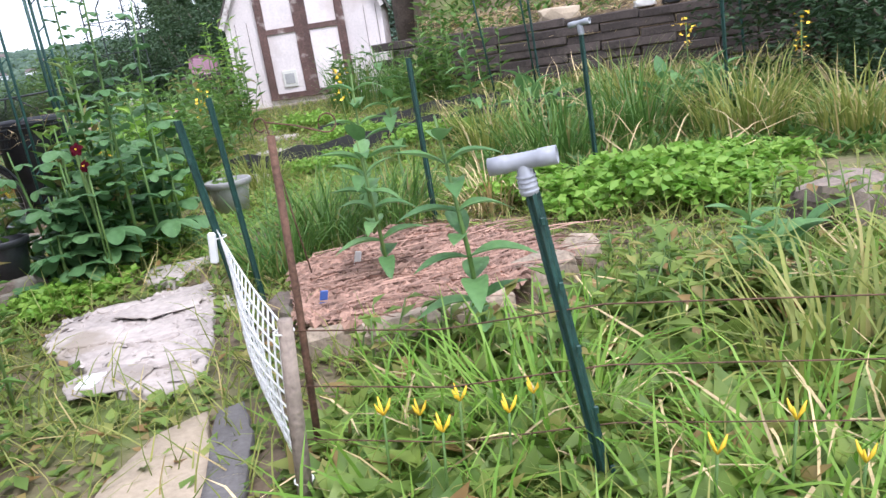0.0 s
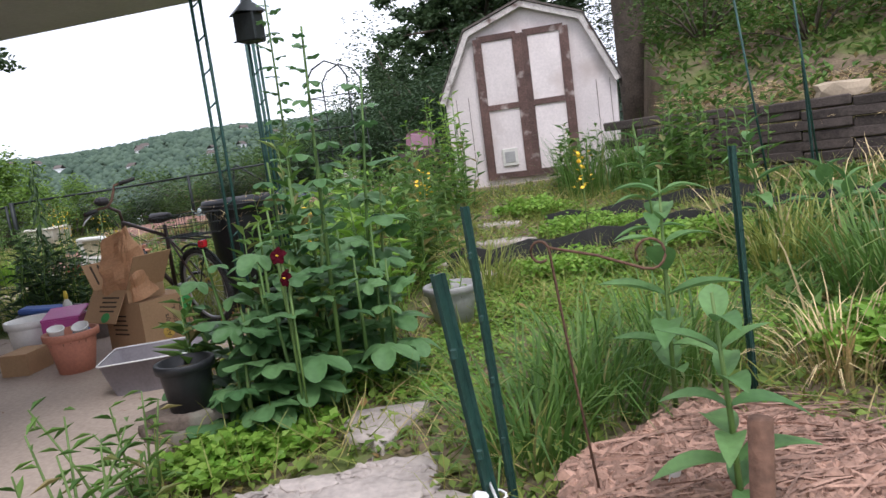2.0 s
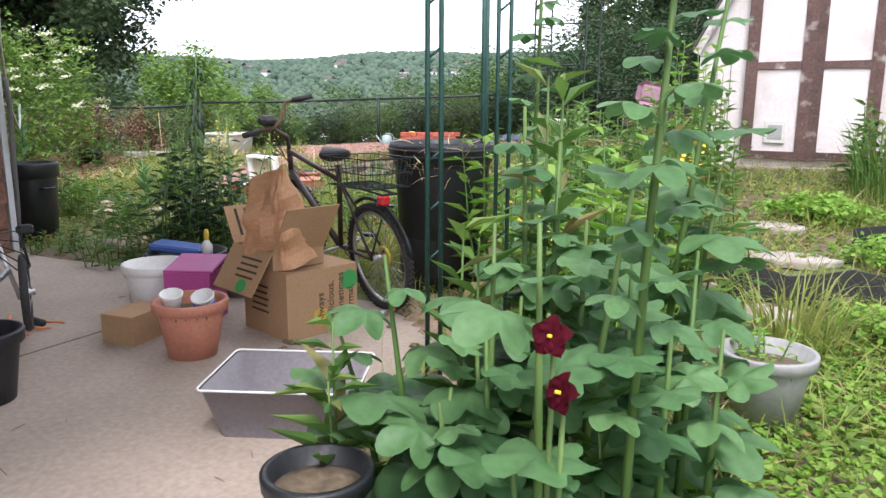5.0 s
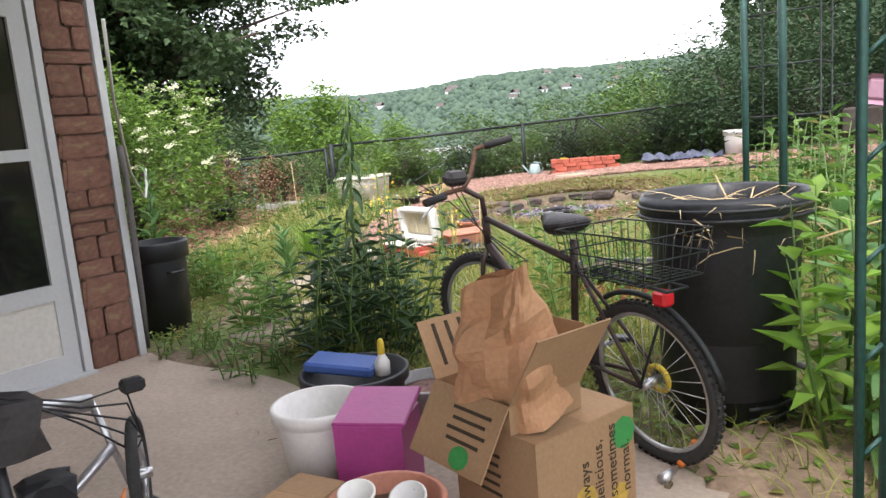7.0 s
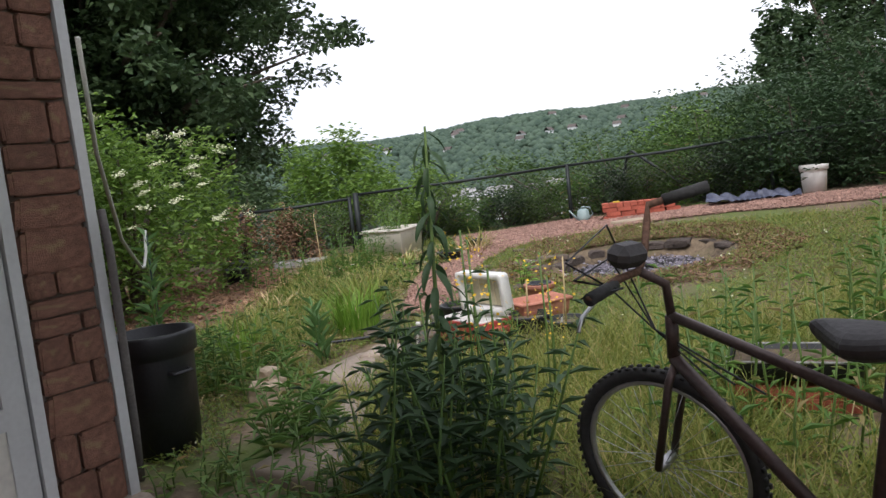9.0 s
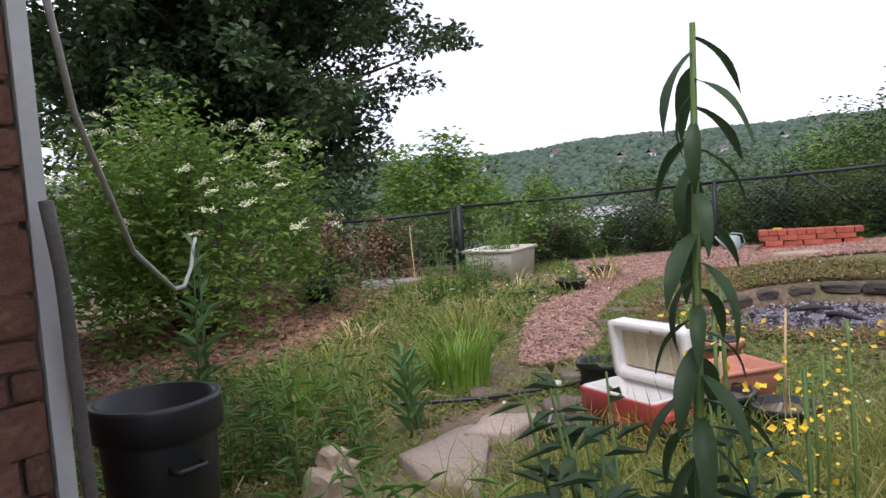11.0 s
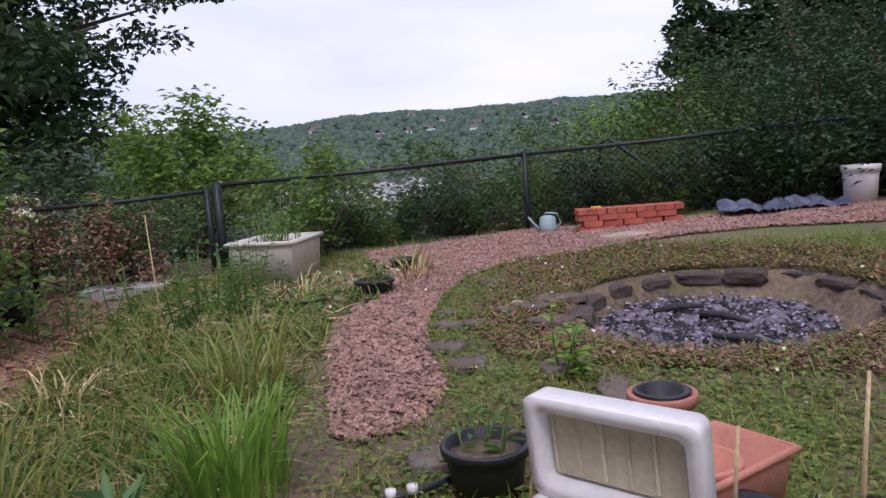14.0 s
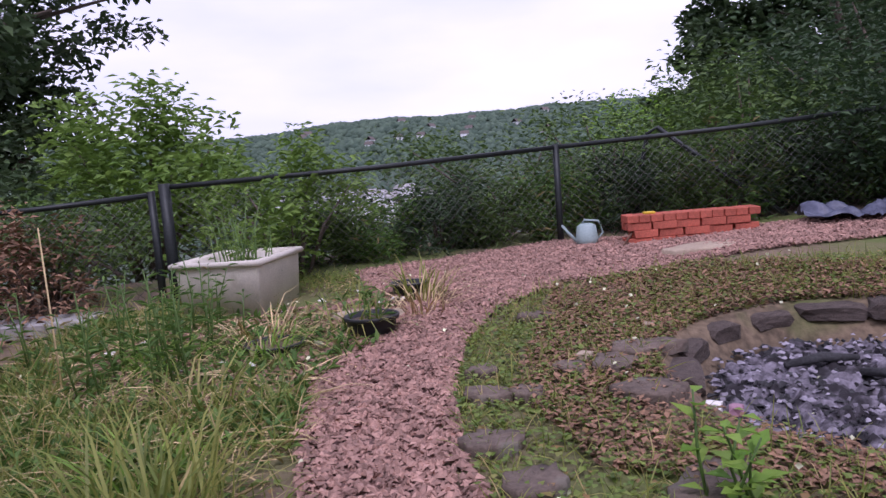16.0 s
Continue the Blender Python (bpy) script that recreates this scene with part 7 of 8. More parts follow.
# cracks' lichen and leaf litter on the stones
n = 260
P = np.stack([*scatter(FLAG, n), np.full(n, 0.045)], 1)
solid("path_litter", spread("chip", P, dirs(len(P), -.1, .1), RNG.uniform(0.02, 0.07, n), 0.02, Geo()), M_SLAB, "flakes of pale stone on the flagstone", "litter", kind="stuff")

# bed edge stones
M_BEDST = mat("dirty_sandstone", (0.33, 0.26, 0.19), 0.9, var=0.35, scale=7, fine=45, bump=0.8, second=(0.17, 0.14, 0.1), blot=0.54)
for i, (x, y, sx, sy, sz, rz) in enumerate(((-0.5, 3.06, 0.24, 0.16, 0.15, -8), (-0.2, 3.0, 0.32, 0.18, 0.18, 6), (0.13, 3.12, 0.3, 0.18, 0.17, 22), (0.47, 3.38, 0.28, 0.2, 0.2, 34), (0.66, 3.62, 0.2, 0.18, 0.18, 50), (-0.8, 3.6, 0.18, 0.3, 0.14, 0), (0.97, 3.25, 0.2, 0.14, 0.12, 10), (1.4, 3.1, 0.26, 0.18, 0.08, 40))):
    solid("bed_stone", block((sx, sy, sz), None, 0.035, 0.035, i), M_BEDST if i < 5 else M_STONE, "rough tan stone block edging the raised bed", "stone", "bed edging stones", at=pose(x, y, on_land(x, y) - 0.03, 0, 0, rz))
stump = thing("tree_stump", "weathered grey tree stump in the weeds", "stump", at=pose(2.02, 3.75, on_land(2.02, 3.75) - 0.02))
sb = bmesh.new()
bmesh.ops.create_cone(sb, cap_ends=True, segments=22, radius1=0.24, radius2=0.2, depth=0.24)
for v in sb.verts:
    a = math.atan2(v.co.y, v.co.x)
    k = 1 + 0.14 * math.sin(3 * a + 1) + 0.08 * math.sin(7 * a)
    v.co.x *= k
    v.co.y *= k
    v.co.z += 0.12 + (0.04 * math.sin(2 * a) if v.co.z > 0 else 0)
part("wood", sb, M_WOODST, stump)
sbk = lathe([(0.27, 0.0), (0.25, 0.1), (0.225, 0.2)], 22)
part("bark", sbk, M_BARK, stump)
for x, y, mt, lb in ((-0.445, 3.83, M_WPLAST, "white and blue plant tag in the bed"), (-0.55, 3.27, M_BLUE, "blue and white wrapper on the bed")):
    solid("plant_tag", block((0.035, 0.006, 0.1), None, 0.002), mt, lb, "tag", at=pose(x, y, on_land(x, y) + 0.12, 10, 12, 20))

# shepherd's hook
hk = [(-0.65, 3.78, 0.0), (-0.7, 3.76, 0.5), (-0.735, 3.75, 0.93)]
curl = [(-0.735 + 0.028 * math.cos(a) - 0.028, 3.75, 0.93 + 0.032 * math.sin(a)) for a in np.linspace(0, 5.4, 14)]
arm_ = [(-0.735, 3.75, 0.94), (-0.6, 3.75, 0.905), (-0.47, 3.75, 0.855)] + [(-0.445 + 0.042 * math.cos(a), 3.75, 0.895 + 0.045 * math.sin(a)) for a in np.linspace(-1.9, 3.6, 14)]
hook = thing("plant_hook", "rusty wire shepherd's hook in the garden", "hook")
part("rod", tube(hk + curl, 0.0045, 6), M_RUST, hook)
part("arm", tube(arm_, 0.0045, 6), M_RUST, hook)
pail("grey_pail", -1.745, 6.42, on_land(-1.745, 6.42) - 0.01, 0.125, 0.18, 0.3, M_GPLAST, "pale grey plastic pail with weeds growing in it", "pail", M_SOIL)
stand("pail_weeds", -1.745, 6.42, 0.1, 14, 0.38, 0.06, 0.5, 7, L_LIME, "weeds growing in the grey pail", "weed", 91, lean=0.15, first=0.7)

# black plastic terrace edging
for pts, h in (([(-2.15, 7.98), (-1.4, 8.15), (-0.6, 8.45), (-0.1, 8.75), (0.5, 8.95), (1.1, 9.15), (1.9, 9.2)], 0.24), ([(-1.4, 9.6), (-0.5, 9.9), (0.3, 10.2), (1.0, 10.2)], 0.2)):
    g = Geo()
    fine = [tuple(np.array(a) * (1 - u) + np.array(b) * u) for a, b in zip(pts, pts[1:]) for u in (0, 0.25, 0.5, 0.75)] + [pts[-1]]
    k = len(fine)
    v = []
    for off in (0, 0.02):
        for top_ in (0, 1):
            for i, (x, y) in enumerate(fine):
                v.append((x + 0.02 * math.sin(i), y + off + 0.03 * math.sin(i * 1.7), on_land(x, y) - 0.04 + top_ * (h + 0.03 * math.sin(i * 2.1))))
    f = []
    for i in range(k - 1):
        f += [[i, i + 1, k + i + 1, k + i], [2 * k + i + 1, 2 * k + i, 3 * k + i, 3 * k + i + 1], [k + i, k + i + 1, 3 * k + i + 1, 3 * k + i]]
    g.add(v, f)
    solid("bed_edging", g, M_RUBBER, "wavy black plastic edging holding a garden terrace", "edging", smooth=False)

# ladder trellises and arch
def ladder(x, y, top, rz, label):
    t = thing("trellis", label, "trellis", "green trellises", at=pose(x, y, on_land(x, y), 0, 0, rz))
    for s in (-0.03, 0.03):
        part("rail", tube([(s, 0, -0.1), (s, 0, top)], 0.0115, 6), M_GREEN, t)
    for i in range(int(top / 0.22)):
        part("rung", tube([(-0.03, 0, 0.15 + 0.22 * i), (0.03, 0, 0.2 + 0.22 * i)], 0.006, 5), M_GREEN, t)
    return t


ladder(-3.13, 6.1, 2.75, 40, "tall green metal ladder trellis at the patio's edge")
ladder(-3.03, 6.62, 2.6, 20, "tall green metal ladder trellis covered with vine")
for x, y in ((-4.04, 8.63), (-3.66, 7.75)):
    solid("trellis_pole", tube([(x, y, on_land(x, y)), (x, y, on_land(x, y) + 2.6)], 0.018, 8), M_GREEN, "tall thin green pole beyond the bin", "pole", "tall green poles")
fd = thing("bird_feeder", "dark hanging bird feeder on a trellis", "bird feeder", at=pose(-3.0, 6.55, 2.2))
part("body", block((0.16, 0.16, 0.2), None, 0.01), M_FENCE, fd)
part("roof", lathe([(0.15, 0.2), (0.02, 0.3), (0, 0.3)], 4), M_FENCE, fd)
part("perch", tube([(-0.14, 0, 0.02), (0.14, 0, 0.02)], 0.006, 6), M_FENCE, fd)
part("hanger", tube([(0, 0, 0.3), (0, 0.02, 0.5), (-0.05, 0.07, 0.62)], 0.006, 5), M_FENCE, fd)
ar = thing("garden_arch", "thin black metal garden arch with a gate", "arch", at=pose(-4.45, 11.5, on_land(-4.45, 11.5), 0, 0, 0))
for y in (0, 0.55):
    part("hoop", tube([(-0.3, y, 0), (-0.3, y, 2.1), (-0.2, y, 2.25), (0.0, y, 2.34), (0.2, y, 2.25), (0.3, y, 2.1), (0.3, y, 0)], 0.012, 6), M_FENCE, ar)
for z in (0.5, 0.95, 1.4, 1.85):
    for x in (-0.3, 0.3):
        part("bar", tube([(x, 0, z), (x, 0.55, z)], 0.008, 5), M_FENCE, ar)
    part("bar", tube([(-0.3, 0, z), (0.3, 0, z)], 0.008, 5), M_FENCE, ar)
toy = thing("toy_slide", "faded pink plastic playhouse panel on a dark stand beside the shed", "toy", at=pose(-3.95, 14.1, on_land(-3.95, 14.1)))
part("panel", block((0.5, 0.06, 0.34), pose(0, 0, 0.75, 0, 10, 0), 0.08), M_PINK, toy, "faded pink panel")
part("shelf", block((1.0, 0.4, 0.3), pose(0.1, 0.1, 0.45), 0.02), M_TIMBER, toy, "brown wooden shelf")
for x in (-0.35, 0.5):
    part("leg", block((0.07, 0.07, 0.47), pose(x, 0.1, -0.02), 0.008), M_TIMBER, toy)

# timber retaining wall: each timber laid singly
rw = thing("retaining_wall", "weathered dark timber retaining wall below the bank", "wall", kind="structure")
wa, wb = Vector((*WALL_A, 0)), Vector((*WALL_B, 0))
wd = wb - wa
wl_ = wd.length
wyaw = math.degrees(math.atan2(wd.y, wd.x))
rt = random.Random(21)
tim = [as_mesh("timber", block((1.05, 0.16, 0.125), None, 0.014, 0.012, i), M_TIMBER) for i in range(5)]
for c in range(8):
    u = -0.3 - 0.5 * (c % 2)
    while u < wl_:
        p = wa + wd.normalized() * (u + 0.52)
        ob = new("timber", rt.choice(tim))
        ob.parent = rw
        ob.matrix_basis = pose(p.x, p.y - 0.06 + rt.uniform(-.02, .02), 0.28 + 0.13 * c - 0.022 * (u + 0.5) + rt.uniform(-.006, .006), 0, 0, wyaw + rt.uniform(-1, 1))
        u += 1.07
n = 5200
u = RNG.uniform(0, 1, n)
P = np.stack([WALL_A[0] + u * wd.x, WALL_A[1] + u * wd.y + RNG.uniform(0, 1.0, n), np.zeros(n)], 1)
P[:, 2] = np.maximum(land(P[:, 0], P[:, 1]), 1.0)
solid("bank_straw", spread("blade", P, dirs(n, 0.0, 0.5), RNG.uniform(0.1, 0.32, n), 0.007, Geo()), M_STRAW, "dry brown grass along the top of the wall", "dry grass", kind="stuff")
BANK = [(0.1, 12.8), (6.5, 10.4), (9, 14), (6, 22), (0, 22)]
cover("bank_weeds", BANK, 14000, "simple", (0.08, 0.22), 0.4, L_WEED, "weeds covering the bank above the wall", (), (0.0, 0.9), 0.2)
for i, (x, y, s, mt, lb) in enumerate(((3.4, 11.55, 0.3, M_WPLAST, "white bag lying on the wall"), (3.75, 11.4, 0.24, M_BLACK, "black bag lying on the wall"), (4.2, 11.3, 0.34, M_SAND, "tan stone on the wall"), (2.2, 12.0, 0.6, M_SAND, "flat tan stone on the wall"))):
    solid("wall_top_bag" if i < 2 else "wall_top_stone", rock((s, s * 0.6, s * 0.36), i + 11), mt, lb, "bag" if i < 2 else "stone", at=pose(x, y, max(on_land(x, y), 1.2)))


# ---- large-leaved plants, leaf by leaf ----
def big_leaf(length, width, curl, fold, wave=0.0, lobes=0):
    g = Geo()
    rows, cols = 8, 4
    v = []
    for j in range(rows + 1):
        u = j / rows
        w = width * (math.sin(math.pi * min(1, u * 0.97 + 0.02)) ** 0.75) * (1.08 - 0.35 * u)
        if lobes:
            w = width * (0.62 + 0.38 * abs(math.sin(u * math.pi * lobes + 0.4))) * (math.sin(math.pi * min(1, u * 0.9 + 0.1)) ** 0.5)
        for i in range(-cols // 2, cols // 2 + 1):
            s = i / (cols / 2)
            v.append((s * w / 2, length * u * math.cos(curl * u * 0.5), abs(s) * w * fold - length * math.sin(curl * u * 0.5) * u + wave * math.sin(u * 9 + s * 2) * abs(s)))
    k = cols + 1
    g.add(v, [[j * k + i, j * k + i + 1, (j + 1) * k + i + 1, (j + 1) * k + i] for j in range(rows) for i in range(cols)])
    return g


MILK = [as_mesh("milkweed_leaf", big_leaf(1.0, 0.44, c, 0.2, 0.01), L_MILK) for c in (0.4, 0.8, 1.2)]


def lobed_leaf(curl, seed):
    """A round leaf with five blunt lobes, cupped and wavy."""
    g, k = Geo(), 40
    v = [(0, 0.42, 0.0)]
    for ring_, rr_ in enumerate((0.5, 1.0)):
        for i in range(k):
            a = PI2 * i / k - math.pi / 2
            edge = 0.5 * (0.66 + 0.34 * abs(math.cos(2.5 * (a - math.pi / 2))) ** 0.7) * (1 - 0.35 * max(0, -math.sin(a)) ** 6)
            r_ = edge * rr_
            x, y = r_ * math.cos(a), 0.42 + r_ * math.sin(a) * 1.05
            v.append((x, y, -curl * (x * x + (y - 0.3) ** 2 * 0.8) + 0.05 * rr_ * math.sin(5 * a + seed)))
    f = [[0, 1 + i, 1 + (i + 1) % k] for i in range(k)]
    g.add(v, f)
    g.f.append(np.array([[1 + i, 1 + k + i, 1 + k + (i + 1) % k, 1 + (i + 1) % k] for i in range(k)]))
    g.m.append(0)
    g.v.append(np.zeros((0, 3)))
    return g


HOLLY = [as_mesh("hollyhock_leaf", lobed_leaf(c, 3 * c), L_HOLLY) for c in (0.3, 0.6, 0.9)]


def broad_plant(name, x, y, height, leaves, size, meshes, label, seed, lean=(0, 0), pairs=True, first=0.2, rise=35, stem_r=0.011, top_small=0.5, category="plant", stems=1, spread_=0.0, up=0.0):
    rr = random.Random(seed)
    t = thing(name, label, category, at=pose(x, y, on_land(x, y) + up))
    for s in range(stems):
        ox, oy = rr.uniform(-spread_, spread_), rr.uniform(-spread_, spread_)
        h = height * (1 if s == 0 else rr.uniform(0.5, 0.95))
        lx, ly = lean[0] + rr.uniform(-.08, .08) * h + ox * 0.4, lean[1] + rr.uniform(-.08, .08) * h + oy * 0.4
        part("stem", tube([(ox, oy, -0.03), (ox + lx * 0.4, oy + ly * 0.4, h * 0.5), (ox + lx, oy + ly, h)], [stem_r, stem_r * 0.8, stem_r * 0.4], 7), L_STEM, t)
        per = max(3, leaves // stems)
        for i in range(per):
            u = first + (1 - first) * (i // 2 * 2 if pairs else i) / per
            ang = (i // 2) * 90 + (i % 2) * 180 + rr.uniform(-15, 15) if pairs else i * 137 + rr.uniform(-20, 20)
            k = 2 * u * (1 - u) * 0.4 + u * u
            L = size * (1 - top_small * max(0, u - 0.5) * 2) * rr.uniform(0.8, 1.15)
            ob = new("leaf", rr.choice(meshes))
            ob.parent = t
            ob.matrix_basis = pose(ox + lx * k, oy + ly * k, h * u, 0, 0, ang) @ pose(0, 0, 0, rise * (0.3 + u) + rr.uniform(-12, 12), 0, 0) @ Matrix.Diagonal((L, L, L, 1))
    return t


broad_plant("milkweed", 0.145, 2.67, 0.95, 18, 0.22, MILK, "tall milkweed plant with broad paired leaves", 3, (-0.06, -0.05), top_small=0.3, rise=26)
broad_plant("milkweed", -0.26, 3.62, 0.72, 14, 0.22, MILK, "tall milkweed with grey-green leaves in the bed", 4, (-0.03, 0), top_small=0.3, up=0.08)
broad_plant("milkweed", -0.39, 4.5, 1.0, 16, 0.25, MILK, "tall milkweed with grey-green leaves in the bed", 5, (-0.03, 0), top_small=0.3, up=0.08)
broad_plant("milkweed", 1.2, 3.05, 0.42, 12, 0.24, MILK, "young milkweed in the weeds", 6, stems=3, spread_=0.16, rise=45)
broad_plant("milkweed", 1.55, 3.2, 0.4, 12, 0.22, MILK, "young milkweed in the weeds", 7, stems=3, spread_=0.15, rise=45)
broad_plant("milkweed", -0.3, 7.4, 1.15, 16, 0.3, MILK, "tall milkweed beyond the post", 8, (-0.05, 0))
broad_plant("milkweed", 0.5, 7.8, 1.1, 16, 0.28, MILK, "tall milkweed beyond the post", 9)
broad_plant("comfrey", 2.3, 7.6, 0.55, 20, 0.4, MILK, "broad-leaved plant in the far bed", 10, stems=3, spread_=0.2, rise=50)
for i, (x, y, h, nl, st) in enumerate(((-2.5, 5.25, 1.15, 54, 5), (-2.3, 5.1, 0.8, 48, 5), (-2.85, 5.45, 1.0, 44, 4), (-2.4, 5.75, 1.75, 40, 2), (-2.05, 5.5, 0.9, 40, 4), (-2.6, 4.95, 0.6, 34, 4), (-2.75, 5.75, 1.3, 40, 3), (-2.15, 5.9, 1.1, 40, 3))):
    broad_plant("hollyhock", -2.22 + (x + 2.4) * 0.7, y - 0.32, h, int(nl * 0.75), 0.29, HOLLY, "hollyhock with large lobed leaves beside the patio", 20 + i, pairs=False, rise=18, stems=st, spread_=0.2, first=0.1, stem_r=0.013, top_small=0.6)
for i, (x, y, z) in enumerate(((-1.99, 4.5, 0.8), (-2.02, 4.52, 0.9))):
    fl = thing("hollyhock_flower", "dark red hollyhock flower among green leaves", "flower", at=pose(x, y, z, 70, 0, -30 + 30 * i))
    for k in range(5):
        part("petal", big_leaf(0.043, 0.048, 0.9, 0.1, 0.004), M_PURPLE, fl, at=pose(0, 0, 0, 20, 0, 72 * k))
    part("flower_eye", lathe([(0.004, 0), (0.004, 0.014), (0, 0.016)], 8), M_YFLOWER, fl, "yellow flower centre")
    solid("flower_stalk", tube([(x - 0.02, y + 0.05, on_land(x, y)), (x, y + 0.02, z)], 0.006, 6), L_STEM, "green stalk of the dark red flower", "stalk")
for i, (x, y, h, rad) in enumerate(((-2.6, 6.9, 1.1, 0.4), (-3.1, 7.4, 1.0, 0.45), (-2.3, 7.6, 0.9, 0.35), (-3.0, 8.5, 1.1, 0.5), (-2.7, 9.6, 1.0, 0.5), (-3.3, 10.4, 1.1, 0.5), (-3.0, 11.4, 1.1, 0.45), (-3.05, 12.2, 1.7, 0.3), (-3.9, 10.5, 1.0, 0.5), (-1.2, 12.3, 0.9, 0.3), (0.2, 11.6, 1.3, 0.4), (0.7, 10.9, 1.1, 0.5), (-0.2, 10.9, 0.9, 0.5))):
    stand("flower_stand", x, y, rad, 14, h, 0.2, 0.4, 15, L_LIME if i in (7, 0, 1) else L_WEED, "tall leafy perennials in the garden bed", "perennial", 120 + i, lean=0.08, rise=(0.0, 0.8))
for i, (x, y) in enumerate(((-0.9, 8.5), (-2.45, 8.6), (-2.9, 6.85), (3.4, 6.9), (2.9, 8.4))):
    P = np.stack([RNG.normal(size=26) * 0.05, RNG.normal(size=26) * 0.05, RNG.uniform(0.55, 0.9, 26)], 1)
    fs = thing("yellow_flowers", "spike of small yellow flowers in the bed", "flower", at=pose(x, y, on_land(x, y)))
    part("stem", tube([(0, 0, 0), (0, 0, 0.85)], 0.006, 5), L_STEM, fs)
    part("petals", spread("simple", P, dirs(26, -.2, .8), 0.045, 0.035, Geo()), M_YFLOWER, fs, "yellow petals")["kind"] = "stuff"
# long-bladed clumps
for i, (x, y, r_, n_, L_, w_, mt, fan, lb) in enumerate((
        (-0.72, 4.85, 0.26, 240, 0.62, 0.014, L_WEED, 0.8, "arching daylily clump in the bed"), (-0.95, 4.3, 0.2, 150, 0.55, 0.014, L_WEED, 0.8, "arching daylily clump in the bed"), (-0.3, 5.3, 0.28, 200, 0.62, 0.013, L_WEED, 0.7, "arching daylily clump in the bed"),
        (0.25, 2.15, 0.22, 90, 0.5, 0.013, L_LIME, 0.9, "daylily clump with yellow buds by the wire"), (0.0, 2.3, 0.2, 60, 0.42, 0.012, L_LIME, 0.9, "daylily clump with yellow buds by the wire"), (1.2, 2.2, 0.25, 100, 0.6, 0.016, L_GRASS, 0.9, "long-bladed clump with dry leaves"),
        (1.7, 2.4, 0.25, 100, 0.65, 0.016, L_GRASS, 0.9, "long-bladed clump with dry leaves"), (0.8, 1.75, 0.2, 70, 0.4, 0.012, L_LIME, 0.9, "daylily clump with yellow buds by the wire"), (1.0, 6.4, 0.35, 220, 0.8, 0.016, L_WEED, 0.6, "iris clump with dry brown leaves"),
        (1.9, 6.9, 0.35, 220, 0.85, 0.016, L_WEED, 0.6, "iris clump with dry brown leaves"), (2.6, 6.3, 0.35, 220, 0.8, 0.016, L_GRASS, 0.6, "iris clump with dry brown leaves"), (3.3, 5.8, 0.35, 200, 0.7, 0.016, L_GRASS, 0.7, "iris clump with dry brown leaves"),
        (0.6, 7.3, 0.3, 160, 0.7, 0.015, L_GRASS, 0.6, "iris clump in the far bed"), (2.2, 8.3, 0.3, 180, 0.8, 0.015, L_GRASS, 0.6, "iris clump in the far bed"), (-1.7, 7.3, 0.25, 160, 0.5, 0.012, L_GRASS, 0.7, "grass clump by the edging"), (-2.5, 7.0, 0.3, 180, 0.6, 0.012, L_LIME, 0.8, "bright grass clump beside the path"),
        (-1.0, 11.6, 0.4, 240, 0.9, 0.012, L_WEED, 0.4, "tall reedy clump in front of the shed"), (-0.4, 12.2, 0.4, 240, 1.0, 0.012, L_WEED, 0.4, "tall reedy clump in front of the shed"), (3.6, 4.6, 0.3, 150, 0.6, 0.016, L_GRASS, 0.9, "long-bladed clump by the stump"), (0.35, 5.1, 0.16, 110, 0.5, 0.01, M_STRAW, 0.9, "clump of dry straw-coloured leaves"))):
    tuft("blade_clump", x, y, r_, n_, L_, w_, mt, lb, 200 + i, fan)
for x, y in ((0.0, 1.95), (0.12, 1.85), (-0.12, 2.05), (0.2, 2.0), (0.55, 1.6), (0.75, 1.65), (0.85, 1.55), (-0.05, 1.8), (-0.2, 1.9)):
    lb_ = thing("lily_bud", "yellow daylily buds on a thin stalk", "flower", at=pose(x, y, on_land(x, y)))
    h = rb.uniform(0.16, 0.28)
    part("stem", tube([(0, 0, 0), (0.02, 0, h)], 0.004, 5), L_STEM, lb_)
    for k in range(3):
        part("bud", tube([(0.02, 0, h), (0.02 + 0.015 * math.cos(k * 2), 0.015 * math.sin(k * 2), h + 0.022), (0.02 + 0.024 * math.cos(k * 2), 0.024 * math.sin(k * 2), h + 0.045)], [0.002, 0.005, 0.0015], 6), M_YFLOWER, lb_, "yellow bud")
# lush low mounds
for i, (x, y, rx, h, n_, lf) in enumerate(((1.25, 4.85, 0.62, 0.3, 2600, 0.075), (1.75, 4.5, 0.45, 0.22, 1500, 0.07), (0.6, 5.3, 0.4, 0.24, 1200, 0.07), (2.1, 5.2, 0.5, 0.2, 1400, 0.07), (-2.2, 4.55, 0.3, 0.14, 900, 0.06), (-2.3, 4.25, 0.28, 0.14, 800, 0.06), (-2.1, 5.35, 0.32, 0.2, 900, 0.06), (0.0, 8.3, 0.5, 0.2, 1100, 0.06), (-1.0, 7.7, 0.5, 0.18, 1300, 0.05), (-0.9, 9.2, 0.6, 0.2, 1400, 0.05), (-1.6, 10.5, 0.5, 0.22, 1200, 0.06))):
    bush("leafy_mound", x, y, rx, rx * 0.85, h, n_, lf, L_LIME, "lush low mound of bright green leaves", "ground plant", 300 + i, 6, 0.35, 0.75, lumps=30)
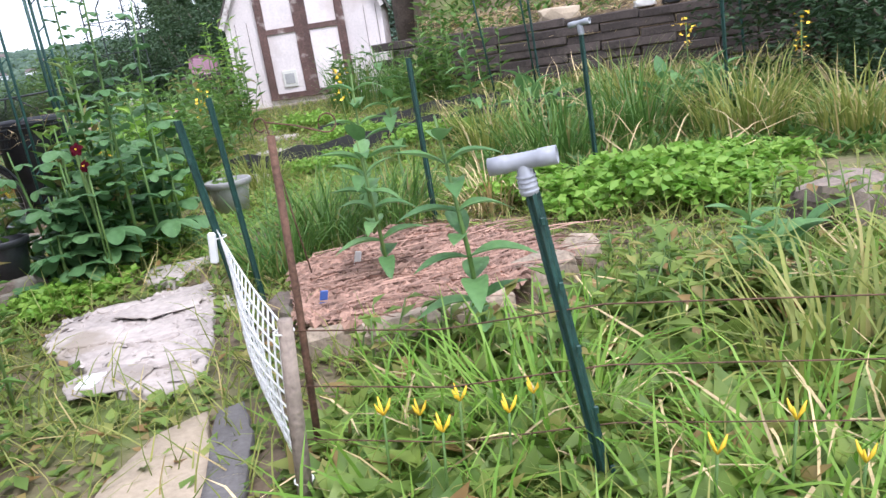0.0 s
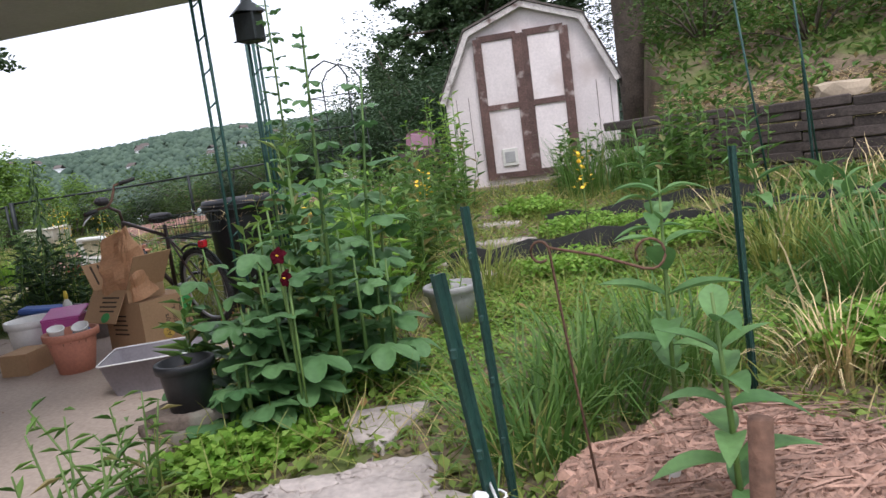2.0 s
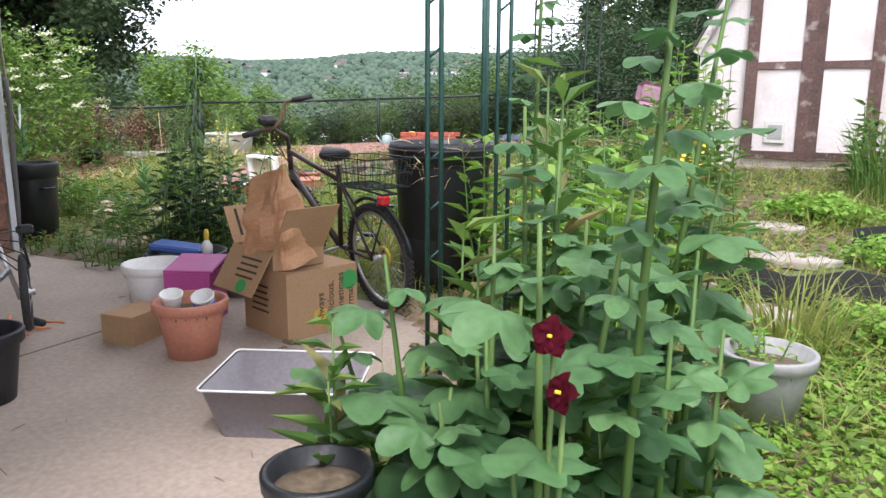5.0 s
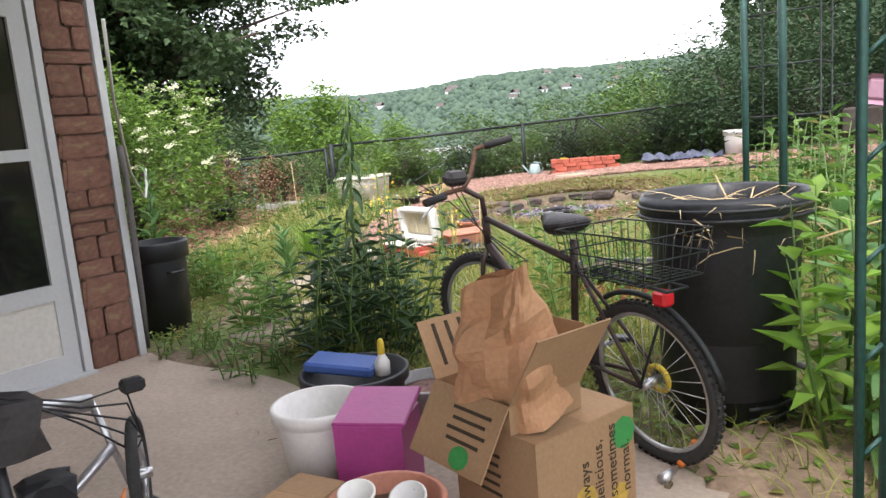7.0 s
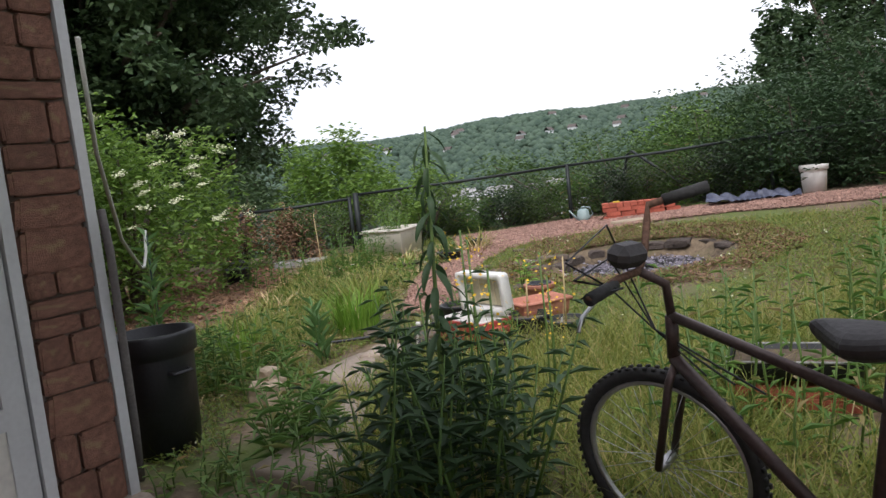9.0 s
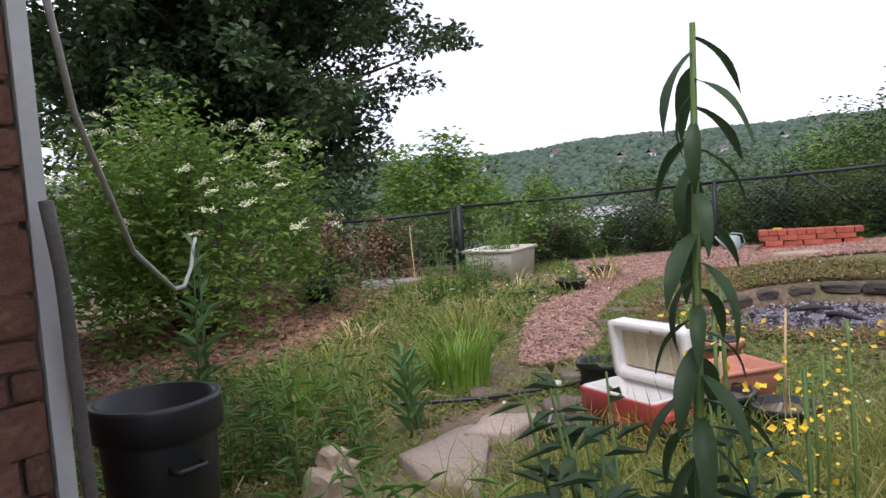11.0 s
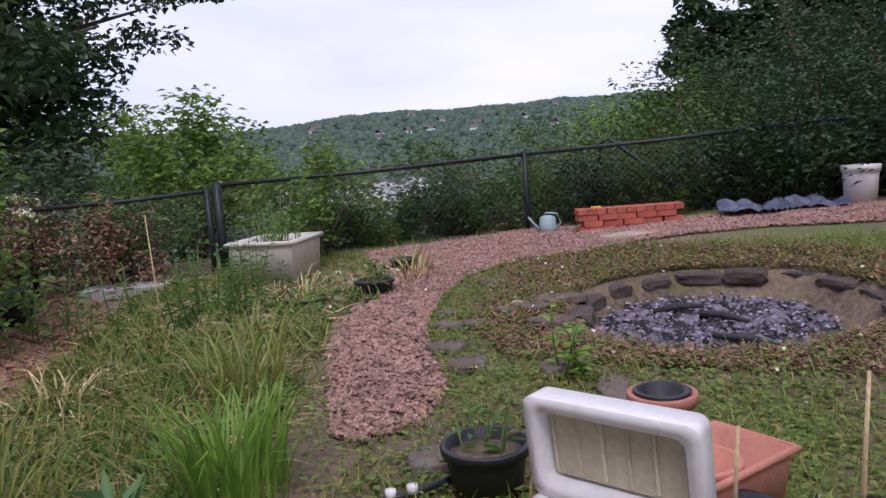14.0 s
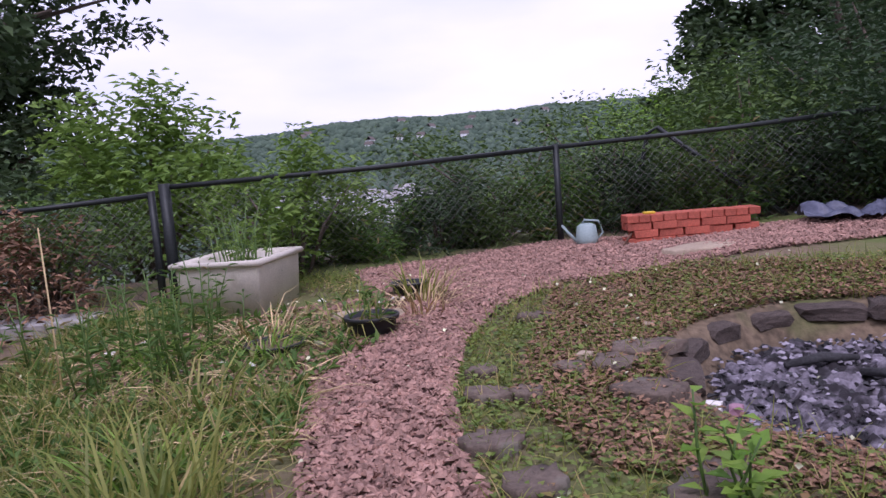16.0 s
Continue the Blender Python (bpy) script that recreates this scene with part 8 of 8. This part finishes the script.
# ragged weeds along the patio's edge
for i, (x, y, h, rad) in enumerate(((-1.75, 2.5, 0.5, 0.18), (-1.95, 2.9, 0.6, 0.2), (-2.2, 3.3, 0.6, 0.2), (-1.55, 2.05, 0.45, 0.15), (-2.45, 3.9, 0.5, 0.18), (-1.95, 2.2, 0.55, 0.2), (-2.25, 2.7, 0.6, 0.2))):
    stand("ragged_weed", x, y, rad, 7, h, 0.12, 0.2, 12, L_WEED, "ragged flowering weed at the patio's edge", "weed", 340 + i, lean=0.25, rise=(-0.2, 0.8))
for i, (x, y, h, rad) in enumerate(((0.6, 2.6, 0.35, 0.3), (0.3, 2.5, 0.3, 0.25), (1.0, 2.75, 0.3, 0.25), (0.9, 3.2, 0.3, 0.25), (-0.2, 2.75, 0.25, 0.22), (1.9, 3.6, 0.4, 0.3), (2.4, 3.2, 0.45, 0.3), (2.0, 2.7, 0.4, 0.25))):
    stand("leafy_weed", x, y, rad, 12, h, 0.12, 0.5, 7, L_CLOVER, "soft broad-leaved weeds by the wire", "weed", 360 + i, lean=0.15, rise=(0.0, 0.7))

NEAR = [(-0.4, 1.2), (3.2, 0.9), (3.6, 3.4), (1.4, 3.4), (-0.1, 2.9), (-0.45, 2.4)]
cover("near_leaves", NEAR, 13000, "simple", (0.06, 0.17), 0.62, L_CLOVER, "soft green leaves crowding the bed by the wire", (), (0.1, 0.9), 0.1)
cover("near_blades", NEAR, 1300, "blade", (0.15, 0.42), 0.012, L_LIME, "long green blades crowding the bed by the wire", (), (0.5, 1.0), 0.2, "grass")
cover("near_straw", NEAR, 900, "blade", (0.2, 0.5), 0.012, M_STRAW, "pale dead blades among the green ones", (), (0.1, 0.7), 0.1, "straw")
LAWN = [(-1.9, 5.0), (-1.1, 4.9), (0.2, 5.6), (0.6, 7.7), (-1.5, 7.95), (-1.9, 6.8)]
cover("lawn_clover", LAWN, 14000, "simple", (0.02, 0.055), 0.7, L_LIME, "bright low clover and weeds on the path to the shed", (), (0.0, 0.6), 0.2)
FARBED = [(0.3, 5.6), (4.2, 5.0), (4.4, 9.6), (1.6, 11.2), (0.2, 9.0)]
cover("far_bed_leaves", FARBED, 13000, "simple", (0.08, 0.2), 0.35, L_WEED, "mixed foliage in the far bed", (), (0.2, 1.0), 0.2)
cover("far_bed_straw", FARBED, 420, "blade", (0.35, 0.8), 0.014, M_STRAW, "dead straw-coloured iris leaves in the far bed", (), (0.5, 1.0), 0.2, "straw")

for i, (x, y, h) in enumerate(((-2.85, 5.15, 0.7), (-2.6, 5.35, 1.25), (-2.15, 5.3, 0.9), (-2.4, 5.6, 1.35))):
    stand("goldenrod", x + 0.12, y - 0.3, 0.07, 2, h, 0.19, 0.26, 22, L_WEED, "bright green lance-leaved perennial beside the patio", "perennial", 420 + i, lean=0.06, rise=(0.2, 1.0))

for i, (x, y, h) in enumerate(((-3.3, 7.75, 0.95), (-3.0, 7.5, 1.0), (-2.85, 7.95, 0.9), (-3.45, 8.1, 0.85), (-3.2, 7.15, 0.55), (-2.7, 7.2, 0.9))):
    broad_plant("common_milkweed", x, y, h, 14, 0.2, MILK, "milkweed with rounded bright leaves beside the black bin", 500 + i, rise=40, top_small=0.2)

NARROW = [as_mesh("mugwort_leaf", big_leaf(1.0, 0.24, c, 0.15, 0.01), L_DARK) for c in (0.9, 1.4)]
broad_plant("mugwort_stalk", -5.86, 7.3, 1.6, 40, 0.15, NARROW, "tall dark weed stalk with drooping leaves at the patio's edge", 600, pairs=False, rise=-25, first=0.45, stem_r=0.012, top_small=0.1, category="weed")
broad_plant("hollyhock", -2.75, 6.3, 2.4, 34, 0.13, HOLLY, "tall leafy vine stalk climbing beside the trellis", 601, pairs=False, rise=20, first=0.2, stem_r=0.012, top_small=0.2)
broad_plant("hollyhock", -1.95, 4.85, 1.9, 26, 0.16, HOLLY, "tall hollyhock stalk with round buds", 602, pairs=False, rise=20, first=0.3, stem_r=0.013, top_small=0.5)
broad_plant("comfrey", 2.9, 7.2, 0.6, 24, 0.4, MILK, "broad-leaved plant in the far bed", 603, stems=3, spread_=0.25, rise=50)
broad_plant("comfrey", 1.3, 7.9, 0.7, 24, 0.38, MILK, "broad-leaved plant in the far bed", 604, stems=3, spread_=0.25, rise=50)

for x, y, h in ((-5.99, 7.7, 1.15), (-6.1, 7.9, 1.1), (-6.07, 8.55, 0.75), (-5.8, 7.6, 1.0), (-5.9, 8.2, 0.95), (-6.15, 8.7, 0.6)):
    wm = thing("yellow_mustard", "wild mustard with small yellow flowers behind the dark weed", "flower", at=pose(x, y, on_land(x, y)))
    part("stem", tube([(0, 0, 0), (0.02, 0, h * 0.6), (0, 0.03, h)], 0.005, 5), L_STEM, wm)
    P = np.stack([RNG.normal(size=30) * 0.06, RNG.normal(size=30) * 0.06, h - RNG.uniform(0, 0.25, 30)], 1)
    part("petals", spread("simple", P, dirs(30, -.2, .8), 0.018, 0.015, Geo()), M_YFLOWER, wm, "yellow petals")["kind"] = "stuff"
